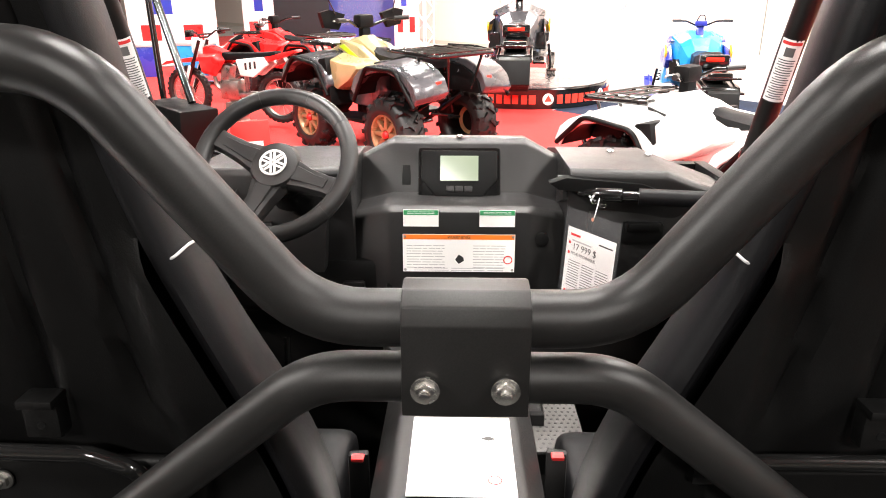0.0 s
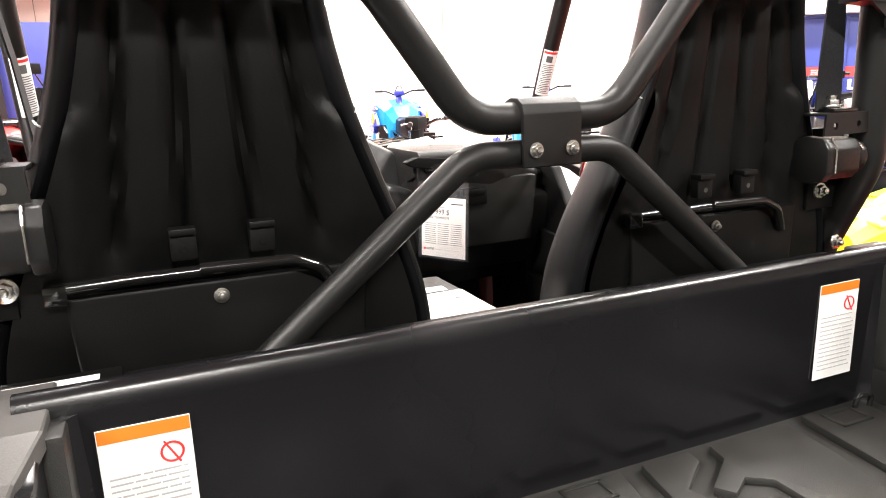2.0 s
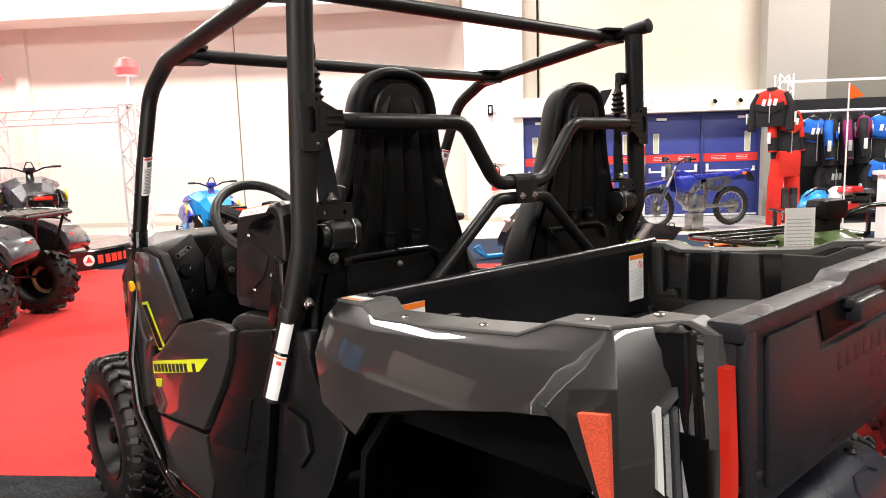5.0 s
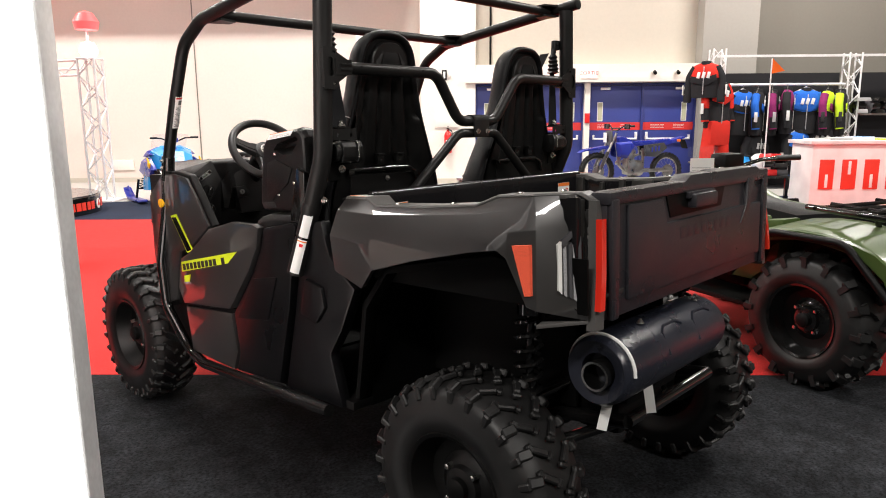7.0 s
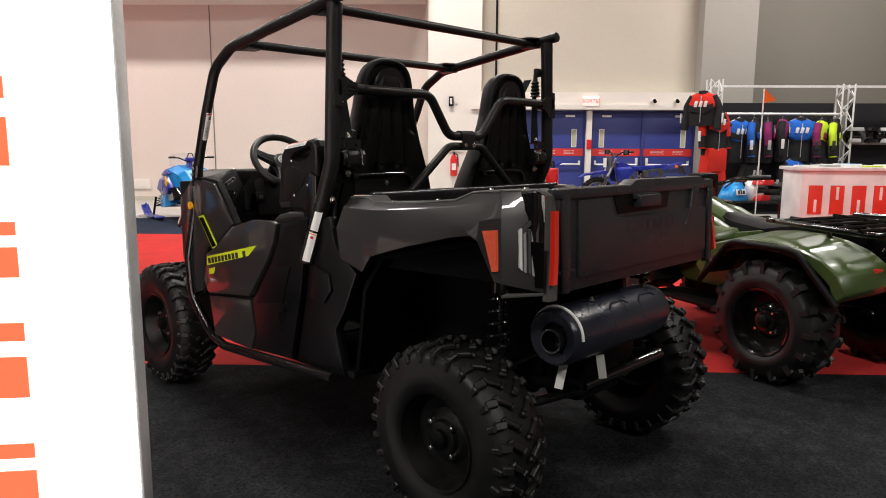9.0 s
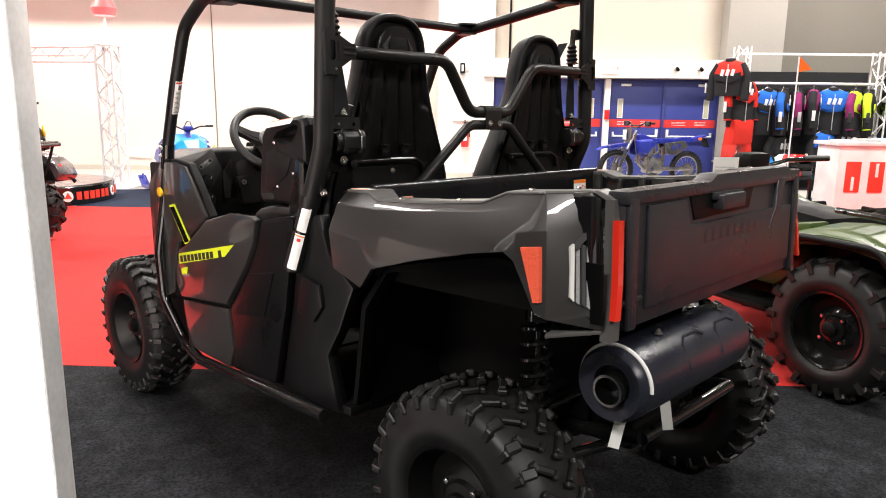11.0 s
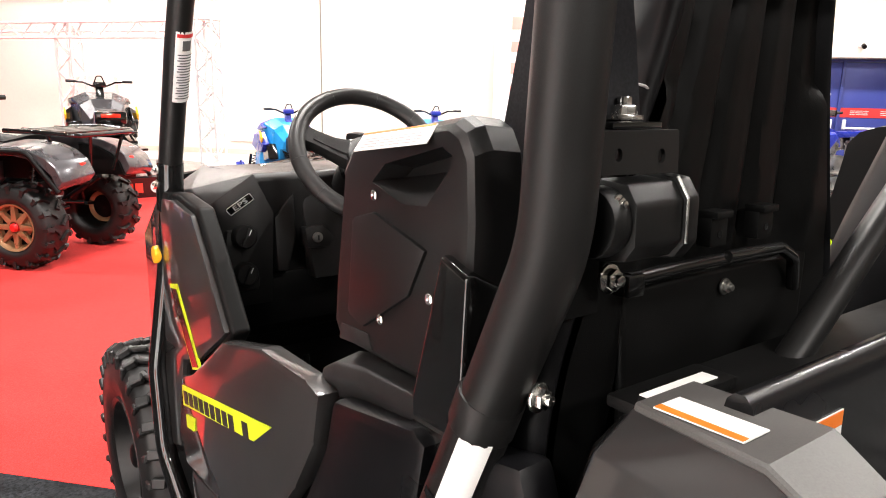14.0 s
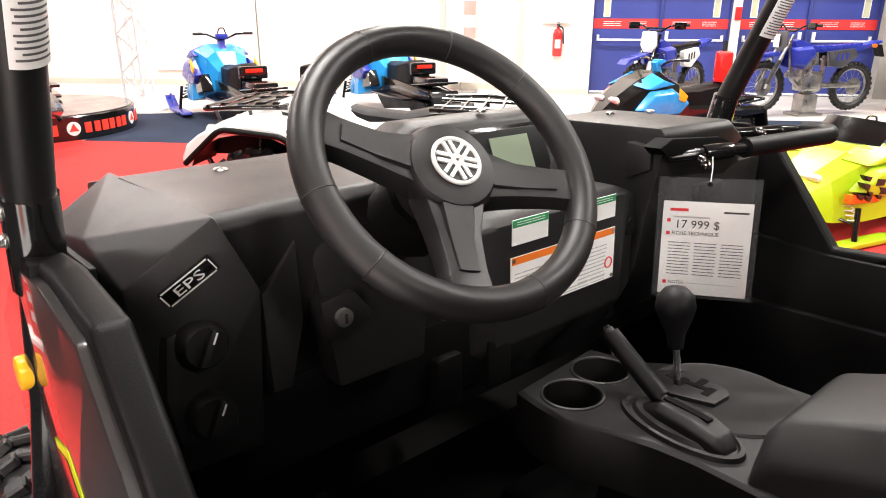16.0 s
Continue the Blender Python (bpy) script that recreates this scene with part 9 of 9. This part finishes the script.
part("bag_body", bm, BODYBLUE, bag, "", 60)
part("bag_patch", boxes((0.26, 0.03, 0.14, 0.0, -0.22, 0.2, 0.01, (-12, 0, 0))), WHITE, bag)
for k in range(3):
    part("patch_bar", boxes((0.05, 0.012, 0.09, -0.07 + 0.07 * k, -0.238, 0.2, 0.003, (-12, 0, 0))), INK, bag)
part("bag_strap", tubes(([(-0.3, 0, 0.3), (-0.1, -0.08, 0.46), (0.2, -0.05, 0.44), (0.32, 0, 0.26)], 0.02, 0.1)), CLOTHBLACK, bag)
helmet(hall(4.35, 8.88, 0.44, 30) @ Matrix.Scale(1.3, 4), "white and red motocross helmet on the table", BODYWHITE, BODYRED)
helmet(hall(4.70, 9.0, 0.44, -10) @ Matrix.Scale(1.15, 4), "black motocross helmet on the table", GLOSSBLACK, BODYGREY)
fl = thing("whip_flag", "thin white whip pole with an orange pennant", "flag", hall(4.25, 8.5, 0.006))
part("pole", cyls(((0, 0, 0), (0, 0, 2.2), 0.011), n=8), WHITE, fl)
bm = bmesh.new()
prism(bm, [(0.01, 2.2), (0.2, 2.02), (0.01, 1.98)], -0.002, 0.002, "y")
part("pennant", bm, CLOTHORANGE, fl)
part("pole_base", lathe(bmesh.new(), pose(0, 0, 0), [(0.001, 0), (0.1, 0), (0.1, 0.02), (0.02, 0.04), (0.011, 0.05)], 16), STEEL, fl)

# ---------------------------------------------------------------- far stands beyond the quads
for k, (x, y, yaw, w, h, mat, lab) in enumerate([(-5.75, 14.6, 10, 1.7, 2.2, WHITE, "tall white poster panel of a far stand"), (-4.05, 15.1, 5, 0.8, 2.3, WHITE, "tall white poster panel of a far stand"), (-3.2, 14.9, 5, 1.1, 2.1, CLOTHBLACK, "black partition panel of a far stand"),
                                                 (-2.1, 15.1, 0, 1.6, 2.4, DOORBLUE, "blue partition panel of a far stand"), (-1.07, 14.8, 0, 0.5, 2.6, WHITE, "tall white poster panel of a far stand"), (-8.7, 13.9, 20, 1.9, 2.1, BODYBLUE, "bright blue panel of a far stand"),
                                                 (-11.4, 12.8, 25, 2.2, 2.5, WALLPINK, "pale partition panel of a far stand"), (-7.1, 14.2, 12, 0.36, 2.3, INK, "black banner with red marks of a far stand")]):
    pn = thing("display_panel", lab, "panel", pose(x, y, 0.0, 0, 0, yaw), "far display panels")
    part("board", box(bmesh.new(), w, 0.06, h, pose(0, 0, h / 2), 0.004), mat, pn)
    part("panel_foot", box(bmesh.new(), w * 0.9, 0.5, 0.03, pose(0, 0, 0.0155)), STEEL, pn)
    if mat is WHITE:
        for i in range(4):
            part("poster_mark", boxes((w * 0.22, 0.01, 0.3, -w * 0.25 + w * 0.16 * i, -0.034, h * 0.3 + 0.5 * (i % 3))), (BODYRED, BODYDEEP, INKGREY, BODYRED)[i], pn)
    if mat is INK:
        for i in range(5):
            part("letter_block", boxes((0.22, 0.01, 0.3, 0, -0.034, 0.9 + 0.45 * i)), BODYRED, pn)
for k, (x, y, mat) in enumerate([(-4.85, 13.2, BODYBLUE), (-5.85, 12.9, BODYDEEP), (-6.95, 12.6, BODYRED)]):
    c = thing("storage_crate", "coloured plastic crate at a far stand", "crate", pose(x, y, 0.0, 0, 0, 20 * k) @ Matrix.Scale(0.75, 4), "far crates")
    part("crate_body", box(bmesh.new(), 0.9, 0.6, 0.7, pose(0, 0, 0.36), 0.03), mat, c)
    part("crate_lid", box(bmesh.new(), 0.94, 0.64, 0.08, pose(0, 0, 0.75), 0.02), INKGREY, c)
